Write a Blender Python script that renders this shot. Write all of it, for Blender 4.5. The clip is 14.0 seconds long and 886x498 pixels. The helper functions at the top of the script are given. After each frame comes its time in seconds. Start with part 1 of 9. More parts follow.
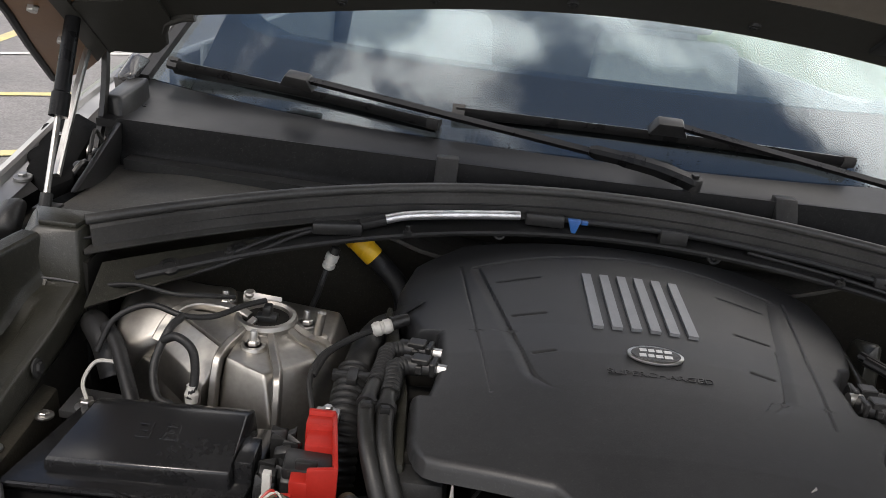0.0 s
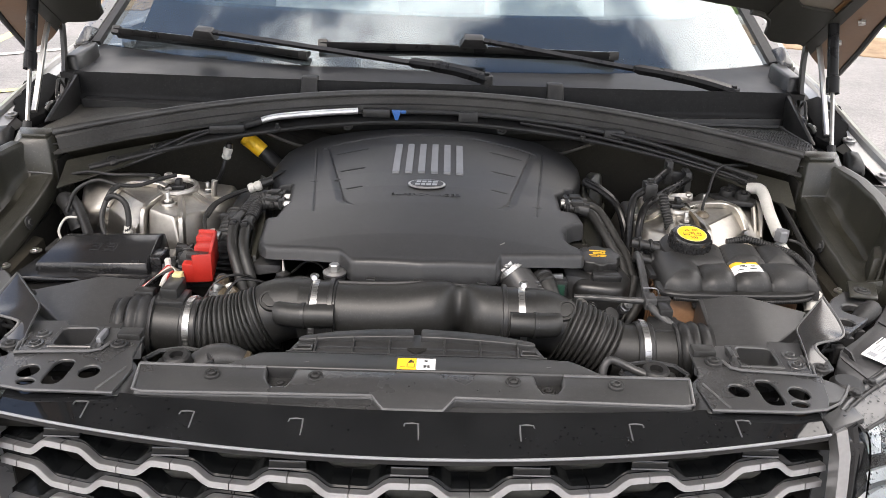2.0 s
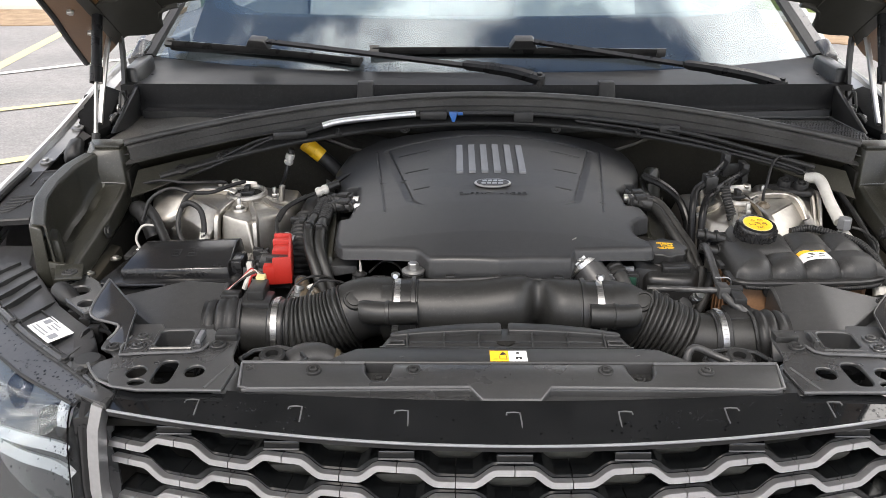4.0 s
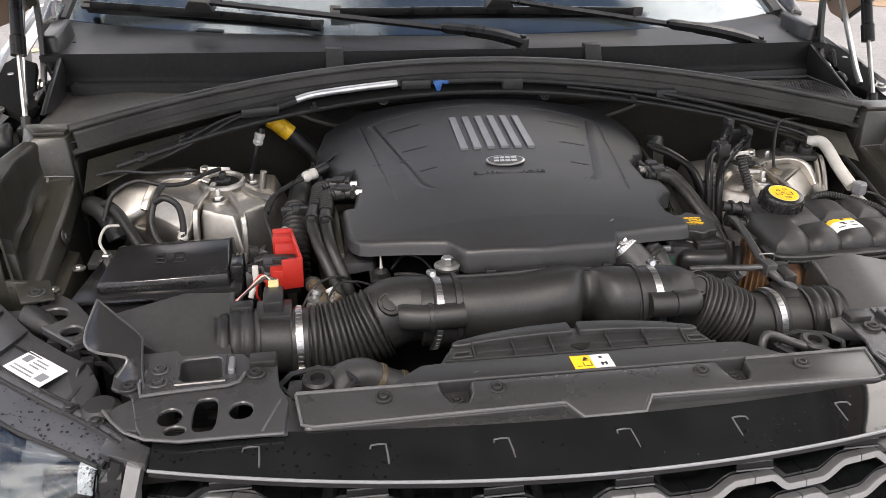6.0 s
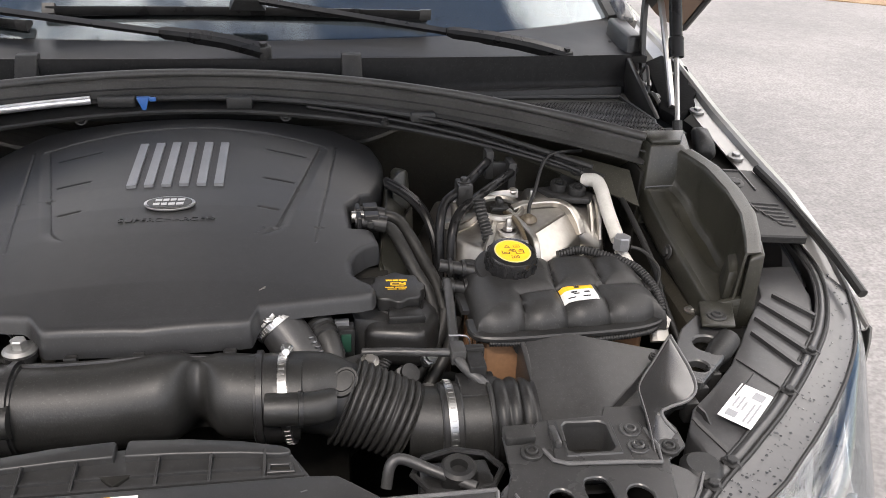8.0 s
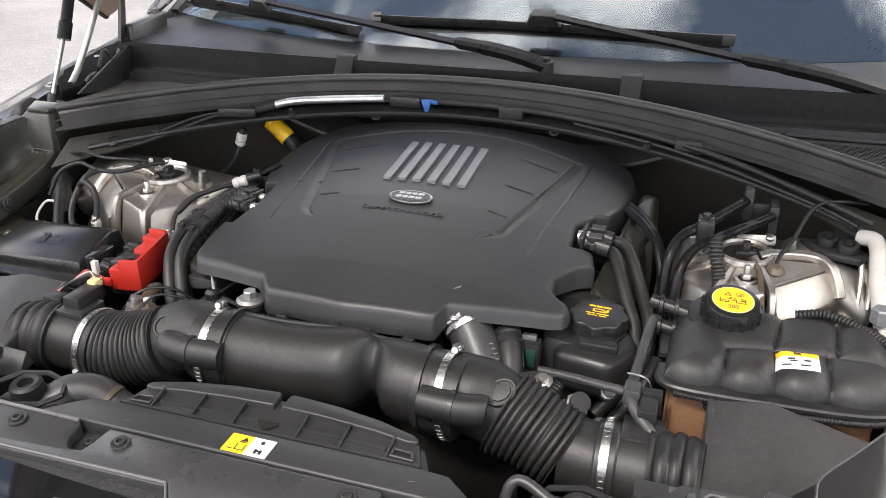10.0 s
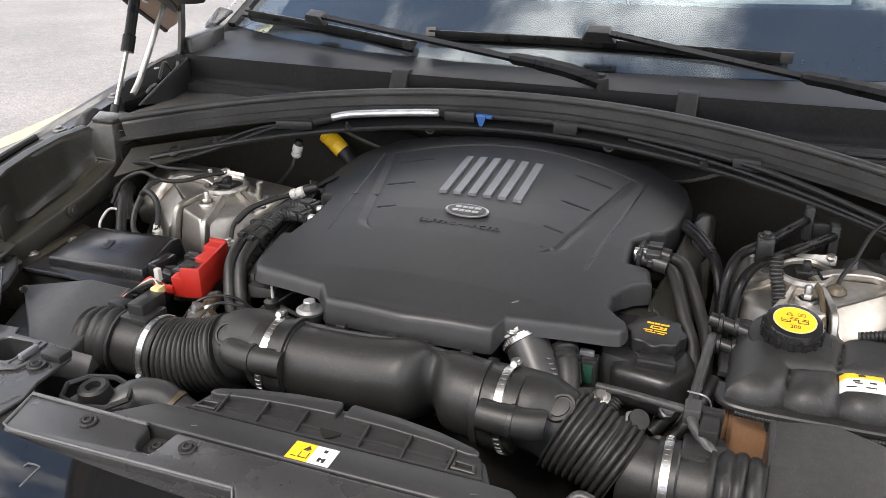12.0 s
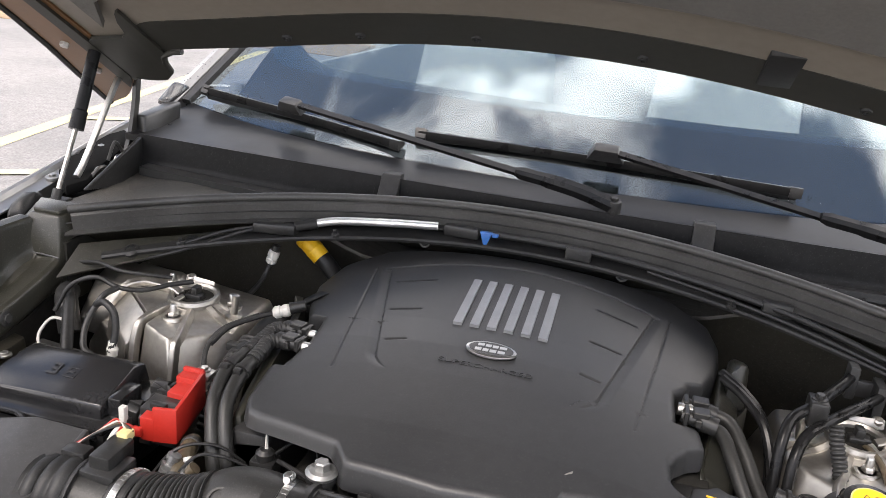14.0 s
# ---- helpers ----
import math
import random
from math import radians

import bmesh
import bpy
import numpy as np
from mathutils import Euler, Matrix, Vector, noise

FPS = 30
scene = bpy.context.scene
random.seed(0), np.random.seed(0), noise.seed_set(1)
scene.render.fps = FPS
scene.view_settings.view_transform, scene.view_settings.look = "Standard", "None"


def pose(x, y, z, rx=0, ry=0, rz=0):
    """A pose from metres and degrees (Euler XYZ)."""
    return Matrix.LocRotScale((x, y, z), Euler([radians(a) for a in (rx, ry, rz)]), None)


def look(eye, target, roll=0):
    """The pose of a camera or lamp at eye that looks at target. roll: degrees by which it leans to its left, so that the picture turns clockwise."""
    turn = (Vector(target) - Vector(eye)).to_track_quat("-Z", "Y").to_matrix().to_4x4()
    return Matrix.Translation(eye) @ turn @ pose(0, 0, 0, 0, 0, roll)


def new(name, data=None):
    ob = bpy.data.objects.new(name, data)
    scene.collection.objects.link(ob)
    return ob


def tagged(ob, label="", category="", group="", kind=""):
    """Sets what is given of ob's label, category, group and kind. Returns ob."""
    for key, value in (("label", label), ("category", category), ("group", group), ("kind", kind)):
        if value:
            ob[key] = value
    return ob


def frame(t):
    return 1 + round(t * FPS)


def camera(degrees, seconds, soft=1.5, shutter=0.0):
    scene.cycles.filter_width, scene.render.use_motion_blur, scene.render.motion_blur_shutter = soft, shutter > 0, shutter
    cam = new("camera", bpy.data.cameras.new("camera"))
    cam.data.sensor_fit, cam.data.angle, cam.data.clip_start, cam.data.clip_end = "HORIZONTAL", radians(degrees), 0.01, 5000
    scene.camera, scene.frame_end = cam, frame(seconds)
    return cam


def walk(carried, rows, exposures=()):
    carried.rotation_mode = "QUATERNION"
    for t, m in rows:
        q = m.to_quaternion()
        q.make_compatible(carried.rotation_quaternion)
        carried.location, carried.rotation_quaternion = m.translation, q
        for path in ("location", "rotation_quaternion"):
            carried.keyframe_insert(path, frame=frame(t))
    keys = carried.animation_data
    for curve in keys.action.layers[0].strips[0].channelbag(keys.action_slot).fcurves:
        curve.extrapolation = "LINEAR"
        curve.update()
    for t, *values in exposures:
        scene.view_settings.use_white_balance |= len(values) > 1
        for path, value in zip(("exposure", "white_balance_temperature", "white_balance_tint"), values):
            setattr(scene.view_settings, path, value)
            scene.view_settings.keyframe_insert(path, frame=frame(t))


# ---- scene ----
cam = camera(57.1, 14.0, soft=0.5)
PATH = [
    (0, (-0.271, -0.337, 1.459), (-0.232, 1.538, 0.764), 7.2),
    (0.5, (-0.246, -0.397, 1.478), (-0.057, 1.477, 0.805), 8.9),
    (1, (-0.208, -0.607, 1.488), (0.104, 1.187, 0.662), 5.7),
    (1.5, (-0.069, -0.755, 1.477), (0.044, 1.068, 0.664), 3.0),
    (2, (0.027, -0.855, 1.495), (0.033, 0.991, 0.725), 1.8),
    (2.5, (0.037, -0.888, 1.499), (0.043, 0.964, 0.745), 0.7),
    (3, (0.02, -0.895, 1.501), (0.019, 0.957, 0.747), 0.2),
    (3.5, (0.001, -0.899, 1.499), (-0.011, 0.953, 0.743), 0.1),
    (4, (-0.074, -0.888, 1.496), (-0.093, 0.961, 0.734), -0.1),
    (4.2, (-0.13, -0.871, 1.501), (-0.136, 0.971, 0.721), -1.1),
    (6.3, (-0.309, -0.705, 1.49), (0.084, 1.053, 0.622), 1.3),
    (6.5, (-0.265, -0.689, 1.489), (0.192, 1.054, 0.621), 1.1),
    (7, (-0.127, -0.634, 1.491), (0.401, 1.091, 0.629), 0.8),
    (7.2, (-0.063, -0.609, 1.496), (0.453, 1.116, 0.625), 0.7),
    (9.3, (0.4, -0.474, 1.465), (0.093, 1.281, 0.556), 2.5),
    (9.5, (0.393, -0.486, 1.469), (-0.002, 1.257, 0.572), 1.4),
    (10, (0.381, -0.508, 1.474), (-0.193, 1.209, 0.625), -0.2),
    (10.5, (0.373, -0.527, 1.478), (-0.315, 1.163, 0.66), -0.8),
    (11, (0.364, -0.534, 1.479), (-0.385, 1.135, 0.669), -1.1),
    (11.5, (0.356, -0.53, 1.479), (-0.4, 1.132, 0.664), -1.1),
    (12, (0.356, -0.524, 1.479), (-0.303, 1.176, 0.658), -0.3),
    (12.5, (0.332, -0.556, 1.473), (-0.098, 1.237, 0.699), 1.2),
    (13, (0.283, -0.568, 1.472), (-0.008, 1.274, 0.751), 3.4),
    (13.5, (0.191, -0.485, 1.495), (-0.196, 1.353, 0.806), 5.6),
    (14, (0.133, -0.431, 1.509), (-0.283, 1.409, 0.846), 5.8),
]
walk(cam, [(t, look(eye, target, roll)) for t, eye, target, roll in PATH],
     exposures=[(0, 0.14, 6800, 13), (0.5, 0.87, 6900, 14), (1, 1.04, 7000, 15), (2, 0.97, 6850, 14), (4, 0.84, 6750, 12), (6.5, 0.75, 6900, 15), (9.5, 0.98, 6800, 14), (10.5, 1.07, 6800, 14), (11.2, 1.0, 6750, 13), (12.5, 0.88, 6800, 13), (14, 1.05, 6800, 15)])

# ---------- world, sun ----------
SUN_EL, SUN_AZ = 52.0, 200.0      # degrees; the sun stands behind the camera, above the car's nose
world = bpy.data.worlds.new("cloudy_sky")
scene.world = world
world.use_nodes = True
wn, wl = world.node_tree.nodes, world.node_tree.links
wn.clear()
w_out = wn.new("ShaderNodeOutputWorld")
w_bg = wn.new("ShaderNodeBackground")
sky = wn.new("ShaderNodeTexSky")
sky.sky_type, sky.sun_disc = "NISHITA", False
sky.sun_elevation, sky.sun_rotation = radians(SUN_EL), radians(SUN_AZ)
w_tc = wn.new("ShaderNodeTexCoord")
w_map = wn.new("ShaderNodeMapping")
w_map.inputs["Scale"].default_value = (1.0, 1.0, 1.7)
w_map.inputs["Location"].default_value = (0.24, 0.1, 0.0)
w_noise = wn.new("ShaderNodeTexNoise")
w_noise.inputs["Scale"].default_value, w_noise.inputs["Detail"].default_value = 3.4, 8.0
w_noise.inputs["Roughness"].default_value = 0.55
w_ramp = wn.new("ShaderNodeValToRGB")
w_ramp.color_ramp.elements[0].position, w_ramp.color_ramp.elements[1].position = 0.43, 0.57
w_mix = wn.new("ShaderNodeMixRGB")
w_core = wn.new("ShaderNodeValToRGB")
w_core.color_ramp.elements[0].position, w_core.color_ramp.elements[1].position = 0.45, 0.72
w_core.color_ramp.elements[0].color, w_core.color_ramp.elements[1].color = (0.30, 0.305, 0.32, 1), (1, 0.99, 0.97, 1)
w_gain = wn.new("ShaderNodeMixRGB")
w_gain.blend_type = "MULTIPLY"
w_gain.inputs["Fac"].default_value = 1
w_gain.inputs["Color2"].default_value = (26, 26, 26, 1)
w_noise.inputs["Distortion"].default_value = 0.35

# cloud masses and blue gaps overhead, on a flat map of the sky (x / z, y / z)
w_split = wn.new("ShaderNodeSeparateXYZ")
wl.new(w_tc.outputs["Generated"], w_split.inputs["Vector"])
w_high = wn.new("ShaderNodeMath")
w_high.operation = "MAXIMUM"
w_high.inputs[1].default_value = 0.08
wl.new(w_split.outputs["Z"], w_high.inputs[0])
w_flat = wn.new("ShaderNodeCombineXYZ")
for axis in ("X", "Y"):
    w_div = wn.new("ShaderNodeMath")
    w_div.operation = "DIVIDE"
    wl.new(w_split.outputs[axis], w_div.inputs[0])
    wl.new(w_high.outputs["Value"], w_div.inputs[1])
    wl.new(w_div.outputs["Value"], w_flat.inputs[axis])
w_warp = wn.new("ShaderNodeTexNoise")
w_warp.inputs["Scale"].default_value, w_warp.inputs["Detail"].default_value = 7.0, 6.0
wl.new(w_flat.outputs["Vector"], w_warp.inputs["Vector"])
w_bend = wn.new("ShaderNodeVectorMath")
w_bend.operation = "MULTIPLY_ADD"
wl.new(w_warp.outputs["Color"], w_bend.inputs[0])
w_bend.inputs[1].default_value = (0.26, 0.20, 0.0)
wl.new(w_flat.outputs["Vector"], w_bend.inputs[2])
w_sum = w_noise.outputs["Fac"]
for cx, cy, rx, ry, gain in ((-0.14, 0.57, 0.27, 0.085, 0.115), (0.64, 0.76, 0.36, 0.11, 0.07), (0.34, 0.51, 0.30, 0.10, -0.19), (-0.58, 0.64, 0.40, 0.20, -0.15), (-0.22, 0.44, 0.26, 0.06, -0.05), (-1.2, 0.95, 0.60, 0.36, -0.18), (0.85, -0.15, 0.60, 0.60, 0.13), (1.20, 1.15, 0.50, 0.30, 0.15), (1.00, 0.86, 0.34, 0.26, 0.20), (0.90, 0.64, 0.26, 0.17, 0.22)):
    w_sub = wn.new("ShaderNodeVectorMath")
    w_sub.operation = "SUBTRACT"
    wl.new(w_bend.outputs["Vector"], w_sub.inputs[0])
    w_sub.inputs[1].default_value = (cx + 0.13, cy + 0.10, 0.0)
    w_scl = wn.new("ShaderNodeVectorMath")
    w_scl.operation = "DIVIDE"
    wl.new(w_sub.outputs["Vector"], w_scl.inputs[0])
    w_scl.inputs[1].default_value = (rx, ry, 1.0)
    w_len = wn.new("ShaderNodeVectorMath")
    w_len.operation = "LENGTH"
    wl.new(w_scl.outputs["Vector"], w_len.inputs[0])
    w_fall = wn.new("ShaderNodeMapRange")
    w_fall.interpolation_type = "SMOOTHSTEP"
    w_fall.inputs["From Min"].default_value, w_fall.inputs["From Max"].default_value = 0.35, 1.25
    w_fall.inputs["To Min"].default_value, w_fall.inputs["To Max"].default_value = gain, 0.0
    wl.new(w_len.outputs["Value"], w_fall.inputs["Value"])
    w_add = wn.new("ShaderNodeMath")
    wl.new(w_sum, w_add.inputs[0])
    wl.new(w_fall.outputs["Result"], w_add.inputs[1])
    w_sum = w_add.outputs["Value"]
wl.new(w_sum, w_core.inputs["Fac"])
wl.new(w_core.outputs["Color"], w_gain.inputs["Color1"])
wl.new(w_gain.outputs["Color"], w_mix.inputs["Color2"])
wl.new(w_tc.outputs["Generated"], w_map.inputs["Vector"])
wl.new(w_map.outputs["Vector"], w_noise.inputs["Vector"])
wl.new(w_sum, w_ramp.inputs["Fac"])
wl.new(w_ramp.outputs["Color"], w_mix.inputs["Fac"])
wl.new(sky.outputs["Color"], w_mix.inputs["Color1"])
wl.new(w_mix.outputs["Color"], w_bg.inputs["Color"])
w_bg.inputs["Strength"].default_value = 0.14
wl.new(w_bg.outputs["Background"], w_out.inputs["Surface"])

sun = new("sun", bpy.data.lights.new("sun", "SUN"))
sun.data.energy, sun.data.angle, sun.data.color = 1.5, radians(10), (1.0, 0.95, 0.88)
SUN_DIR = Vector((math.sin(radians(SUN_AZ)) * math.cos(radians(SUN_EL)), math.cos(radians(SUN_AZ)) * math.cos(radians(SUN_EL)), math.sin(radians(SUN_EL))))
sun.matrix_world = look(SUN_DIR * 30, (0, 0, 0))


# ---------- materials ----------
def material(name, col, rough=0.5, metal=0.0, col2=None, spots=6.0, grain=0.0, grain_scale=900.0, coat=0.0, rough_var=0.12, wear=0.25, spec=0.5, dust=0.0):
    """A surface with colour that varies at two scales, uneven gloss and a fine relief."""
    m = bpy.data.materials.new(name)
    m.use_nodes = True
    n, l = m.node_tree.nodes, m.node_tree.links
    b = n["Principled BSDF"]
    tc = n.new("ShaderNodeTexCoord")
    big = n.new("ShaderNodeTexNoise")
    big.inputs["Scale"].default_value, big.inputs["Detail"].default_value = spots, 6.0
    fine = n.new("ShaderNodeTexNoise")
    fine.inputs["Scale"].default_value, fine.inputs["Detail"].default_value = spots * 14, 4.0
    l.new(tc.outputs["Object"], big.inputs["Vector"])
    l.new(tc.outputs["Object"], fine.inputs["Vector"])
    add = n.new("ShaderNodeMath")
    add.operation = "MULTIPLY_ADD"
    l.new(fine.outputs["Fac"], add.inputs[0])
    add.inputs[1].default_value = 0.6
    l.new(big.outputs["Fac"], add.inputs[2])
    ramp = n.new("ShaderNodeMapRange")
    ramp.inputs["From Min"].default_value, ramp.inputs["From Max"].default_value = 0.55, 1.1
    l.new(add.outputs["Value"], ramp.inputs["Value"])
    mix = n.new("ShaderNodeMixRGB")
    c2 = col2 or tuple(min(1, c * (1 + wear) + 0.004) for c in col)
    mix.inputs["Color1"].default_value, mix.inputs["Color2"].default_value = (*col, 1), (*c2, 1)
    l.new(ramp.outputs["Result"], mix.inputs["Fac"])
    last = mix.outputs["Color"]
    if dust:
        sp = n.new("ShaderNodeTexNoise")
        sp.inputs["Scale"].default_value, sp.inputs["Detail"].default_value = 420.0, 1.0
        l.new(tc.outputs["Object"], sp.inputs["Vector"])
        sr = n.new("ShaderNodeMapRange")
        sr.inputs["From Min"].default_value, sr.inputs["From Max"].default_value = 0.60, 0.78
        sr.inputs["To Max"].default_value = dust
        l.new(sp.outputs["Fac"], sr.inputs["Value"])
        dm = n.new("ShaderNodeMixRGB")
        dm.inputs["Color2"].default_value = (0.155, 0.151, 0.145, 1)
        l.new(sr.outputs["Result"], dm.inputs["Fac"])
        l.new(last, dm.inputs["Color1"])
        last = dm.outputs["Color"]
    l.new(last, b.inputs["Base Color"])
    rr = n.new("ShaderNodeMapRange")
    rr.inputs["To Min"].default_value, rr.inputs["To Max"].default_value = max(0.02, rough - rough_var), min(1, rough + rough_var)
    l.new(big.outputs["Fac"], rr.inputs["Value"])
    l.new(rr.outputs["Result"], b.inputs["Roughness"])
    b.inputs["Metallic"].default_value = metal
    b.inputs["Coat Weight"].default_value = coat
    b.inputs["Specular IOR Level"].default_value = spec
    if grain:
        g = n.new("ShaderNodeTexNoise")
        g.inputs["Scale"].default_value, g.inputs["Detail"].default_value = grain_scale, 2.0
        l.new(tc.outputs["Object"], g.inputs["Vector"])
        bump = n.new("ShaderNodeBump")
        bump.inputs["Strength"].default_value, bump.inputs["Distance"].default_value = grain, 0.001
        l.new(g.outputs["Fac"], bump.inputs["Height"])
        l.new(bump.outputs["Normal"], b.inputs["Normal"])
    return m


M_COVER = material("engine_cover_plastic", (0.0182, 0.0186, 0.0195), 0.41, grain=0.16, grain_scale=1100, spots=5, wear=0.25, spec=0.45, dust=0.10)
M_LETTER = material("raised_cover_letters", (0.0135, 0.0137, 0.0142), 0.34, spots=12, wear=0.3)
M_PLASTIC = material("black_plastic", (0.0105, 0.0105, 0.0105), 0.36, grain=0.10, grain_scale=900, spots=9, wear=0.9, spec=0.4, dust=0.14)
M_SATIN = material("satin_black_plastic", (0.008, 0.008, 0.0085), 0.22, spots=12, wear=0.9, rough_var=0.08, spec=0.45)
M_MATT = material("matt_black_plastic", (0.0135, 0.0135, 0.0134), 0.46, grain=0.12, grain_scale=700, spots=7, wear=0.9, spec=0.35, dust=0.16)
M_RUBBER = material("black_rubber", (0.008, 0.008, 0.008), 0.48, spots=14, wear=1.0, spec=0.35, dust=0.12)
M_FOAM = material("torn_black_foam", (0.0045, 0.0045, 0.0045), 0.95, spots=30, grain=0.6, grain_scale=160, spec=0.05)
M_SEAL = material("dusty_rubber_seal", (0.029, 0.0285, 0.0272), 0.42, spots=18, wear=0.9, spec=0.5, dust=0.20)
M_OLIVE = material("dusty_olive_plastic", (0.0135, 0.0134, 0.0105), 0.36, col2=(0.030, 0.0290, 0.0215), spots=9, grain=0.3, grain_scale=600, spec=0.5, dust=0.20)
M_GREY = material("grey_painted_carrier", (0.0262, 0.0264, 0.0268), 0.29, col2=(0.040, 0.0402, 0.0405), spots=10, grain=0.12, grain_scale=800, dust=0.16)
# pale grey that paints highlights along edges; also used for scuffs and clip outlines
M_EDGE = material("edge_highlight_grey", (0.060, 0.060, 0.061), 0.32, spots=30, wear=0.6)
M_FLAP = material("glossy_grey_flap_plastic", (0.017, 0.017, 0.0175), 0.22, spots=8, wear=0.3, spec=0.7, rough_var=0.05)
M_DUCT = material("grey_black_duct_plastic", (0.0255, 0.0256, 0.0258), 0.38, spots=8, grain=0.12, grain_scale=900, wear=0.6, spec=0.45, dust=0.16)
M_DARK = material("dark_underbonnet_metal", (0.0080, 0.0076, 0.0066), 0.7, spots=10, wear=1.2, spec=0.12)
M_SOOT = material("dusty_bulkhead_paint", (0.016, 0.0145, 0.011), 0.6, col2=(0.035, 0.031, 0.022), spots=7, grain=0.4, grain_scale=300, spec=0.25, dust=0.20)
M_TRAY = material("dusty_tray_plastic", (0.032, 0.031, 0.029), 0.5, col2=(0.075, 0.070, 0.060), spots=8, grain=0.4, grain_scale=500, spec=0.4, dust=0.24)
M_ALU = material("cast_aluminium", (0.46, 0.44, 0.405), 0.43, metal=1.0, col2=(0.32, 0.304, 0.278), spots=9, grain=0.12, grain_scale=420, rough_var=0.09)
M_SHROUD = material("smooth_shroud_plastic", (0.0175, 0.0176, 0.0178), 0.40, spots=9, wear=0.5, spec=0.42, rough_var=0.08, dust=0.10)
M_PIPE = material("moulded_black_pipe", (0.009, 0.009, 0.0085), 0.46, spots=9, wear=0.9, grain=0.15, grain_scale=500, rough_var=0.07, spec=0.42, dust=0.12)
M_COWL = material("deep_black_scuttle_plastic", (0.0058, 0.0058, 0.0061), 0.45, spots=8, wear=0.9, grain=0.12, grain_scale=700, spec=0.15, dust=0.12)
M_APRON = material("wet_black_apron", (0.0048, 0.0048, 0.005), 0.38, spots=10, wear=0.8, spec=0.24, rough_var=0.12)
M_CREAM = material("cream_plug_plastic", (0.50, 0.42, 0.20), 0.45, spots=30)
M_HINGE = material("dull_hinge_steel", (0.045, 0.044, 0.042), 0.38, metal=0.5, spots=30)
M_STEEL = material("zinc_plated_steel", (0.46, 0.45, 0.43), 0.38, metal=1.0, spots=40)
M_WHITEMETAL = material("bright_clamp_steel", (0.40, 0.40, 0.395), 0.30, metal=0.98, spots=40, rough_var=0.06)
M_DULL = material("dull_zinc", (0.26, 0.26, 0.255), 0.42, metal=0.85, spots=60)
M_FOIL = material("silver_foil_sleeve", (0.75, 0.75, 0.75), 0.32, metal=0.9, spots=60, grain=0.8, grain_scale=320)
M_CHROME = material("satin_silver_trim", (0.40, 0.40, 0.405), 0.36, metal=0.85, spots=12, rough_var=0.05)
M_SLAT = material("silver_grey_slat_paint", (0.20, 0.205, 0.215), 0.42, metal=0.55, spots=30, rough_var=0.05)
M_PAINT = material("silver_car_paint", (0.18, 0.177, 0.173), 0.32, metal=0.6, spots=4, coat=0.4, rough_var=0.05)
M_PRIMER = material("brown_hood_primer", (0.15, 0.075, 0.030), 0.40, spots=8)
M_TAUPE = material("taupe_hood_inner_panel", (0.20, 0.175, 0.145), 0.5, spots=5)
M_HOODBLACK = material("dark_hood_underside", (0.028, 0.027, 0.022), 0.55, spots=6)
# felt colour raised so the pad bounces more light into the engine bay
M_PAD = material("light_bounce_felt", (0.12, 0.115, 0.105), 0.85, spots=12, grain=0.6, grain_scale=200)
M_GLOSS = material("gloss_black_panel", (0.005, 0.0054, 0.006), 0.035, spots=22, coat=0.0, rough_var=0.025, spec=0.55)
M_GRILLE = material("gloss_black_grille", (0.004, 0.0046, 0.005), 0.16, spots=20, rough_var=0.06, spec=0.35)
M_LAMPIN = material("grey_lamp_interior", (0.085, 0.088, 0.092), 0.3, spots=20, metal=0.2)
M_GUIDE = material("frosted_light_guide", (0.50, 0.51, 0.52), 0.35, spots=30)
M_LAMPBODY = material("dark_lamp_housing", (0.026, 0.026, 0.027), 0.42, spots=10, wear=0.7, dust=0.14)
M_STRIP = material("dark_grey_strip_paint", (0.034, 0.034, 0.036), 0.33, spots=10, coat=0.12, grain=0.2, grain_scale=90)
M_WIPER = material("wet_black_wiper_paint", (0.005, 0.005, 0.0052), 0.30, spots=40, wear=0.8, rough_var=0.12, spec=0.18)
M_RED = material("red_plastic", (0.31, 0.014, 0.008), 0.42, spots=20, rough_var=0.06)
M_YELLOW = material("yellow_plastic", (0.75, 0.44, 0.015), 0.45, spots=20)
M_YLABEL = material("yellow_label", (0.80, 0.42, 0.015), 0.45, spots=20)
M_BLUE = material("blue_plastic", (0.02, 0.10, 0.32), 0.4, spots=30)
M_WHITE = material("white_plastic", (0.40, 0.39, 0.36), 0.45, col2=(0.52, 0.51, 0.48), spots=30)
M_LABEL = material("white_label_film", (0.58, 0.58, 0.57), 0.4, spots=30, rough_var=0.05)
M_INK = material("black_print", (0.012, 0.012, 0.012), 0.5, spots=30)
M_AMBER = material("amber_tank_plastic", (0.26, 0.145, 0.080), 0.42, col2=(0.17, 0.095, 0.052), spots=14, grain=0.3, grain_scale=120)
M_COPPER = material("brown_rubber_pipe", (0.060, 0.046, 0.028), 0.42, spots=20)
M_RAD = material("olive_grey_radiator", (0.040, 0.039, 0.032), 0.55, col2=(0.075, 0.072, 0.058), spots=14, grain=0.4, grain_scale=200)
M_GREEN = material("green_plug", (0.008, 0.038, 0.024), 0.4, spots=30)
M_DASH = material("dark_dashboard", (0.02, 0.02, 0.022), 0.6, spots=6)
M_CABIN = material("pale_cabin_lining", (0.34, 0.345, 0.335), 0.8, spots=3)
M_TYRE = material("tyre_rubber", (0.02, 0.02, 0.02), 0.8, spots=9)


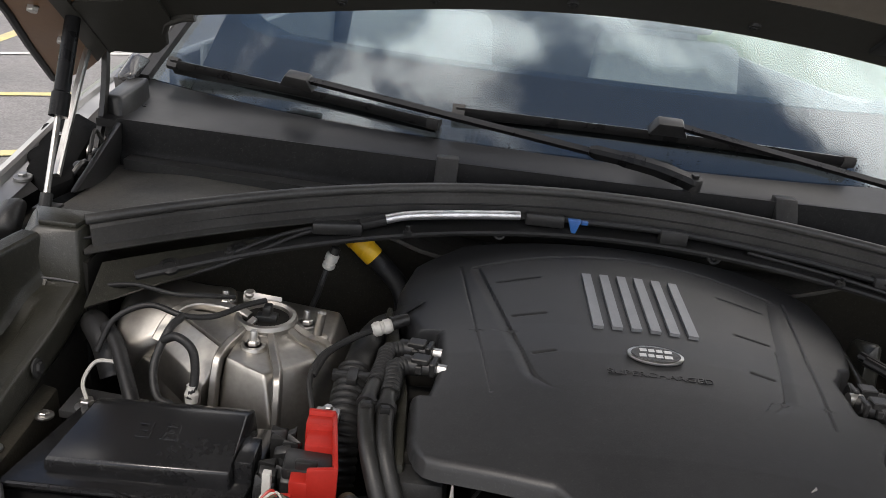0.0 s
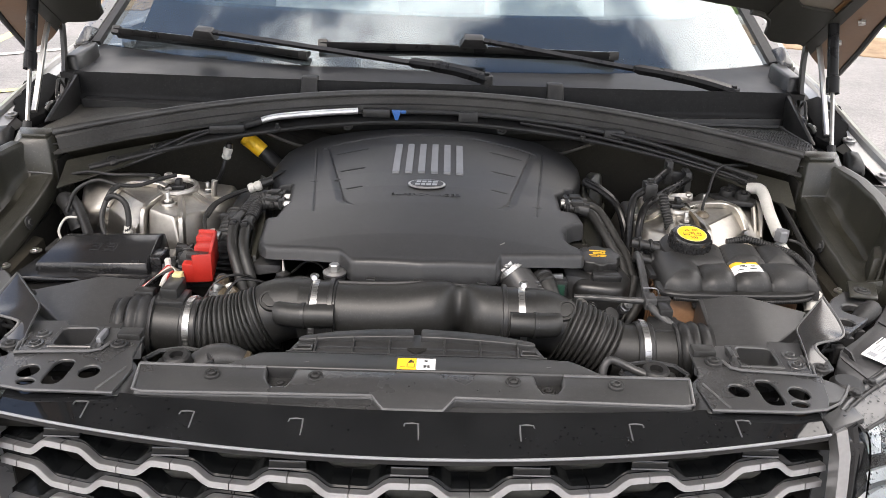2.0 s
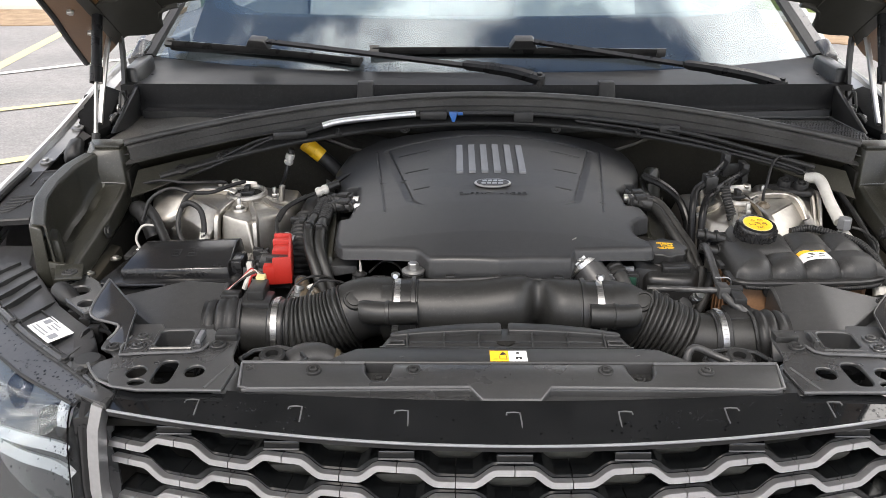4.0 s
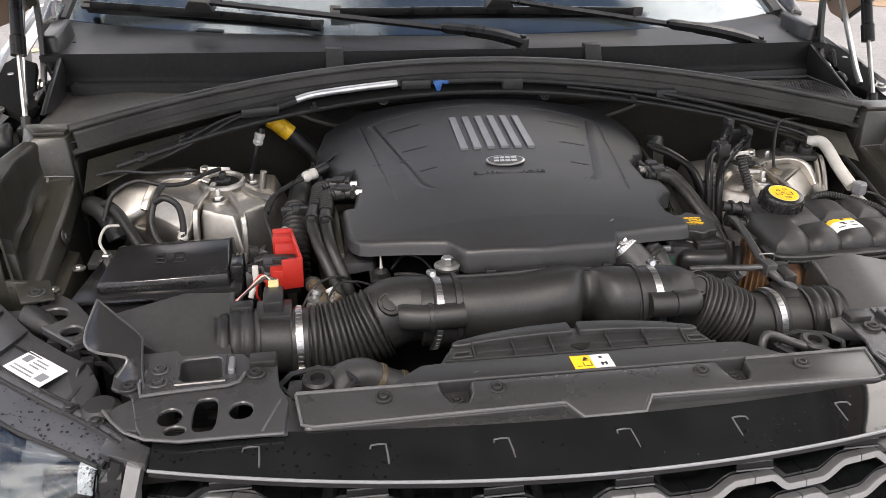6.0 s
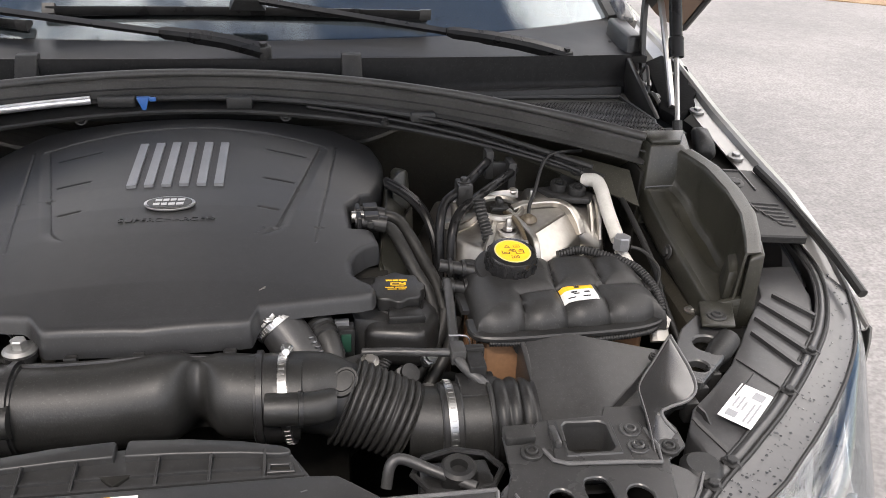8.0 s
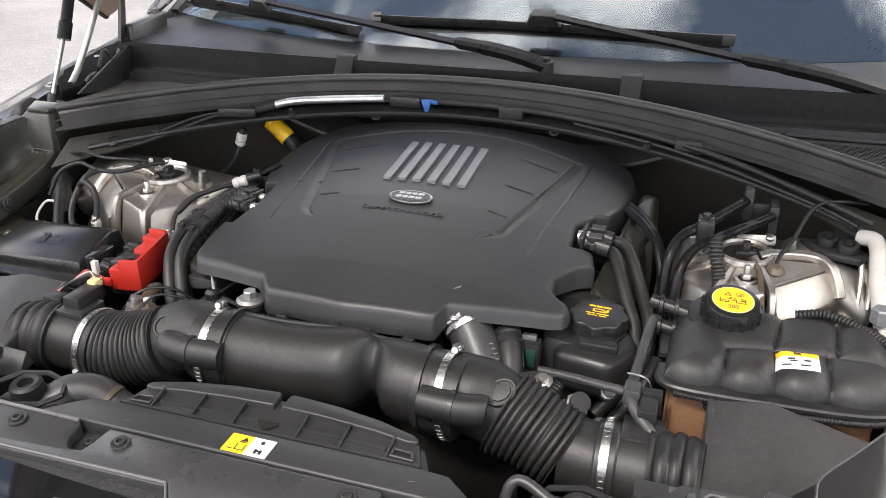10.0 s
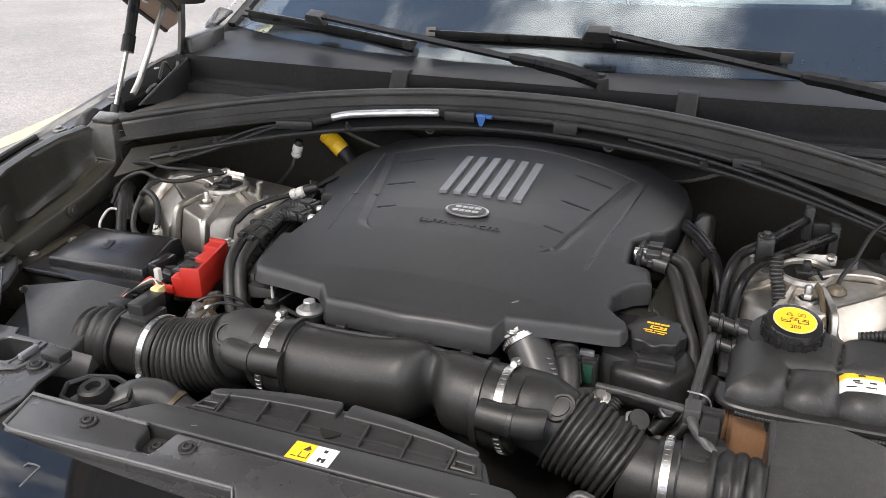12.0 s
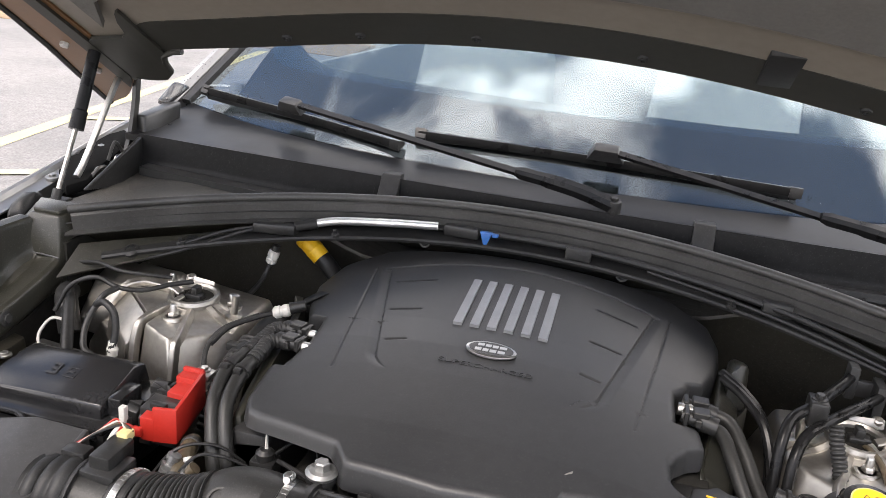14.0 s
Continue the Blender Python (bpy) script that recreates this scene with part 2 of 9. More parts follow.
def lens_glass(name, tint=(1, 1, 1), ior=1.5, rough=0.0):
    m = bpy.data.materials.new(name)
    m.use_nodes = True
    n, l = m.node_tree.nodes, m.node_tree.links
    n.clear()
    o = n.new("ShaderNodeOutputMaterial")
    g = n.new("ShaderNodeBsdfGlass")
    g.inputs["Color"].default_value = (*tint, 1)
    g.inputs["Roughness"].default_value = rough
    g.inputs["IOR"].default_value = ior
    l.new(g.outputs["BSDF"], o.inputs["Surface"])
    return m


M_GLASS = lens_glass("windscreen_glass", (0.67, 0.72, 0.745), 1.86)


def film_coating():
    """A thin clear film that mirrors part of the sky with a blue-green cast."""
    m = bpy.data.materials.new("reflecting_film")
    m.use_nodes = True
    n, l = m.node_tree.nodes, m.node_tree.links
    n.clear()
    o, mx = n.new("ShaderNodeOutputMaterial"), n.new("ShaderNodeMixShader")
    tr, gl = n.new("ShaderNodeBsdfTransparent"), n.new("ShaderNodeBsdfGlossy")
    tr.inputs["Color"].default_value = (0.93, 0.99, 1.0, 1)
    gl.inputs["Color"].default_value = (0.91, 0.97, 1.0, 1)
    gl.inputs["Roughness"].default_value = 0.015
    mx.inputs["Fac"].default_value = 0.06
    l.new(tr.outputs["BSDF"], mx.inputs[1])
    l.new(gl.outputs["BSDF"], mx.inputs[2])
    l.new(mx.outputs["Shader"], o.inputs["Surface"])
    return m


M_FILM = film_coating()
M_LENS = lens_glass("headlamp_lens", (0.92, 0.94, 0.95), 1.49, 0.03)


def drop_water():
    """A flat drop that lets the surface under it show and adds only its own gloss."""
    m = bpy.data.materials.new("water_drop")
    m.use_nodes = True
    n, l = m.node_tree.nodes, m.node_tree.links
    n.clear()
    o, mx, fr = n.new("ShaderNodeOutputMaterial"), n.new("ShaderNodeMixShader"), n.new("ShaderNodeFresnel")
    tr, gl = n.new("ShaderNodeBsdfTransparent"), n.new("ShaderNodeBsdfGlossy")
    tr.inputs["Color"].default_value = (0.66, 0.67, 0.68, 1)
    gl.inputs["Roughness"].default_value = 0.03
    fr.inputs["IOR"].default_value = 1.14
    l.new(fr.outputs["Fac"], mx.inputs["Fac"])
    l.new(tr.outputs["BSDF"], mx.inputs[1])
    l.new(gl.outputs["BSDF"], mx.inputs[2])
    l.new(mx.outputs["Shader"], o.inputs["Surface"])
    return m


M_WATER = drop_water()


def asphalt():
    m = material("pale_worn_asphalt", (0.135, 0.13, 0.127), 0.75, col2=(0.25, 0.238, 0.232), spots=0.9, grain=0.9, grain_scale=45, rough_var=0.2)
    n, l = m.node_tree.nodes, m.node_tree.links
    b = n["Principled BSDF"]
    src = b.inputs["Base Color"].links[0].from_socket
    tc = n.new("ShaderNodeTexCoord")
    v = n.new("ShaderNodeTexNoise")
    v.inputs["Scale"].default_value, v.inputs["Detail"].default_value = 55, 3
    r = n.new("ShaderNodeValToRGB")
    r.color_ramp.elements[0].position, r.color_ramp.elements[1].position = 0.38, 0.62
    r.color_ramp.elements[0].color, r.color_ramp.elements[1].color = (0.78, 0.78, 0.78, 1), (1.14, 1.14, 1.14, 1)
    mx = n.new("ShaderNodeMixRGB")
    mx.blend_type = "MULTIPLY"
    mx.inputs["Fac"].default_value = 1
    l.new(tc.outputs["Object"], v.inputs["Vector"])
    l.new(v.outputs["Fac"], r.inputs["Fac"])
    l.new(src, mx.inputs["Color1"])
    l.new(r.outputs["Color"], mx.inputs["Color2"])
    l.new(mx.outputs["Color"], b.inputs["Base Color"])
    return m


M_ASPHALT = asphalt()
M_LINE = material("worn_yellow_road_paint", (0.62, 0.52, 0.20), 0.7, col2=(0.40, 0.36, 0.25), spots=5, grain=0.6, grain_scale=60)
M_WLINE = material("worn_white_road_paint", (0.62, 0.60, 0.56), 0.7, col2=(0.40, 0.39, 0.37), spots=5, grain=0.6, grain_scale=60)
M_KERB = material("concrete_kerb", (0.42, 0.40, 0.36), 0.8, spots=4, grain=0.5, grain_scale=80)
M_LITTER = material("leaf_litter", (0.16, 0.10, 0.055), 0.9, col2=(0.33, 0.24, 0.15), spots=5, grain=1.0, grain_scale=30)
M_GRASS = material("verge_grass", (0.07, 0.12, 0.03), 0.9, col2=(0.14, 0.17, 0.05), spots=6, grain=1.0, grain_scale=30)


# ---------- mesh tools (all in world metres) ----------
def part(name, bm, mat, parent=None, label="", kind="", flat=30):
    """Links a bmesh as one mesh object under a thing or a part; its vertices are given in world metres."""
    me = bpy.data.meshes.new(name)
    off = Vector((0, 0, 0))
    p = parent
    while p is not None:
        off += p.location
        p = p.parent
    bmesh.ops.translate(bm, verts=bm.verts, vec=-off)
    bmesh.ops.recalc_face_normals(bm, faces=bm.faces)
    bm.to_mesh(me)
    bm.free()
    for poly in me.polygons:
        poly.use_smooth = True
    me.set_sharp_from_angle(angle=radians(flat))
    me.materials.append(mat)
    ob = new(name, me)
    if parent is not None:
        ob.parent = parent
    return tagged(ob, label, kind=kind)


def thing(name, base, label, category, group="", kind=""):
    e = new(name)
    e.empty_display_size = 0.02
    e.location = base
    return tagged(e, label, category, group, kind)


def solo(name, bm, mat, label, category, base=(0, 0, 0), group="", kind="", flat=30):
    """A top-level thing of one mesh with its origin at base."""
    bmesh.ops.translate(bm, verts=bm.verts, vec=-Vector(base))
    ob = part(name, bm, mat, flat=flat)
    ob.location = base
    return tagged(ob, label, category, group, kind)


def merge(dst, *srcs):
    for s in srcs:
        me = bpy.data.meshes.new("tmp")
        s.to_mesh(me)
        s.free()
        dst.from_mesh(me)
        bpy.data.meshes.remove(me)
    return dst


def bev(bm, w, seg=2, angle=30):
    if w <= 0:
        return bm
    bmesh.ops.recalc_face_normals(bm, faces=bm.faces)
    edges = [e for e in bm.edges if len(e.link_faces) == 2 and e.calc_face_angle(0) > radians(angle)]
    if edges:
        bmesh.ops.bevel(bm, geom=edges, offset=w, segments=seg, affect="EDGES", clamp_overlap=True, profile=0.5)
    return bm


def prism(outline, z0, z1, w=0.002, seg=2, m=None, top=None, holes=()):
    """A plate of the outline (x, y), from z0 up to z1, or up to top(x, y); m turns it into place."""
    bm = bmesh.new()
    loops = []
    for loop in (outline, *holes):
        vs = [bm.verts.new((x, y, 0)) for x, y in loop]
        loops.append([bm.edges.new((a, b)) for a, b in zip(vs, vs[1:] + vs[:1])])
    if holes:
        bmesh.ops.triangle_fill(bm, use_beauty=True, use_dissolve=False, edges=bm.edges[:])
    else:
        bm.faces.new(bm.verts[:])
    faces = bm.faces[:]
    r = bmesh.ops.extrude_face_region(bm, geom=faces)
    up = [g for g in r["geom"] if isinstance(g, bmesh.types.BMVert)]
    ups = set(up)
    for v in bm.verts:
        if v in ups:
            v.co.z = top(v.co.x, v.co.y) if top else z1
        else:
            v.co.z = z0 if not callable(z0) else z0(v.co.x, v.co.y)
    bev(bm, w, seg)
    if m is not None:
        bmesh.ops.transform(bm, matrix=m, verts=bm.verts)
    return bm


def box(x0, x1, y0, y1, z0, z1, w=0.002, seg=2, m=None):
    return prism([(x0, y0), (x1, y0), (x1, y1), (x0, y1)], z0, z1, w, seg, m)


def hull(pts, w=0.002, seg=2):
    """The solid between eight or more corners."""
    bm = bmesh.new()
    for p in pts:
        bm.verts.new(p)
    bmesh.ops.convex_hull(bm, input=bm.verts[:])
    bmesh.ops.dissolve_limit(bm, angle_limit=radians(3), verts=bm.verts[:], edges=bm.edges[:])
    return bev(bm, w, seg)


def spline(pts, per=8):
    pts = [Vector(p) for p in pts]
    if len(pts) < 3:
        return [pts[0].lerp(pts[-1], i / per) for i in range(per + 1)]
    ext = [pts[0] * 2 - pts[1], *pts, pts[-1] * 2 - pts[-2]]
    out = []
    for i in range(1, len(ext) - 2):
        p0, p1, p2, p3 = ext[i - 1:i + 3]
        for k in range(per):
            t = k / per
            out.append(0.5 * ((2 * p1) + (p2 - p0) * t + (2 * p0 - 5 * p1 + 4 * p2 - p3) * t * t + (3 * p1 - p0 - 3 * p2 + p3) * t ** 3))
    out.append(pts[-1])
    return out


def sweep(line, radii, n=12, caps=True, shape=None, up=None):
    """A tube along the points; radii: a number or one for each point; shape: a cross-section in place of the circle."""
    line = [Vector(p) for p in line]
    if not hasattr(radii, "__len__"):
        radii = [radii] * len(line)
    bm = bmesh.new()
    sec = shape or [(math.cos(2 * math.pi * k / n), math.sin(2 * math.pi * k / n)) for k in range(n)]
    n = len(sec)
    rings, nor = [], None
    for i, p in enumerate(line):
        t = (line[min(i + 1, len(line) - 1)] - line[max(i - 1, 0)]).normalized()
        if up is not None:
            nor = Vector(up)
        elif nor is None:
            nor = Vector((0, 0, 1)) if abs(t.z) < 0.9 else Vector((1, 0, 0))
        nor = (nor - t * nor.dot(t)).normalized()
        bi = t.cross(nor)
        rings.append([bm.verts.new(p + (bi * a + nor * b) * radii[i]) for a, b in sec])
    for a, b in zip(rings, rings[1:]):
        for k in range(n):
            bm.faces.new((a[k], a[(k + 1) % n], b[(k + 1) % n], b[k]))
    if caps:
        bm.faces.new(rings[0][::-1])
        bm.faces.new(rings[-1])
    return bm


def hose(pts, r, n=10, per=8):
    return sweep(spline(pts, per), r, n)


def ribbed(pts, r, amp, pitch, n=16, sharp=0.5):
    """A corrugated hose."""
    line = spline(pts, 40)
    d = [0.0]
    for a, b in zip(line, line[1:]):
        d.append(d[-1] + (b - a).length)
    count = max(8, int(round(d[-1] / pitch)) * 8)
    out, rad = [], []
    j = 0
    for k in range(count + 1):
        s = d[-1] * k / count
        while j < len(d) - 2 and d[j + 1] < s:
            j += 1
        f = (s - d[j]) / max(1e-9, d[j + 1] - d[j])
        out.append(line[j].lerp(line[j + 1], f))
        rad.append(r + amp * (2 * math.sqrt(abs(math.cos(math.pi * s / pitch))) - 1))
    return sweep(out, rad, n)


def axis_matrix(at, z=(0, 0, 1)):
    return Matrix.Translation(at) @ Vector(z).to_track_quat("Z", "Y").to_matrix().to_4x4()


def lathe(profile, at, z=(0, 0, 1), n=24):
    """A turned body from its profile (radius, height)."""
    bm = bmesh.new()
    rings = []
    for r, h in profile:
        rings.append([bm.verts.new((r * math.cos(2 * math.pi * k / n), r * math.sin(2 * math.pi * k / n), h)) for k in range(n)] if r > 1e-6 else [bm.verts.new((0, 0, h))])
    for a, b in zip(rings, rings[1:]):
        for k in range(n):
            q = [a[k % len(a)], a[(k + 1) % len(a)], b[(k + 1) % len(b)], b[k % len(b)]]
            u = list(dict.fromkeys(q))
            if len(u) > 2:
                bm.faces.new(u)
    for ring, end in ((rings[0], 0), (rings[-1], 1)):
        if len(ring) > 2:
            bm.faces.new(ring)
    bmesh.ops.transform(bm, matrix=axis_matrix(at, z), verts=bm.verts)
    return bm


def nut(at, z=(0, 0, 1), r=0.008, h=0.008, washer=True):
    bm = lathe([(r, 0), (r, h * 0.85), (r * 0.85, h), (0, h)], at, z, 6)
    if washer:
        merge(bm, lathe([(0, -0.001), (r * 1.6, -0.001), (r * 1.6, 0.0012), (r * 1.3, 0.002), (0, 0.002)], at, z, 20))
    return bm


def trimclip(at, z=(0, 0, 1), r=0.011):
    """A round push-fit fastener with a stepped head."""
    return lathe([(0, -0.004), (r, -0.004), (r, 0.0002), (r * 0.93, 0.0012), (r * 0.66, 0.0010), (r * 0.58, 0.0002), (r * 0.55, 0.0026), (r * 0.42, 0.0032), (r * 0.34, 0.0030), (r * 0.30, 0.0012), (0, 0.0012)], at, z, 24)


def sheet(nu, nv, fn, thick=0.0):
    """A surface fn(u, v) with u, v in 0..1; thick: its depth downwards."""
    bm = bmesh.new()
    g = [[bm.verts.new(fn(i / nu, j / nv)) for i in range(nu + 1)] for j in range(nv + 1)]
    for j in range(nv):
        for i in range(nu):
            bm.faces.new((g[j][i], g[j][i + 1], g[j + 1][i + 1], g[j + 1][i]))
    if thick:
        rim = [g[0][i] for i in range(nu + 1)] + [g[j][nu] for j in range(1, nv + 1)] + [g[nv][i] for i in range(nu - 1, -1, -1)] + [g[j][0] for j in range(nv - 1, 0, -1)]
        low = [bm.verts.new(v.co + Vector((0, 0, -thick))) for v in rim]
        for k in range(len(rim)):
            bm.faces.new((rim[k], low[k], low[(k + 1) % len(rim)], rim[(k + 1) % len(rim)]))
        bm.faces.new(low)
    return bm


def plate_from(fn, nu, nv, normal_offset):
    """A curved panel with two faces normal_offset apart."""
    bm = sheet(nu, nv, fn)
    bmesh.ops.recalc_face_normals(bm, faces=bm.faces)
    bmesh.ops.solidify(bm, geom=bm.faces[:], thickness=normal_offset)
    return bm


def lerp_table(table, y):
    return float(np.interp(y, [t[0] for t in table], [t[1] for t in table]))


def lettering(words, size, at, rot, depth=0.0006, width=None):
    """Raised letters in the built-in font, as a bmesh, centred at a point."""
    cu = bpy.data.curves.new("letters", "FONT")
    cu.body, cu.size, cu.extrude, cu.align_x, cu.align_y = words, size, depth, "CENTER", "CENTER"
    ob = bpy.data.objects.new("letters", cu)
    me = bpy.data.meshes.new_from_object(ob)
    bm = bmesh.new()
    bm.from_mesh(me)
    bpy.data.objects.remove(ob)
    bpy.data.curves.remove(cu)
    bpy.data.meshes.remove(me)
    if width:
        xs = [v.co.x for v in bm.verts]
        k = width / (max(xs) - min(xs))
        for v in bm.verts:
            v.co.x *= k
    bmesh.ops.transform(bm, matrix=Matrix.Translation(at) @ rot.to_4x4(), verts=bm.verts)
    return bm


def smooth(a, b, x):
    t = min(1.0, max(0.0, (x - a) / (b - a)))
    return t * t * (3 - 2 * t)


# ---------- ground and far surroundings ----------
bm = bmesh.new()
R = 260.0
ring = [bm.verts.new((R * math.cos(2 * math.pi * k / 48), R * math.sin(2 * math.pi * k / 48), 0)) for k in range(48)]
bm.faces.new(ring)
solo("ground", bm, M_ASPHALT, "pale worn asphalt of an open car park", "ground", kind="structure")


def road_line(a, b, w, mat, label, lift=0.004):
    a, b = Vector((*a, 0)), Vector((*b, 0))
    d = (b - a).normalized()
    s = Vector((-d.y, d.x, 0)) * w / 2
    n = max(2, int((b - a).length / 0.25))
    bm = bmesh.new()
    left, right = [], []
    for k in range(n + 1):
        p = a.lerp(b, k / n)
        j = 1 + 0.05 * noise.noise(p * 3)
        left.append(bm.verts.new(p + s * j + Vector((0, 0, lift))))
        right.append(bm.verts.new(p - s * j + Vector((0, 0, lift))))
    for k in range(n):
        bm.faces.new((left[k], left[k + 1], right[k + 1], right[k]))
    solo("parking_line", bm, mat, label, "road marking", base=tuple(a), kind="structure")


road_line((-3.80, 2.0), (-5.45, 10.9), 0.14, M_LINE, "worn yellow parking line on pale asphalt")
road_line((-4.03, 3.46), (-2.15, 4.80), 0.12, M_LINE, "worn yellow hatch line beside the parking bay", 0.009)
road_line((-4.40, 5.32), (-2.50, 6.55), 0.12, M_LINE, "worn yellow hatch line across the asphalt", 0.009)
road_line((-4.76, 7.24), (-3.0, 8.9), 0.13, M_WLINE, "faded pale hatch line across the asphalt", 0.009)

for side, y0, slope, x0, x1 in ((-1, 11.3, 0.12, -24, -4.4), (1, 9.0, -0.62, 2.6, 13.0)):
    def edge_y(x, y0=y0, slope=slope, side=side):
        return y0 + slope * (x - side * 5.3)

    def bank(u, v, x0=x0, x1=x1):
        x = x0 + (x1 - x0) * u
        y = edge_y(x) + 1.5 * v
        return (x, y, 0.012 + 0.05 * v + 0.04 * (0.5 + noise.noise(Vector((x * 2.7, y * 2.7, 0)))) * v)
    solo("leaf_litter_strip", sheet(120, 12, bank, 0.06), M_LITTER, "strip of brown leaf litter along the edge of the asphalt", "verge", base=((x0 + x1) / 2, edge_y((x0 + x1) / 2), 0), kind="stuff")
    solo("kerb", prism([(x0, edge_y(x0) + 1.5), (x1, edge_y(x1) + 1.5), (x1, edge_y(x1) + 2.3), (x0, edge_y(x0) + 2.3)], -0.05, 0.16, 0.02), M_KERB, "broad tan concrete kerb behind the leaf litter", "kerb", base=((x0 + x1) / 2, edge_y((x0 + x1) / 2), 0), kind="structure")

    def lawn(u, v, x0=x0, x1=x1):
        x = x0 + (x1 - x0) * u
        y = edge_y(x) + 2.3 + 14 * v * v
        return (x, y, 0.17 + 1.6 * v + 0.06 * noise.noise(Vector((x * 1.3, y * 1.3, 3))))
    solo("grass_verge", sheet(90, 16, lawn, 0.3), M_GRASS, "rough green grass bank beyond the kerb", "grass", base=((x0 + x1) / 2, edge_y((x0 + x1) / 2) + 2.5, 0), kind="stuff")


# ---------- the car: body, bonnet, glass ----------
car = thing("car", (0, 1.2, 0), "silver sport utility car with its bonnet raised, parked on asphalt", "car")


def glass_y(x):
    return lerp_table([(0, 0.905), (0.15, 0.910), (0.3, 0.925), (0.4, 0.943), (0.5, 0.970), (0.6, 1.010), (0.7, 1.062), (0.85, 1.150)], abs(x))


GLASS_A = radians(27.5)


def glass_pt(u, v, lift=0.0):
    h = 0.815 - 0.15 * v
    x = (2 * u - 1) * h
    s = 1.06 * v
    y = glass_y(x) - 0.10 * v * x * x + s * math.cos(GLASS_A)
    z = 1.168 + s * math.sin(GLASS_A) - 0.02 * v * v
    return Vector((x, y - lift * math.sin(GLASS_A), z + lift * math.cos(GLASS_A)))


screen = part("windscreen", plate_from(lambda u, v: glass_pt(u, v), 28, 16, 0.005), M_GLASS, car, "tinted windscreen glass with rain drops", flat=60)
screen.visible_shadow = False


def beads(spots):
    """Flat drops of water; each spot is (point, normal, radius)."""
    bm = bmesh.new()
    for p, nrm, r in spots:
        m = axis_matrix(p, nrm)
        rings = [[bm.verts.new(m @ Vector((q * r * math.cos(a), q * r * math.sin(a), h * r))) for a in [math.pi * k / 3 for k in range(6)]] for q, h in ((1.0, -0.20), (0.95, 0.05), (0.55, 0.13))]
        for lo, hi in zip(rings, rings[1:]):
            for k in range(6):
                bm.faces.new((lo[k], lo[(k + 1) % 6], hi[(k + 1) % 6], hi[k]))
        bm.faces.new(rings[-1])
        bm.faces.new(rings[0][::-1])
    return bm


def coat(u, v):
    s = 0.200 + 0.79 * v
    k = 1 - min(1.0, (s - 0.200) / 0.075)
    m = 0.058 + 0.055 * (1 - math.sqrt(1 - k * k))
    return glass_pt(m + (1 - 2 * m) * u, s, 0.0012)


film = part("coated_film", sheet(40, 60, coat), M_FILM, car, "pale blue-green reflecting coating of the windscreen", flat=60)
film.visible_shadow = False

rnd = random.Random(11)
spots = []
for k in range(1200):
    clump = rnd.random()
    if clump < 0.62:                      # thick spatter below the wipers
        u, v = rnd.random(), 0.010 + 0.085 * rnd.random() ** 1.2
        if noise.noise(Vector((u * 11, v * 30, 2))) < -0.12:
            continue
    elif clump < 0.90:                    # the unwiped corners
        u, v = rnd.choice((rnd.uniform(0.0, 0.10), rnd.uniform(0.80, 1.0))), 0.5 * rnd.random() ** 0.7
        if noise.noise(Vector((u * 14, v * 9, 5))) < 0.0:
            continue
    else:
        u, v = rnd.random(), 0.7 * rnd.random()
    r = 0.0006 + 0.0016 * rnd.random() ** 2.2
    spots.append((glass_pt(u, v, 0.0028), (0, -0.46, 0.887), r))
spat = part("rain_spatter", beads(spots), M_WATER, car, "rain drops beaded on the glass", kind="stuff", flat=80)
spat.visible_shadow = False


def fender_in(y):
    return (lerp_table([(-0.02, 0.60), (0.12, 0.74), (0.27, 0.872), (0.38, 0.866), (0.45, 0.842), (0.59, 0.829), (0.74, 0.828), (1.05, 0.865), (1.4, 0.90)], y),
            lerp_table([(-0.02, 0.93), (0.12, 0.945), (0.27, 0.972), (0.38, 1.002), (0.45, 1.026), (0.59, 1.060), (0.74, 1.088), (1.05, 1.125), (1.4, 1.15)], y))


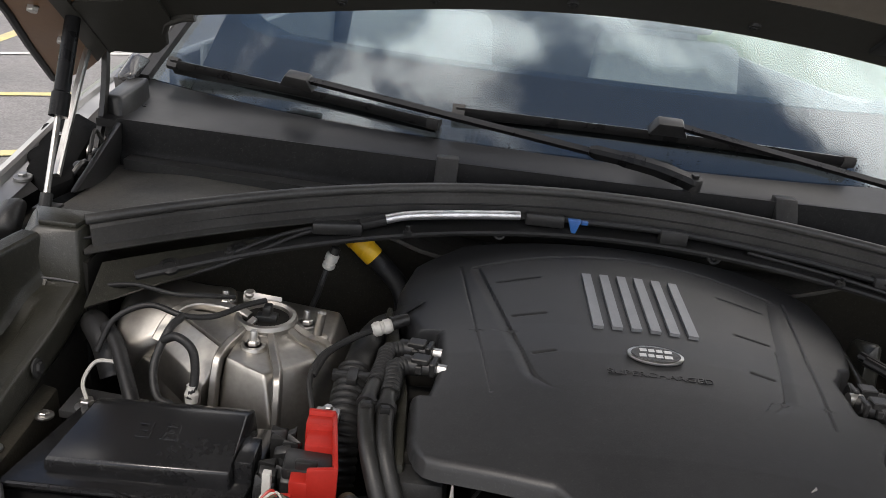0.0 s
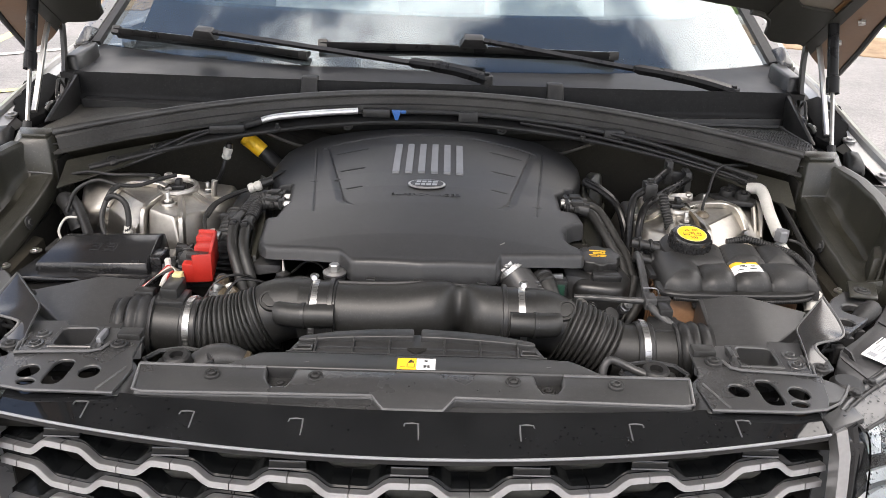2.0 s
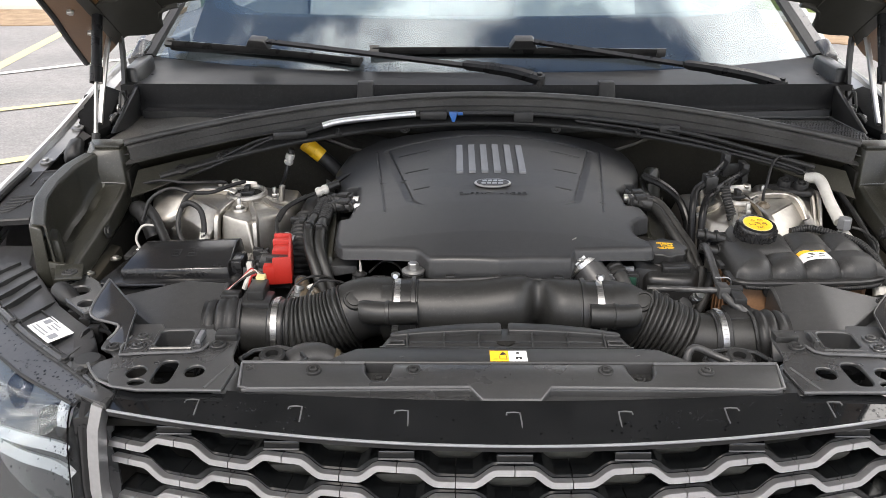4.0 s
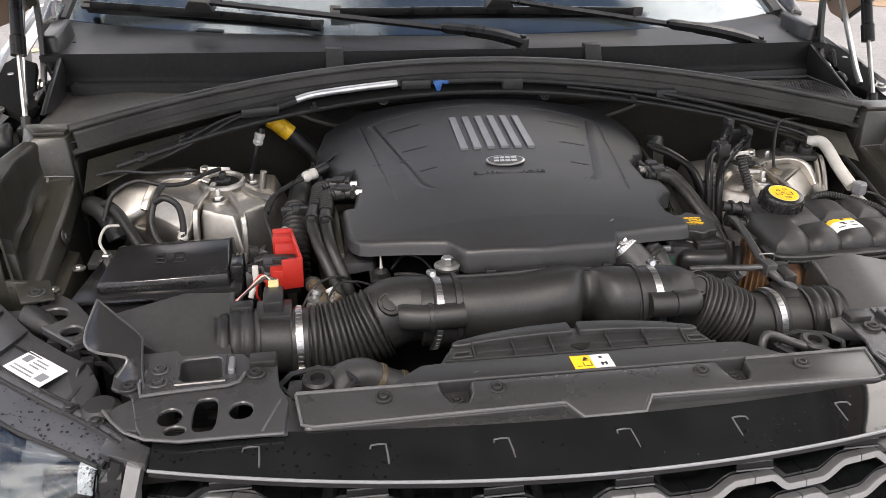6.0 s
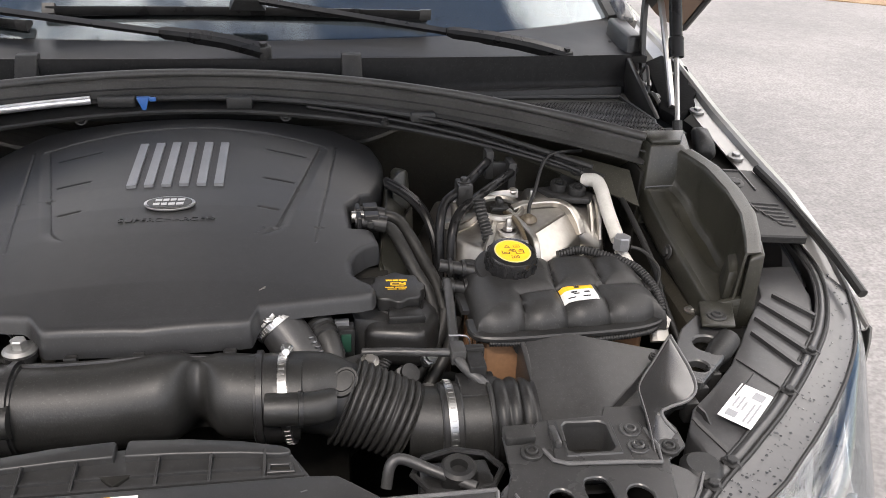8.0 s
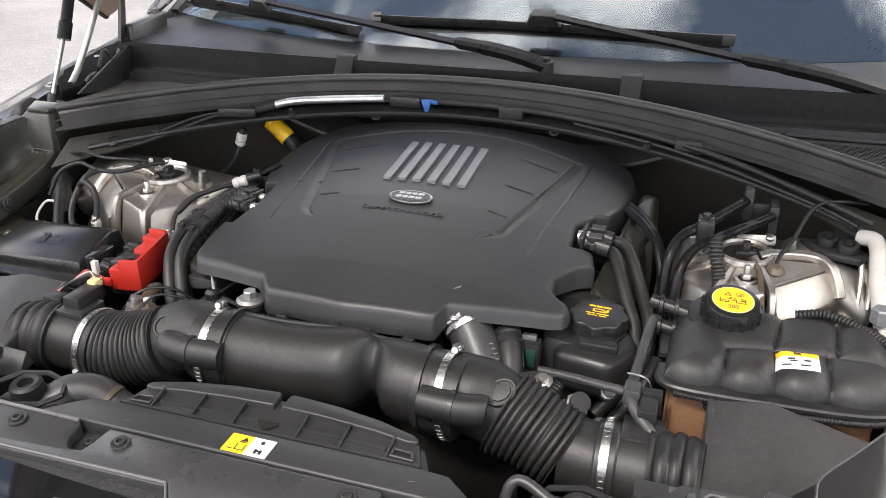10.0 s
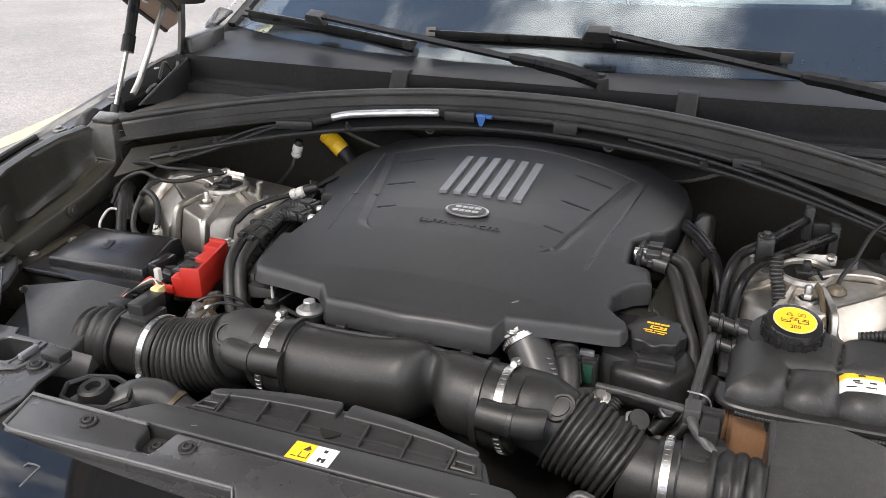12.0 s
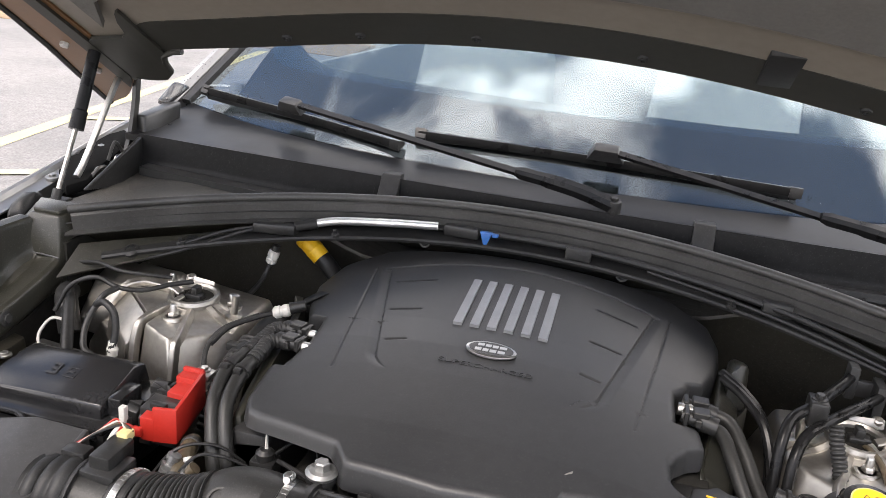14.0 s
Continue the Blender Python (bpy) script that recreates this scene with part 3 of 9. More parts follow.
for sx, side in ((-1, "left"), (1, "right")):
    def fend(u, v, sx=sx):
        y = 0.27 + 1.13 * u
        xi, zi = fender_in(y)
        prof = [(0.0, 0.0), (0.026, 0.002), (0.030, 0.010), (0.036, 0.012), (0.052, 0.004), (0.064, -0.03), (0.074, -0.12), (0.078, -0.3), (0.06, -0.62)]
        tip = smooth(0.24, 0.50, y)
        prof = [(a * (0.35 + 0.65 * tip), b * (0.6 + 0.4 * tip) - 0.03 * (1 - tip)) for a, b in prof]
        k = v * (len(prof) - 1)
        i = min(int(k), len(prof) - 2)
        a, b = prof[i], prof[i + 1]
        f = k - i
        return (sx * (xi + a[0] + (b[0] - a[0]) * f), y, zi + a[1] + (b[1] - a[1]) * f)
    fe = part("fender", plate_from(fend, 20, 16, 0.003), M_PAINT, car, "silver painted front fender with an inner bolt flange")
    for y in (0.591, 0.741, 0.90):
        xi, zi = fender_in(y)
        part("fender_bolt", merge(nut((sx * (xi + 0.010), y, zi + 0.004), (0, -0.15, 1), 0.0065, 0.006), lathe([(0.0125, -0.003), (0.0125, 0.001), (0.009, 0.002), (0, 0.002)], (sx * (xi + 0.010), y, zi + 0.004), (0, -0.15, 1), 18)), M_DULL, fe, "flanged fender bolt")

    # A pillar with its trim, and the scuttle corner
    pil = [glass_pt(0 if sx < 0 else 1, v) + Vector((sx * 0.024, -0.006, 0.006)) for v in (-0.02, 0.1, 0.3, 0.5, 0.75, 1.0)]
    part("a_pillar", sweep(spline(pil, 4), 1.0, shape=[(-0.019, -0.02), (-0.016, 0.008), (0.0, 0.014), (0.016, 0.008), (0.019, -0.02)], up=(0, -0.46, 0.88)), M_PAINT, car, "silver windscreen pillar beaded with rain")
    rnd = random.Random(31 + sx)
    line = spline(pil, 20)
    part("pillar_drops", beads([(rnd.choice(line) + Vector((rnd.uniform(-0.014, 0.014), rnd.uniform(-0.02, 0.02), 0.0)) + Vector((0, -0.0062, 0.0118)), (0, -0.46, 0.88), 0.0007 + 0.0013 * rnd.random() ** 2) for k in range(260)]), M_WATER, car, "rain drops on the pillar", kind="stuff", flat=80)
    tr = [glass_pt(0 if sx < 0 else 1, v) + Vector((-sx * 0.004, -0.004, 0.008)) for v in (0.0, 0.1, 0.3, 0.5, 0.75, 1.0)]
    part("pillar_trim", sweep(spline(tr, 4), 1.0, shape=[(-0.012, -0.006), (-0.010, 0.005), (0.010, 0.007), (0.012, -0.006)], up=(0, -0.46, 0.88)), M_MATT, car)

    # wheels, under the fenders
    wh = part("wheel", lathe([(0.20, -0.11), (0.34, -0.115), (0.37, -0.09), (0.372, 0.09), (0.34, 0.115), (0.20, 0.11)], (sx * 0.83, 0.52, 0.372), (1, 0, 0), 40), M_TYRE, car)
    part("rim", lathe([(0, 0.0), (0.05, 0.01), (0.19, 0.03), (0.205, 0.06), (0.205, -0.06), (0, -0.05)], (sx * 0.90, 0.52, 0.372), (sx, 0, 0), 32), M_CHROME, wh)

# roof, cabin shell and the dark dashboard behind the glass
def roof(u, v):
    p = glass_pt(u, 1.0)
    return (p.x * (1 - 0.02 * v), p.y + 1.5 * v, p.z + 0.03 * math.sin(math.pi * v) + 0.03 * (1 - (2 * u - 1) ** 2))


for name, u0, u1, v0, v1 in (("roof_front", 0.0, 1.0, 0.0, 0.10), ("roof_rear", 0.0, 1.0, 0.86, 1.0), ("roof_side", 0.0, 0.10, 0.10, 0.86), ("roof_side", 0.90, 1.0, 0.10, 0.86)):
    part(name, plate_from(lambda u, v: roof(u0 + (u1 - u0) * u, v0 + (v1 - v0) * v), 10, 8, 0.03), M_CABIN, car, "pale grey lined roof panel", flat=60)
# unseen roof opening, added so that daylight brightens the cabin
pano = part("roof_glass", plate_from(lambda u, v: roof(0.10 + 0.80 * u, 0.10 + 0.76 * v), 10, 8, 0.006), M_GLASS, car, "tinted roof glass, unseen, added to let daylight into the cabin", flat=60)
pano.visible_shadow = False
for u in (0.0, 1.0):
    part("roof_rail", sweep([roof(u, k / 8) for k in range(9)], 0.03, 10), M_PAINT, car, "silver roof rail")
part("header_rail", sweep([Vector(roof(k / 12, 0.0)) + Vector((0, 0.03, -0.02)) for k in range(13)], 0.03, 10), M_CABIN, car, "grey header rail")


def dash(u, v):
    x = (2 * u - 1) * (0.74 - 0.02 * v)
    y = glass_y(x) + 0.015 + 0.37 * v
    return (x, y, 1.135 + 0.112 * smooth(0, 0.9, v) + 0.06 * smooth(0.62, 0.74, abs(x)) * v)


part("dashboard", sheet(24, 10, dash, 0.12), M_DASH, car, "dark soft-touch dashboard top behind the windscreen")
part("cabin_floor", box(-0.78, 0.78, 1.3, 3.3, 0.55, 0.62, 0.01), M_DASH, car)
for sx in (-1, 1):
    part("cabin_side", box(sx * 0.84 - 0.02, sx * 0.84 + 0.02, 1.4, 3.4, 0.4, 1.18, 0.01), M_PAINT, car, "silver door panel")
    part("side_lining", box(sx * 0.80 - 0.01, sx * 0.80 + 0.01, 1.45, 3.35, 0.5, 1.20, 0.01), M_CABIN, car, "pale grey door lining")
    part("seat_back", hull([(sx * 0.36 + dx, 1.95 + dy, z) for dx, z in ((-0.25, 0.75), (0.25, 0.75), (-0.20, 1.28), (0.20, 1.28)) for dy in (0.0 + 0.12 * (z > 1), 0.14 + 0.12 * (z > 1))], 0.03, 3), M_CABIN, car, "pale grey leather front seat back")
    part("head_rest", hull([(sx * 0.36 + dx, 2.10 + dy, z) for dx in (-0.13, 0.13) for z in (1.30, 1.46) for dy in (0, 0.09)], 0.03, 3), M_CABIN, car)
part("tail_panel", box(-0.80, 0.80, 3.35, 3.42, 0.4, 1.25, 0.02), M_PAINT, car)

# ---------- raised bonnet ----------
def hood_z(x, y):
    return 1.402 - 0.58 * (y - 0.80) - 0.22 * x * x / math.sqrt(1 + (x / 0.68) ** 4)


def hood_rear(x):
    return lerp_table([(0, 0.800), (0.60, 0.800), (0.64, 0.803), (0.663, 0.815), (0.676, 0.84), (0.684, 0.870), (0.70, 0.886), (0.765, 0.892), (0.79, 0.915), (0.82, 0.952), (0.87, 1.005), (0.943, 1.050)], abs(x))


def hood_half(y):
    """Half the bonnet's width: it narrows towards the nose."""
    return lerp_table([(0.0, 0.800), (0.2, 0.822), (0.5, 0.846), (0.7, 0.866), (0.8, 0.882), (0.9, 0.906), (1.05, 0.936)], y)


def hood_x(x, y):
    a = abs(x)
    return x if a < 0.75 else math.copysign(0.75 + (a - 0.75) * (hood_half(y) - 0.75) / 0.193, x)


def hood_front(x):
    return -0.03 + 0.09 * (abs(x) / 0.943) ** 3


def hood_strip(x0, x1, r0, r1, lift, thick, nu=20, nv=6):
    def f(u, v):
        x = x0 + (x1 - x0) * u
        yr, yf = hood_rear(x), hood_front(x)
        y = yr - (r0 + (r1 - r0) * v) if r1 < 9 else yr - r0 + (yf - yr + r0) * v
        return (hood_x(x, y), y, hood_z(x, y) + lift)
    return plate_from(f, nu, nv, thick)


hood = part("bonnet", hood_strip(-0.943, 0.943, 0, 10, 0.034, 0.002, 120, 30), M_PAINT, car, "raised silver bonnet seen from underneath")
part("inner_panel", hood_strip(-0.675, 0.675, 0.012, 0.22, -0.002, 0.003, 90, 6), M_TAUPE, hood, "taupe painted inner panel")
part("rear_lip", hood_strip(-0.68, 0.68, 0.0, 0.082, 0.0, 0.006, 80, 4), M_HOODBLACK, hood, "dark rear lip of the bonnet")
part("insulation_pad", hood_strip(-0.70, 0.70, 0.175, 10, -0.008, 0.012, 40, 16), M_PAD, hood, "grey felt insulation pad, lightened to bounce light")
part("bump_tab", hull([(0.275 + dx, y, hood_z(0.28, y) - 0.012 + dz) for dx in (0, 0.045) for y in (0.69, 0.77) for dz in (0, 0.014)], 0.002), M_MATT, hood)
for sx in (-1, 1):
    part("side_flange", hood_strip(sx * 0.772, sx * 0.935, 0.012, 10, 0.000, 0.006, 8, 20), M_PRIMER, hood, "brown primed side flange")
    def arch(u, v, sx=sx):
        x = sx * (0.655 + 0.125 * u)
        y = hood_rear(x) - 0.13 * v
        return (x, y, hood_z(x, y) - 0.006 - 0.006 * math.sin(math.pi * u) * (1 - v))
    part("corner_panel", hood_strip(sx * 0.660, sx * 0.790, 0.09, 0.40, 0.001, 0.003, 12, 8), M_TAUPE, hood, "taupe painted corner panel")
    part("hinge_panel", plate_from(arch, 30, 6, 0.006), M_HOODBLACK, hood, "dark pressed hinge mount of the bonnet")
    part("notch_flange", sweep([Vector((sx * x, hood_rear(x) - 0.003, hood_z(x, hood_rear(x)) - 0.008)) for x in (0.62, 0.64, 0.655, 0.663, 0.670, 0.676, 0.680, 0.684, 0.691, 0.70, 0.73, 0.765)], 0.006, 8), M_HOODBLACK, hood)
    part("black_band", hood_strip(sx * 0.785, sx * 0.822, 0.02, 10, -0.007, 0.006, 6, 20), M_HOODBLACK, hood, "black band beside the hinge")
    part("edge_seal", sweep([(sx * (hood_half(y) - 0.006), y, hood_z(0.93, y) - 0.004) for y in (1.03, 0.9, 0.8, 0.7, 0.5, 0.35, 0.15)], 0.008, 8), M_RUBBER, hood)
    for x, y in ((0.832, 0.785), (0.836, 0.875)):
        part("flange_bolt", nut((sx * x, y, hood_z(x, y) - 0.004), (0, -0.5, -0.85), 0.008, 0.012), M_STEEL, hood)
for x in (-0.42, -0.30, -0.12, 0.12, 0.42):
    part("trim_button", trimclip((x, 0.77, hood_z(x, 0.77) - 0.010), (0, -0.5, -0.86), 0.008), M_MATT, hood)

for sx in (-1, 1):
    g = thing("gas_strut", (sx * 0.777, 0.66, 1.075), "black gas strut holding the bonnet open", "gas strut", "bonnet struts")
    a, j, b = Vector((sx * 0.770, 0.660, 1.080)), Vector((sx * 0.784, 0.738, 1.184)), Vector((sx * 0.786, 0.815, 1.345))
    d = (b - a).normalized()
    part("cylinder", lathe([(0, 0), (0.0125, 0), (0.0125, 0.032), (0.0105, 0.034), (0.0105, (b - j).length), (0, (b - j).length)], j, b - j, 20), M_WIPER, g, "satin black cylinder")
    part("rod", sweep([a, j + (b - j) * 0.1], 0.0042, 12), M_STEEL, g, "bright steel rod")
    part("lower_socket", sweep([a - d * 0.016, a + d * 0.02], 0.008, 12), M_MATT, g)
    part("upper_socket", sweep([b - d * 0.01, b + d * 0.02], 0.009, 12), M_MATT, g)
    part("base_bracket", hull([(sx * (0.755 + dx), 0.655 + dy, z) for dx in (0, 0.03) for dy in (0, 0.03) for z in (1.055, 1.082)], 0.003), M_MATT, g)

    h = part("bonnet_hinge", hull([(sx * x, y, z) for x in (0.785, 0.835) for y, z in ((0.77, 1.03), (0.90, 1.05), (0.79, 1.075), (0.88, 1.095))], 0.004), M_MATT, car, "folded steel bonnet hinge with bright link arm")
    part("link_arm", sweep(spline([(sx * 0.792, 0.742, 1.098), (sx * 0.800, 0.775, 1.118), (sx * 0.806, 0.822, 1.165), (sx * 0.809, 0.880, 1.235), (sx * 0.809, 0.926, 1.285)], 6), 1.0,
                          shape=[(-0.0050, -0.0030), (-0.0030, -0.0055), (0.0030, -0.0055), (0.0050, -0.0030), (0.0050, 0.0030), (0.0030, 0.0055), (-0.0030, 0.0055), (-0.0050, 0.0030)], up=(0, 0.85, -0.5)), M_STEEL, h, "bright steel link arm")
    part("second_arm", sweep(spline([(sx * 0.800, 0.875, 1.075), (sx * 0.797, 0.905, 1.135), (sx * 0.797, 0.925, 1.20), (sx * 0.800, 0.940, 1.268)], 5), 1.0,
                            shape=[(-0.004, -0.007), (-0.004, 0.007), (0.004, 0.007), (0.004, -0.007)], up=(0, 1, 0)), M_HINGE, h, "dark hinge arm")
    part("hook", sweep(spline([(sx * 0.770, 0.80, 1.12), (sx * 0.772, 0.825, 1.148), (sx * 0.768, 0.845, 1.118), (sx * 0.776, 0.855, 1.095), (sx * 0.772, 0.82, 1.085)], 6), 0.0030, 8), M_HINGE, h, "dark wire hook")
    part("spring_clip", merge(sweep(spline([(sx * 0.785, 0.765, 1.090), (sx * 0.776, 0.785, 1.108), (sx * 0.780, 0.81, 1.100), (sx * 0.79, 0.80, 1.082)], 6), 0.0040, 8), lathe([(0.013, -0.004), (0.013, 0.004), (0.006, 0.006), (0, 0.006)], (sx * 0.782, 0.795, 1.095), (-sx, -0.3, 0.2), 16)), M_HINGE, h)
    part("foot_bracket", hull([(sx * x, y, z) for x in (0.775, 0.782) for y, z in ((0.80, 1.06), (0.86, 1.07), (0.85, 1.115), (0.82, 1.112))], 0.002), M_RUBBER, h)
    for y, z in ((0.81, 1.085), (0.926, 1.278), (0.87, 1.10)):
        part("hinge_bolt", nut((sx * 0.80, y, z), (-sx, 0, 0), 0.008, 0.008), M_STEEL, h)

for sx in (-1, 1):
    foam = [(0.785, 0.705), (0.845, 0.765), (0.852, 0.790), (0.872, 0.815), (0.868, 0.850), (0.885, 0.875), (0.902, 0.935), (0.888, 0.955), (0.875, 1.00), (0.825, 0.96), (0.795, 0.82), (0.772, 0.745)]
    solo("foam_block", prism([(sx * x, y) for x, y in foam], lambda x, y: 1.078 + 0.12 * (y - 0.75), 0, 0.004, 2, top=lambda x, y: 1.098 + 0.12 * (y - 0.75)), M_FOAM, "torn black foam seal beside the bonnet hinge", "foam seal", base=(sx * 0.83, 0.85, 1.09), group="hinge foams")

# ---------- scuttle (cowl) between bonnet and windscreen ----------
def seal_y(x):
    return 0.80 - 0.46 * x * x


def seal_z(x):
    return 1.150 - 0.10 * x * x


def wall_y(x):
    return 0.838 + 0.088 * x * x


SEAL_X = [(-0.682 + 1.364 * k / 40) for k in range(41)]
seal = thing("cowl_seal", (0, 0.8, 1.11), "long arched black rubber seal along the bulkhead", "rubber seal")
part("seal_face", sweep([(x, seal_y(x), seal_z(x)) for x in SEAL_X], 1.0, shape=[(0.013, -0.040), (0.015, -0.010), (0.012, -0.0065), (0.004, -0.005), (-0.010, -0.006), (-0.016, -0.012), (-0.017, -0.040)], up=(0, 0, 1)), M_SEAL, seal, "dusty rubber face", flat=25)
part("seal_bead", sweep([(x, seal_y(x) - 0.006, seal_z(x) - 0.001) for x in SEAL_X], 0.0068, 12), M_SEAL, seal, "round rubber bead", flat=70)
part("seal_bead", sweep([(x, seal_y(x) + 0.009, seal_z(x) - 0.003) for x in SEAL_X], 0.0048, 10), M_SEAL, seal, flat=70)
part("seal_lip", sweep([(x, seal_y(x) - 0.014, seal_z(x) - 0.037) for x in SEAL_X], 1.0, shape=[(0.014, -0.0015), (0.015, 0.0005), (0.010, 0.002), (-0.006, 0.003), (-0.006, -0.006)], up=(0, 0, 1)), M_SEAL, seal, flat=25)
part("seal_lip", sweep([(x, seal_y(x) - 0.0145, seal_z(x) - 0.022) for x in SEAL_X], 0.0016, 6), M_RUBBER, seal)

scut = thing("scuttle_panel", (0, 0.88, 1.05), "black plastic scuttle panel below the windscreen", "scuttle panel")


def wall(u, v):
    x = (2 * u - 1) * 0.765
    bend = 0.006 * smooth(0.40, 0.46, v) + 0.010 * v
    return (x, wall_y(x) - 0.012 + bend, 1.062 + 0.098 * v - 0.012 * v * x * x)


part("back_wall", plate_from(wall, 40, 16, 0.006), M_COWL, scut, "black plastic upright wall")


def apron(u, v):
    x = (2 * u - 1) * 0.80
    y0, y1 = wall_y(x), glass_y(x) + 0.012
    y = y0 + (y1 - y0) * v
    return (x, y, 1.157 - 0.007 * (x / 0.76) ** 2 * (1 - v) + 0.016 * v * v + 0.004 * math.sin(math.pi * v))


part("apron", sheet(44, 10, apron, 0.012), M_APRON, scut, "matt black apron at the foot of the windscreen")


def tray(u, v):
    x = (2 * u - 1) * 0.76
    y0, y1 = max(seal_y(x) + 0.012, 0.625), wall_y(x)
    low = 0.055 * (1 - smooth(0.24, 0.40, abs(x)))
    return (x, y0 + (y1 - y0) * v, 1.088 - low + 0.010 * smooth(0.75, 1.0, v) - 0.01 * smooth(0.62, 0.76, abs(x)))


part("tray", sheet(60, 8, tray, 0.006), M_TRAY, scut, "dusty plastic water tray")
for sx in (-1, 1):
    line = [Vector(wall(0.5 + sx * x / 1.53, v)) + Vector((0, -0.0045, 0)) for x, v in ((0.755, 0.66), (0.66, 0.64), (0.58, 0.58), (0.50, 0.53), (0.42, 0.51), (0.29, 0.49), (0.283, 0.80))]
    part("moulded_line", sweep(line, 0.0016, 6), M_MATT, scut)
    # stepped inner ledge of the tray and its end wall
    part("tray_ledge", sweep([(sx * x, wall_y(x) - 0.022, 1.096) for x in (0.34, 0.45, 0.6, 0.74)], 1.0, shape=[(-0.014, -0.010), (-0.014, 0.006), (0.010, 0.008), (0.014, -0.010)], up=(0, 0, 1)), M_MATT, scut)
    part("tray_end", hull([(sx * x, y, z) for x in (0.756, 0.766) for y, z in ((0.72, 1.085), (0.89, 1.06), (0.885, 1.15), (0.80, 1.115))], 0.003), M_PLASTIC, scut)
    part("scuttle_clip", hull([(sx * 0.256 + dx, wall_y(0.256) + y, z) for dx in (-0.017, 0.017) for y, z in ((-0.030, 1.12), (0.012, 1.12), (0.020, 1.166), (0.0, 1.166))], 0.003), M_MATT, scut, "grey plastic clip")
    part("corner_vent", hull([(sx * x, y, z) for x, y, z in ((0.765, 0.905, 1.12), (0.80, 0.92, 1.11), (0.770, 0.915, 1.182), (0.800, 0.925, 1.180), (0.755, 1.010, 1.135), (0.81, 1.02, 1.12), (0.772, 1.045, 1.192), (0.81, 1.05, 1.188), (0.752, 0.955, 1.14))], 0.006, 3), M_PLASTIC, scut, "black corner piece with cooling slots")
    for k in range(5):
        part("vent_slat", hull([(sx * (0.750 + dx), 0.968 + 0.011 * k + dy, z) for dx in (0, 0.006) for dy in (0, 0.004) for z in (1.138, 1.160)], 0.0), M_RUBBER, scut)
    part("corner_fillet", hull([(sx * x, y, z) for x, y, z in ((0.79, 1.03, 1.18), (0.83, 1.03, 1.18), (0.79, 1.12, 1.21), (0.83, 1.12, 1.21), (0.81, 1.08, 1.228), (0.795, 1.03, 1.20))], 0.008, 3), M_FLAP, scut, "grey plastic pillar foot")

# perforated air inlet in the tray on the driver's side
inlet = thing("air_inlet_grille", (0.62, 0.78, 1.09), "black honeycomb air inlet grille lying in the scuttle tray", "grille")
bm = bmesh.new()
for j in range(26):
    for i in range(42):
        x = 0.49 + 0.0060 * i + (0.0030 if j % 2 else 0)
        y = 0.642 + 0.0064 * j
        if y > seal_y(x) + 0.022 and y < wall_y(x) - 0.03:
            merge(bm, lathe([(0.0018, 0.0), (0.0029, 0.0), (0.0029, 0.0018), (0.0018, 0.0018)], (x, y, 1.0895), (0, 0, 1), 6))
part("honeycomb", bm, M_MATT, inlet, kind="stuff")
part("inlet_rim", sweep([(0.485, 0.745, 1.093), (0.60, 0.70, 1.091), (0.72, 0.62, 1.086), (0.745, 0.70, 1.088), (0.73, 0.83, 1.092), (0.50, 0.825, 1.094), (0.485, 0.745, 1.093)], 0.004, 8), M_MATT, inlet)

# bulkhead below the seal, bay floor and inner sides
def bulk(u, v):
    x = (2 * u - 1) * 0.690
    return (x, seal_y(x) + 0.012 + 0.085 * smooth(0.02, 0.10, v) - 0.02 * math.sin(math.pi * v) * (1 + 0.3 * math.sin(14 * x)), 1.115 - 0.10 * x * x - 0.55 * v)


part("bulkhead", plate_from(bulk, 40, 12, 0.01), M_SOOT, car, "dark sooty bulkhead behind the engine")
part("bay_floor", box(-0.78, 0.78, -0.06, 0.9, 0.50, 0.53, 0.0), M_DARK, car)
for sx in (-1, 1):
    part("inner_side", hull([(sx * x, y, z) for x in (0.676, 0.690) for y, z in ((0.16, 0.925), (0.40, 0.935), (0.62, 0.985), (0.16, 0.5), (0.62, 0.5))], 0.002), M_DARK, car, "dark inner wing sheet metal")
    part("inner_rear", hull([(sx * x, y, z) for x in (0.672, 0.700) for y, z in ((0.56, 1.055), (0.90, 1.085), (0.56, 0.5), (0.90, 0.5))], 0.002), M_DARK, car, "dark inner wing sheet metal")
    part("wing_bridge", hull([(sx * x, y, z) for x, y in ((0.690, 0.58), (0.86, 0.58), (0.86, 1.0), (0.690, 0.90)) for z in (1.035, 1.048)], 0.002), M_DARK, car)
    part("chassis_leg", hull([(sx * x, y, z) for x in (0.50, 0.62) for y in (0.05, 0.75) for z in (0.70, 0.80)], 0.015), M_DARK, car)

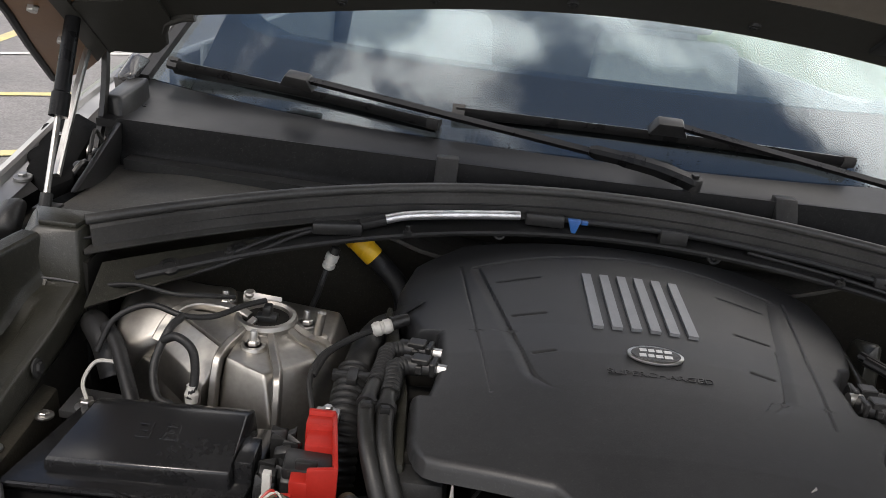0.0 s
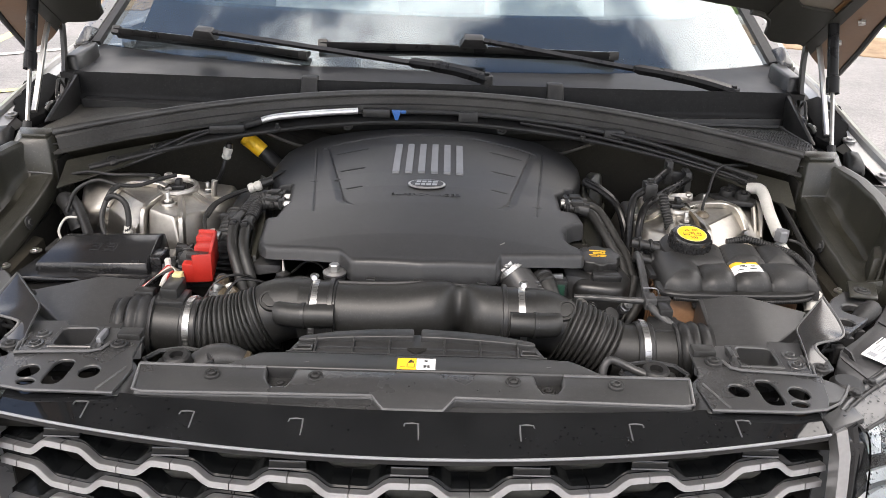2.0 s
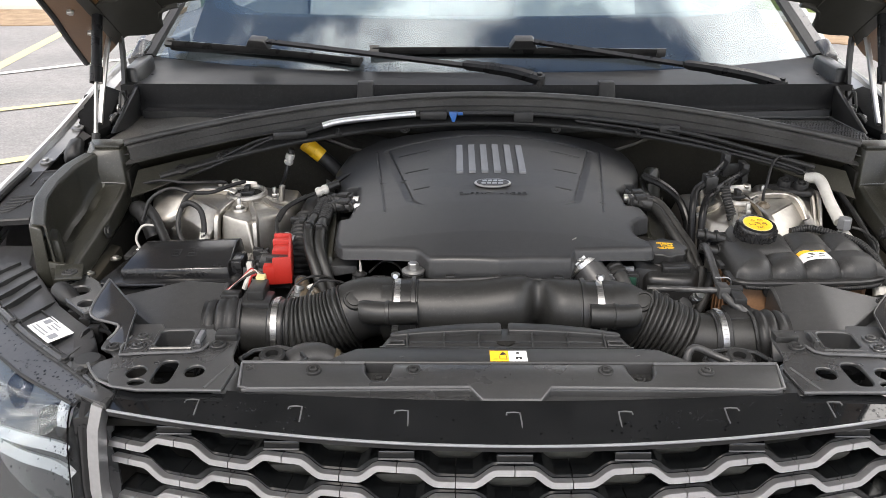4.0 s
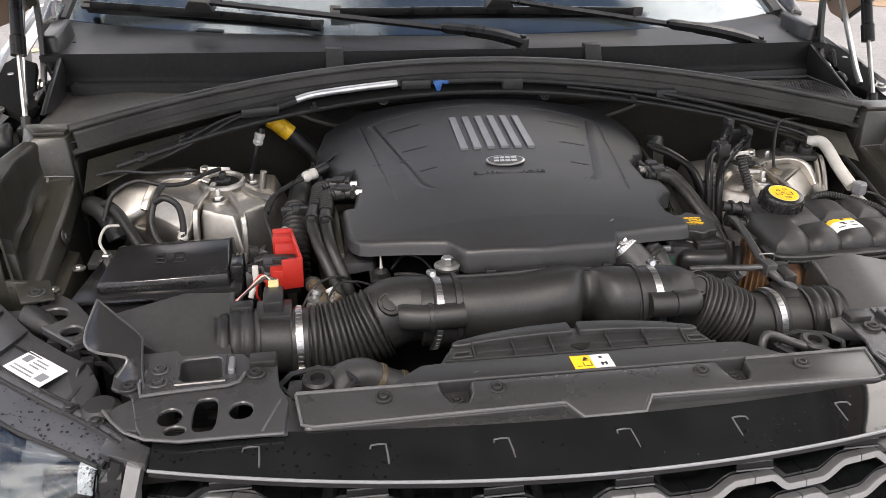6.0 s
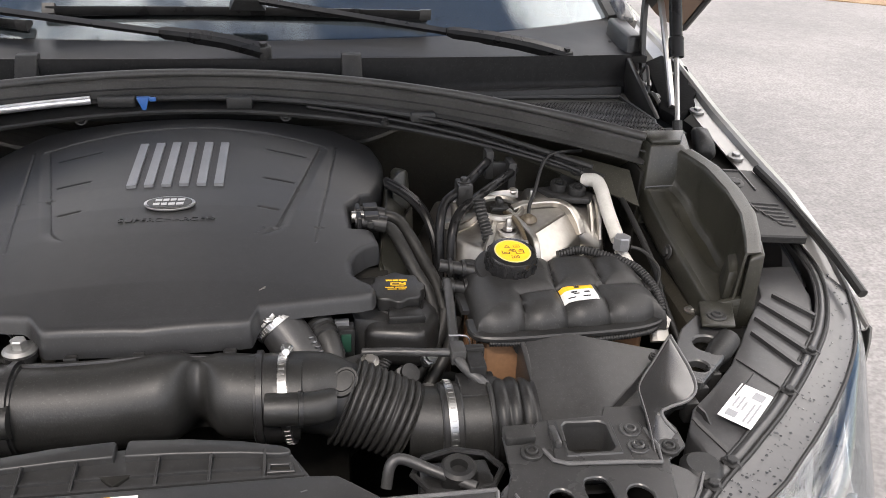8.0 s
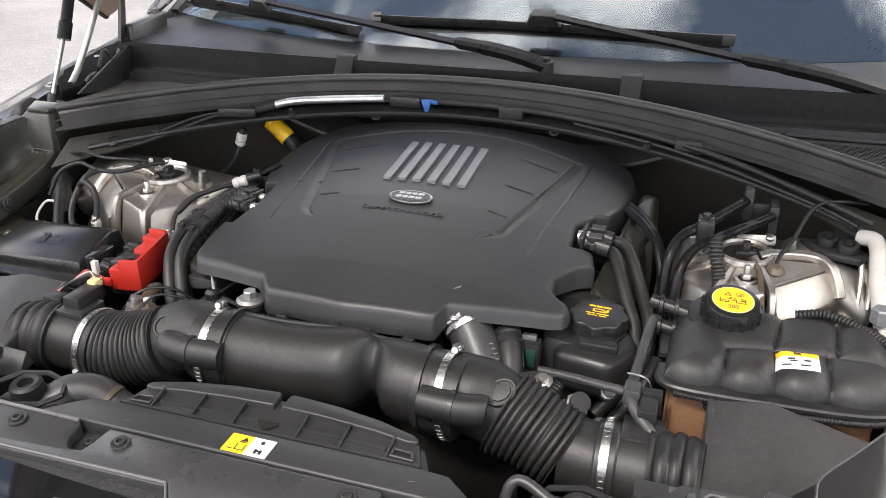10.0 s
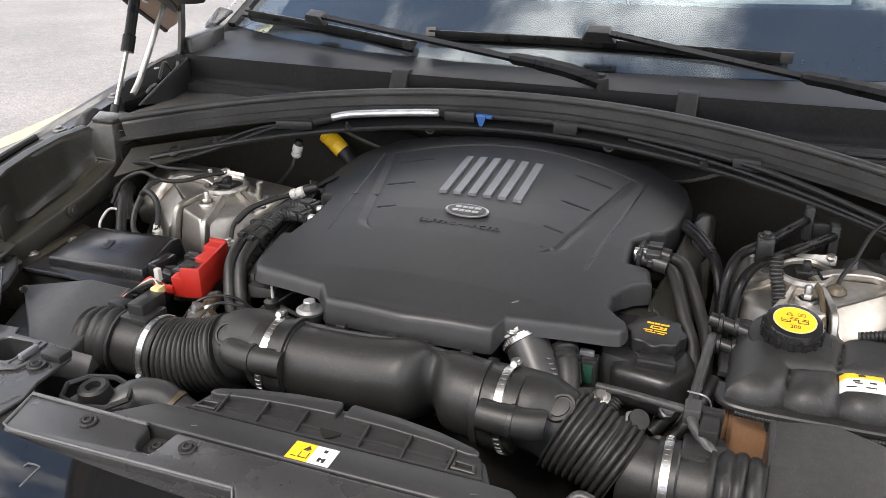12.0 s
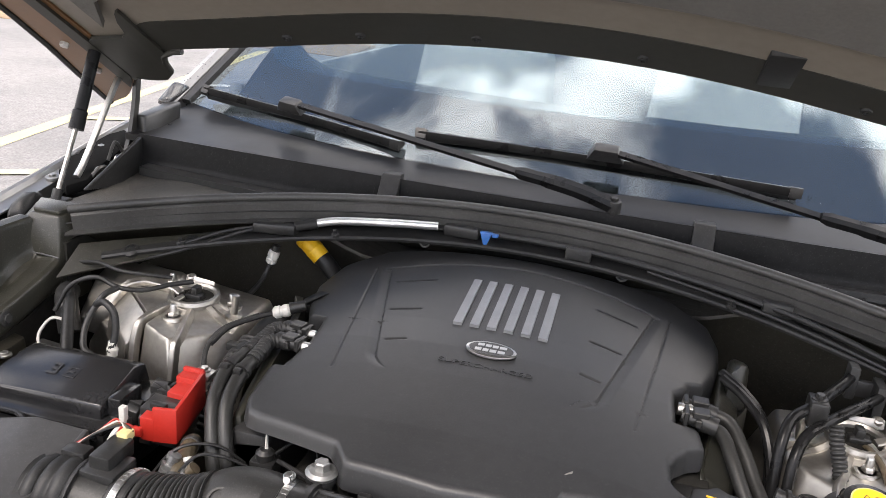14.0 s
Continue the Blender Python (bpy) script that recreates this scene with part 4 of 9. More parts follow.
# ---------- wipers ----------
def blade(sx_name, a, b, adapter, elbow, pivot, label):
    a, b, adapter, elbow, pivot = (Vector(p) for p in (a, b, adapter, elbow, pivot))
    w = thing("wiper", tuple(pivot), label, "wiper", "windscreen wipers")
    up = Vector((0, -0.46, 0.88))
    part("blade_rubber", sweep([p - up * 0.012 for p in spline([a, a.lerp(b, 0.5), b], 12)], 1.0, shape=[(-0.002, -0.010), (-0.004, 0.006), (0.004, 0.006), (0.002, -0.010)], up=up), M_RUBBER, w)
    sp = [(-0.008, -0.006), (-0.009, 0.000), (-0.004, 0.004), (0.003, 0.008), (0.007, 0.002), (0.008, -0.006)]
    part("blade_spoiler", sweep(spline([a, a.lerp(b, 0.5) + up * 0.003, b], 12), 1.0, shape=sp, up=up), M_WIPER, w, "wet black aerodynamic blade")
    d = (b - a).normalized()
    for e, s in ((a, -1), (b, 1)):
        part("end_cap", sweep([e - d * 0.014 * s, e + d * 0.006 * s], 1.0, shape=[(q[0] * 1.25, q[1] * 1.25) for q in sp], up=up), M_MATT, w)
    part("adapter", hull([adapter + d * s * 0.032 * k + up * h + up.cross(d) * t for s in (-1, 1) for k, h in ((1, -0.010), (0.62, 0.014)) for t in (-0.011, 0.011)], 0.003), M_PLASTIC, w)
    mid = elbow.lerp(adapter, 0.5) + up * 0.004
    part("arm_rod", sweep(spline([elbow, mid, adapter + up * 0.008], 10), 1.0, shape=[(-0.006, -0.003), (-0.006, 0.003), (0.006, 0.003), (0.006, -0.003)], up=up), M_WIPER, w)
    fore = (elbow - pivot).normalized()
    part("arm_head", sweep(spline([pivot, pivot.lerp(elbow, 0.4) + up * 0.006, pivot.lerp(elbow, 0.8) + up * 0.005, elbow + fore * 0.03], 6), [0.0125] * 7 + [0.0120] * 6 + [0.0105] * 5 + [0.007],
                          shape=[(-1.0, -0.6), (-0.95, 0.35), (-0.45, 0.8), (0.45, 0.8), (0.95, 0.35), (1.0, -0.6)], up=up), M_WIPER, w, "wet black arm")
    part("pivot_cap", merge(lathe([(0.0125, -0.02), (0.0125, 0.004), (0.0110, 0.008), (0.007, 0.009), (0, 0.009)], tuple(pivot), (0, -0.2, 1), 24), nut(pivot + Vector((0, -0.002, 0.008)), (0, -0.2, 1), 0.0065, 0.006, False)), M_RUBBER, w)
    return w


blade("r", (-0.251, 0.977, 1.213), (0.402, 0.982, 1.208), (0.085, 0.942, 1.232), (0.45, 0.872, 1.193), (0.645, 0.893, 1.152), "long black windscreen wiper lying on wet glass")
blade("l", (-0.754, 1.108, 1.211), (-0.280, 0.948, 1.194), (-0.512, 0.998, 1.224), (-0.02, 0.850, 1.196), (0.113, 0.846, 1.172), "shorter black windscreen wiper lying on wet glass")

# ---------- front end: slam panel cover, carriers, black panel, grille ----------
slam = thing("radiator_top_cover", (0, 0, 0.93), "long grey-black plastic cover over the radiator crossmember", "plastic cover")
out = [(-0.332, -0.036), (-0.048, -0.032), (-0.034, -0.055), (0.034, -0.055), (0.048, -0.032), (0.332, -0.034), (0.342, 0.018), (0.182, 0.017), (0.180, -0.006), (0.172, -0.017), (0.156, -0.017), (0.150, -0.006), (0.148, 0.017),
       (-0.148, 0.017), (-0.150, -0.006), (-0.156, -0.017), (-0.172, -0.017), (-0.180, -0.006), (-0.182, 0.017), (-0.342, 0.018)]


def slam_top(x, y):
    return 0.966 + 0.20 * min(0, y)


part("cover_plate", prism(out, 0.935, 0.966, 0.0045, 3, top=slam_top), M_GREY, slam, "grey-black grained plate")
edge = [(-0.340, 0.016), (-0.334, -0.030), (-0.322, -0.034), (-0.050, -0.030), (-0.035, -0.052), (0.035, -0.052), (0.050, -0.030), (0.322, -0.033), (0.334, -0.030), (0.340, 0.016)]
# beads coloured paler than the plate as painted edge highlights
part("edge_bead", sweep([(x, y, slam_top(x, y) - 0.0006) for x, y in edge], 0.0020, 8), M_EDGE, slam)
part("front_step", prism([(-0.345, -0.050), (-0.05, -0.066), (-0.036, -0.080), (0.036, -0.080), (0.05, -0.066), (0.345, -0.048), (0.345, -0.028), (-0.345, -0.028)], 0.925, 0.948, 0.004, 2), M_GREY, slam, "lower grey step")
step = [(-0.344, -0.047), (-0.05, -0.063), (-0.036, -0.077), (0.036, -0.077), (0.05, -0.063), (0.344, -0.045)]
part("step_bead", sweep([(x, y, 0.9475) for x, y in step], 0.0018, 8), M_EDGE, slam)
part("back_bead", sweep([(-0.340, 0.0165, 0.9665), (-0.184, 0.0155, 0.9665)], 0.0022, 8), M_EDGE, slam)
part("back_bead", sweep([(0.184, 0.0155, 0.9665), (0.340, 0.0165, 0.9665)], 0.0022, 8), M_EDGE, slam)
for x in (-0.165, 0.165):
    part("recess_floor", box(x - 0.018, x + 0.018, -0.020, 0.02, 0.935, 0.950, 0.002), M_MATT, slam)
    part("recess_clip", trimclip((x, 0.004, 0.951), (0, 0, 1), 0.009), M_MATT, slam)
for x in (-0.246, -0.1205, 0.1205, 0.246):
    part("screw", trimclip((x, -0.002, 0.967), (0, -0.1, 1), 0.0098), M_MATT, slam)
for x in (-0.09, 0.09):
    part("moulded_mark", sweep([(x - 0.013, -0.018, 0.9625), (x - 0.013, -0.010, 0.9640), (x + 0.013, -0.010, 0.9640), (x + 0.013, -0.018, 0.9625)], 0.0012, 6), M_GREY, slam)

hump = thing("fan_shroud_top", (0, 0.06, 0.93), "raised black plastic top of the fan shroud with slots", "plastic cover")
part("shroud_ledge", prism([(-0.238, 0.0185), (0.238, 0.0185), (0.212, 0.042), (0.198, 0.0535), (0.171, 0.0555), (-0.171, 0.0555), (-0.198, 0.0535), (-0.212, 0.042)], 0.920, 0.9665, 0.003, 3), M_SHROUD, hump, "smooth black ledge")
part("shroud_body", prism([(-0.170, 0.057), (0.170, 0.057), (0.165, 0.070), (0.157, 0.090), (0.110, 0.102), (0.0, 0.110), (-0.110, 0.102), (-0.157, 0.090), (-0.165, 0.070)], 0.90, 0.9620, 0.003, 2, top=lambda x, y: 0.9620 + 0.10 * (y - 0.057)), M_SHROUD, hump, "recessed black slot band")
part("shroud_skirt", prism([(-0.180, 0.055), (0.180, 0.055), (0.172, 0.072), (0.16, 0.096), (0.06, 0.116), (-0.06, 0.116), (-0.16, 0.096), (-0.172, 0.072)], 0.86, 0.955, 0.004, 2), M_SHROUD, hump)
part("band_ridge", sweep([(x, 0.0590, 0.9640) for x in (-0.168, 0.0, 0.168)], 1.0, shape=[(-0.0022, -0.002), (-0.0016, 0.0016), (0.0016, 0.0016), (0.0022, -0.002)], up=(0, 0, 1)), M_SHROUD, hump)
part("upper_ridge", sweep([(x, 0.0740 - 0.12 * x * x, 0.9648) for x in (-0.128, -0.064, 0.0, 0.064, 0.128)], 1.0, shape=[(-0.0020, -0.002), (-0.0014, 0.0014), (0.0014, 0.0014), (0.0020, -0.002)], up=(0, 0, 1)), M_SHROUD, hump)
for sx in (-1, 1):
    lip = [(0.0045, 0.0925), (0.050, 0.0915), (0.110, 0.0880), (0.146, 0.0835), (0.156, 0.0855), (0.155, 0.0915), (0.148, 0.0955), (0.110, 0.1050), (0.060, 0.1118), (0.0085, 0.1150), (0.0050, 0.1130)]
    part("raised_lip", prism([(sx * x, y) for x, y in lip], 0.955, 0.9725, 0.0035, 3, top=lambda x, y: 0.9735 - 0.16 * x * x), M_SHROUD, hump, "raised rounded lip", flat=60)
    for x in (0.036, 0.083, 0.132):
        part("slot_divider", hull([(sx * x + dx, y, z) for dx in (-0.0012, 0.0012) for y, z in ((0.0590, 0.962), (0.0900, 0.964), (0.0590, 0.9660), (0.0900, 0.9720))], 0.0004, 1), M_SHROUD, hump)
    frame_out = [(0.1345, 0.0625), (0.1600, 0.0615), (0.1575, 0.0745), (0.1345, 0.0760)]
    frame_in = [(0.1375, 0.0655), (0.1560, 0.0645), (0.1545, 0.0715), (0.1375, 0.0728)]
    part("end_slot", prism([(sx * x, y) for x, y in frame_out], 0.958, 0.9672, 0.0006, 1, holes=[[(sx * x, y) for x, y in frame_in]]), M_SHROUD, hump)
    part("slot_floor", prism([(sx * x, y) for x, y in frame_in], 0.958, 0.9640, 0.0, 1), M_DARK, hump)
part("centre_arrow", prism([(-0.0145, 0.0745), (0.0145, 0.0745), (0.0, 0.0605)], 0.960, 0.9665, 0.0005, 1), M_DARK, hump)
for x, y in ((-0.012, 0.028), (0.165, 0.034), (-0.14, 0.03)):
    part("moulding_scuff", sweep([(x, y, 0.9666), (x + 0.006, y + 0.002, 0.9666)], 0.0005, 5), M_EDGE, hump)

label = thing("warning_label", (0, 0.03, 0.973), "yellow and white warning label stuck on the shroud", "label")
LT = Matrix.Translation((0.001, 0.0330, 0.9668)) @ Euler((radians(0.4), 0, 0)).to_matrix().to_4x4()


def lab(x0, x1, y0, y1, h0, h1, m):
    return box(x0, x1, y0, y1, h0, h1, 0.0, 1, m)


part("yellow_half", lab(-0.024, 0.000, -0.013, 0.013, 0, 0.0006, LT), M_YLABEL, label, "yellow printed half")
part("white_half", lab(0.0002, 0.024, -0.013, 0.013, 0, 0.0006, LT), M_LABEL, label, "white printed half")
bm = bmesh.new()
for x0, x1, y0, y1 in ((-0.011, -0.003, 0.002, 0.003), (-0.020, -0.014, -0.009, -0.008), (-0.012, -0.002, -0.009, -0.008), (-0.012, -0.011, -0.009, 0.0), (-0.003, -0.002, -0.009, 0.0), (0.010, 0.014, 0.005, 0.009), (0.009, 0.012, -0.009, -0.003), (0.014, 0.017, -0.009, -0.003), (0.010, 0.016, -0.006, -0.004)):
    merge(bm, lab(x0, x1, y0, y1, 0.0006, 0.0009, LT))
merge(bm, prism([(-0.011, 0.003), (-0.0030, 0.0045), (-0.007, 0.010)], 0.0006, 0.0009, 0, 1, LT))
part("print", bm, M_INK, label, "black pictograms")


def disc_loop(cx, cy, r, n=20, ry=None):
    return [(cx + r * math.cos(2 * math.pi * k / n), cy + (ry or r) * math.sin(2 * math.pi * k / n)) for k in range(n)]


for sx in (-1, 1):
    c = thing("front_carrier", (sx * 0.45, 0.03, 0.93), "grey front carrier plate with round holes and bolts", "carrier plate", "front carriers")

    def sm(pts):
        return [(sx * x, y) for x, y in pts]
    outl = sm([(0.347, 0.010), (0.352, -0.044), (0.40, -0.043), (0.456, -0.043), (0.492, -0.034), (0.502, -0.014), (0.507, 0.008), (0.516, 0.042), (0.540, 0.060), (0.542, 0.088), (0.530, 0.125), (0.478, 0.128), (0.47, 0.112), (0.402, 0.112), (0.392, 0.098), (0.362, 0.096), (0.358, 0.04)])
    slot = []
    for k in range(24):
        a = 2 * math.pi * k / 24
        ca, sa = math.copysign(abs(math.cos(a)) ** 0.55, math.cos(a)), math.copysign(abs(math.sin(a)) ** 0.55, math.sin(a))
        slot.append((sx * (0.434 + 0.0125 * ca), -0.002 + 0.028 * sa))
    square = sm([(0.426, 0.058), (0.462, 0.057), (0.468, 0.062), (0.470, 0.096), (0.464, 0.101), (0.429, 0.103), (0.424, 0.098), (0.421, 0.063)])
    holes = [disc_loop(sx * 0.397, 0.000, 0.0125, ry=0.0145), disc_loop(sx * 0.470, -0.002, 0.0125, ry=0.0145), disc_loop(sx * 0.462, -0.026, 0.011, ry=0.0075, n=12), slot, square]
    part("carrier_plate", prism(outl, 0.958, 0.963, 0.0012, 1, holes=holes), M_GREY, c, "grey painted plate")
    part("carrier_web", hull([(sx * x, y, z - dz) for x, y, z in ((0.356, 0.032, 0.9605), (0.372, -0.040, 0.9605), (0.322, -0.040, 0.9490), (0.338, 0.022, 0.9490)) for dz in (0, 0.004)], 0.001, 1), M_GREY, c)
    part("socket_wall", prism([(x, y) for x, y in sm([(0.416, 0.053), (0.473, 0.051), (0.476, 0.104), (0.418, 0.108)])], 0.915, 0.9665, 0.0015, 1, holes=[square]), M_GREY, c, "grey square socket")
    part("socket_floor", box(min(sx * 0.416, sx * 0.476), max(sx * 0.416, sx * 0.476), 0.05, 0.108, 0.922, 0.930, 0.001), M_DARK, c)
    # rib and border in the paler grey, a highlight put into the colour
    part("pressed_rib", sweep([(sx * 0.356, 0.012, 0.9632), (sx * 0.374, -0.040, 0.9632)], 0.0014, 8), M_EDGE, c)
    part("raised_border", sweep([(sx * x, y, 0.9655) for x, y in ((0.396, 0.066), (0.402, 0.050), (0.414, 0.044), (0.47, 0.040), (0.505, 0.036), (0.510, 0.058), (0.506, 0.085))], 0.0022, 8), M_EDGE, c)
    for x, y, m in ((0.384, 0.064, M_MATT), (0.491, 0.085, M_GREY), (0.490, 0.060, M_GREY), (0.520, 0.056, M_MATT)):
        part("carrier_bolt", trimclip((sx * x, y, 0.966), (0, 0, 1), 0.0112), m, c, "dark dished bolt" if m == M_MATT else "grey dished bolt")
    part("latch_tab", hull([(sx * x, y, z) for x in (0.408, 0.415) for y in (0.066, 0.094) for z in (0.962, 0.972)], 0.002), M_SLAT if sx < 0 else M_GREY, c, "pale locating tab")
    part("bracket_pad", prism(sm([(0.404, 0.050), (0.414, 0.045), (0.47, 0.041), (0.504, 0.037), (0.508, 0.058), (0.505, 0.098), (0.475, 0.112), (0.412, 0.110)]), 0.9632, 0.9652, 0.0008, 1, holes=[square]), M_GREY, c, "raised grey bracket")
    part("corner_box", hull([(sx * x, y, z) for x in (0.362, 0.392) for y in (0.078, 0.098) for z in (0.962, 0.972)], 0.0015), M_MATT, c)
    # lip paler than its plate, a painted highlight
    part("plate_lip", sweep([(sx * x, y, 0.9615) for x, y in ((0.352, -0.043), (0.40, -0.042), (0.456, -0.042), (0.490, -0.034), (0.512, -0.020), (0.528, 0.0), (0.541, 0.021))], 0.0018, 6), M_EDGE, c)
    part("corner_web", hull([(sx * x, y, z - dz) for x, y, z in ((0.514, 0.043, 0.9590), (0.542, 0.024, 0.9570), (0.520, -0.008, 0.9570), (0.500, -0.016, 0.9590), (0.506, 0.008, 0.9555)) for dz in (0, 0.006)], 0.001, 1), M_DUCT, c, "dark folded corner web")
    part("end_tab", prism(sm([(0.484, -0.040), (0.492, -0.033), (0.512, -0.019), (0.530, -0.008), (0.534, -0.040), (0.512, -0.052), (0.486, -0.064)]), 0.945, 0.9555, 0.0015, 2), M_GREY, c, "wet grey end tab")
    part("front_bolt_nest", merge(nut((sx * 0.42, -0.014, 0.925), (0, 0, 1), 0.007, 0.012), nut((sx * 0.425, 0.008, 0.922), (0, 0, 1), 0.006, 0.01)), M_STEEL, c)
    part("underplate", box(min(sx * 0.36, sx * 0.53), max(sx * 0.36, sx * 0.53), -0.03, 0.045, 0.90, 0.912, 0.002), M_DARK, c)

    # pale upright flap beside the duct and the outer perforated bracket
    f = thing("air_guide_flap", (sx * 0.55, 0.14, 0.94), "grey plastic air guide flap standing beside the duct", "air guide", "air guides")

    rows = [((0.503, 0.047, 0.9635), (0.521, 0.062, 0.9640), (0.538, 0.078, 0.9635)), ((0.510, 0.085, 0.971), (0.520, 0.087, 0.972), (0.530, 0.090, 0.970)),
            ((0.514, 0.115, 0.976), (0.522, 0.106, 0.9775), (0.530, 0.098, 0.977)), ((0.517, 0.134, 0.979), (0.539, 0.121, 0.9815), (0.560, 0.107, 0.980)),
            ((0.527, 0.148, 0.983), (0.553, 0.138, 0.9835), (0.578, 0.127, 0.979)), ((0.545, 0.167, 0.988), (0.564, 0.160, 0.9875), (0.583, 0.152, 0.983)),
            ((0.563, 0.187, 0.993), (0.572, 0.184, 0.993), (0.581, 0.180, 0.990)), ((0.576, 0.201, 0.997), (0.577, 0.202, 0.997), (0.578, 0.203, 0.997))]
    curves = [spline([(sx * r[k][0], r[k][1], r[k][2]) for r in rows], 5) for k in range(3)]

    def flap(u, v, curves=curves):
        k = round(u * (len(curves[0]) - 1))
        a, b, c = (q[k] for q in curves)
        return tuple(a * (1 - v) * (1 - v) + (b * 2 - (a + c) * 0.5) * 2 * v * (1 - v) + c * v * v)
    part("flap_skin", plate_from(flap, 30, 8, 0.0028), M_FLAP, f, "smooth grey flap", flat=50)
    # pale rim imitates the highlight on the flap's outer edge
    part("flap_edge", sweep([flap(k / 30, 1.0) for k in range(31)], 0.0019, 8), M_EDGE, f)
    part("flap_edge", sweep([flap(k / 30, 0.0) for k in range(31)], 0.0013, 8), M_GREY, f)
    part("bracket_ring", prism(sm([(0.582, 0.165), (0.600, 0.152), (0.640, 0.190), (0.668, 0.222), (0.682, 0.262), (0.655, 0.292), (0.622, 0.262), (0.596, 0.220)]), 0.955, 0.967, 0.002, 1, holes=[disc_loop(sx * 0.641, 0.226, 0.018, 18), disc_loop(sx * 0.609, 0.184, 0.012, 14)]), M_GREY, f, "grey bracket with round holes")

# gloss black panel above the grille
def nose_up(x):
    return -0.066 + 0.17 * x * x


def nose_low(x):
    return -0.133 + 0.290 * x * x


nose = thing("grille_top_panel", (0, -0.09, 0.92), "wet gloss black panel between grille and radiator cover", "trim panel")


def nose_pt(u, v):
    x = (2 * u - 1) * 0.484
    y = nose_up(x) + 0.012 + (nose_low(x) - nose_up(x) - 0.012) * v
    return (x, y, 0.9555 - 0.004 * v * v - 0.004 * v)


part("panel_skin", sheet(60, 10, nose_pt, 0.008), M_GLOSS, nose, "gloss black wet skin")
part("panel_edge", sweep([Vector(nose_pt(k / 60, 1)) + Vector((0, -0.001, 0.0005)) for k in range(61)], 0.0018, 8), M_SLAT, nose, "thin silver lower edge")
for x in (-0.385, -0.258, -0.1315, 0.0, 0.1315, 0.258, 0.385):
    s = 1 if x <= 0 else -1
    y = nose_up(x) - 0.012
    z = 0.9535
    w = 0.0085
    part("pressed_clip", sweep([(x - w * s, y - 0.004, z), (x - w * 0.9 * s, y + 0.001, z + 0.0004), (x, y + 0.002, z + 0.0006), (x + w * 0.9 * s, y + 0.001, z + 0.0004), (x + w * s, y - 0.016, z - 0.001), (x + w * s, y - 0.026, z - 0.003)], 0.0010, 6), M_EDGE, nose, "pressed clip outline")

# rain drops on the wet panel
rnd = random.Random(5)
spots = []
for k in range(900):
    u, v = rnd.random(), rnd.random() ** 0.8
    if (0.26 < u < 0.60 and rnd.random() < 0.8) or noise.noise(Vector((u * 16, v * 4, 1))) < -0.15:
        continue
    spots.append((nose_pt(u, v * 0.96 + 0.02), (0, -0.2 * v, 1), 0.0006 + 0.0014 * rnd.random() ** 2))
part("rain_spatter", beads(spots), M_WATER, nose, "scattered rain drops", kind="stuff", flat=80)


def grille_y(x):
    return -0.118 + 0.32 * x * x


grille = thing("front_grille", (0, -0.10, 0.72), "black grille with satin silver hexagonal lattice bars", "grille")
PER = 0.1360


def lattice_z(x, row):
    ph = (x / PER + 0.5 * (row % 2)) % 1.0
    t = abs(ph - 0.5) * 2
    return 0.8870 - 0.0410 * row + 0.0180 * smooth(0.30, 0.70, t)


for row in range(4):
    for k in range(16):
        x0, x1 = (k - 8) * PER / 2 + 0.0006, (k - 7) * PER / 2 - 0.0006
        x0, x1 = max(x0, -0.499), min(x1, 0.499)
        if x1 - x0 < 0.01:
            continue
        pts = []
        for i in range(13):
            x = x0 + (x1 - x0) * i / 12
            pts.append((x, grille_y(x) - 0.004, lattice_z(x, row)))
        part("lattice_bar", sweep(pts, 1.0, shape=[(-0.008, -0.0048), (-0.008, 0.0018), (0.000, 0.0030), (0.0020, 0.0026), (0.0036, -0.0048)], up=(0, 0, 1)), M_CHROME, grille, "satin silver bar" if k == 0 else "")
        part("bar_backing", sweep([(p[0], p[1] + 0.017, p[2] - 0.001) for p in pts], 1.0, shape=[(-0.022, -0.008), (-0.022, 0.007), (0.008, 0.007), (0.008, -0.008)], up=(0, 0, 1)), M_GRILLE, grille)
for x in (-0.408, -0.272, -0.136, 0, 0.136, 0.272, 0.408):
    y = grille_y(x)
    part("upper_tab", hull([(x + dx, y + dy, z) for dx in (-0.021, 0.021) for dy, z in ((-0.002, 0.9155), (0.014, 0.9155), (0.000, 0.9245), (0.014, 0.9265))], 0.0015), M_GRILLE, grille)
    # paler rails draw the highlight along each tab
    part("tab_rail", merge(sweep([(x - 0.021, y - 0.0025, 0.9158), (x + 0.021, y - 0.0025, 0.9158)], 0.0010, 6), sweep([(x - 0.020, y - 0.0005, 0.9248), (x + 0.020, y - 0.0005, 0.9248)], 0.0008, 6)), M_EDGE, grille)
part("grille_core", plate_from(lambda u, v: ((2 * u - 1) * 0.50, grille_y((2 * u - 1) * 0.50) + 0.055, 0.935 - 0.26 * v), 24, 6, 0.004), M_DARK, grille, "plain dark backing behind the bars")
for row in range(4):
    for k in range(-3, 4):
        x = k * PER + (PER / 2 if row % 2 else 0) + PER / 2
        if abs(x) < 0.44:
            # upper two rows olive-grey, lower two rows dark
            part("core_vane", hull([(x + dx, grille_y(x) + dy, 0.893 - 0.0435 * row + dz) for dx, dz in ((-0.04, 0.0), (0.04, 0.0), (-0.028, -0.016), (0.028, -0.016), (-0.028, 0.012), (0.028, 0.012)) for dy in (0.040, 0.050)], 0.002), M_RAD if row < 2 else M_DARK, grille)
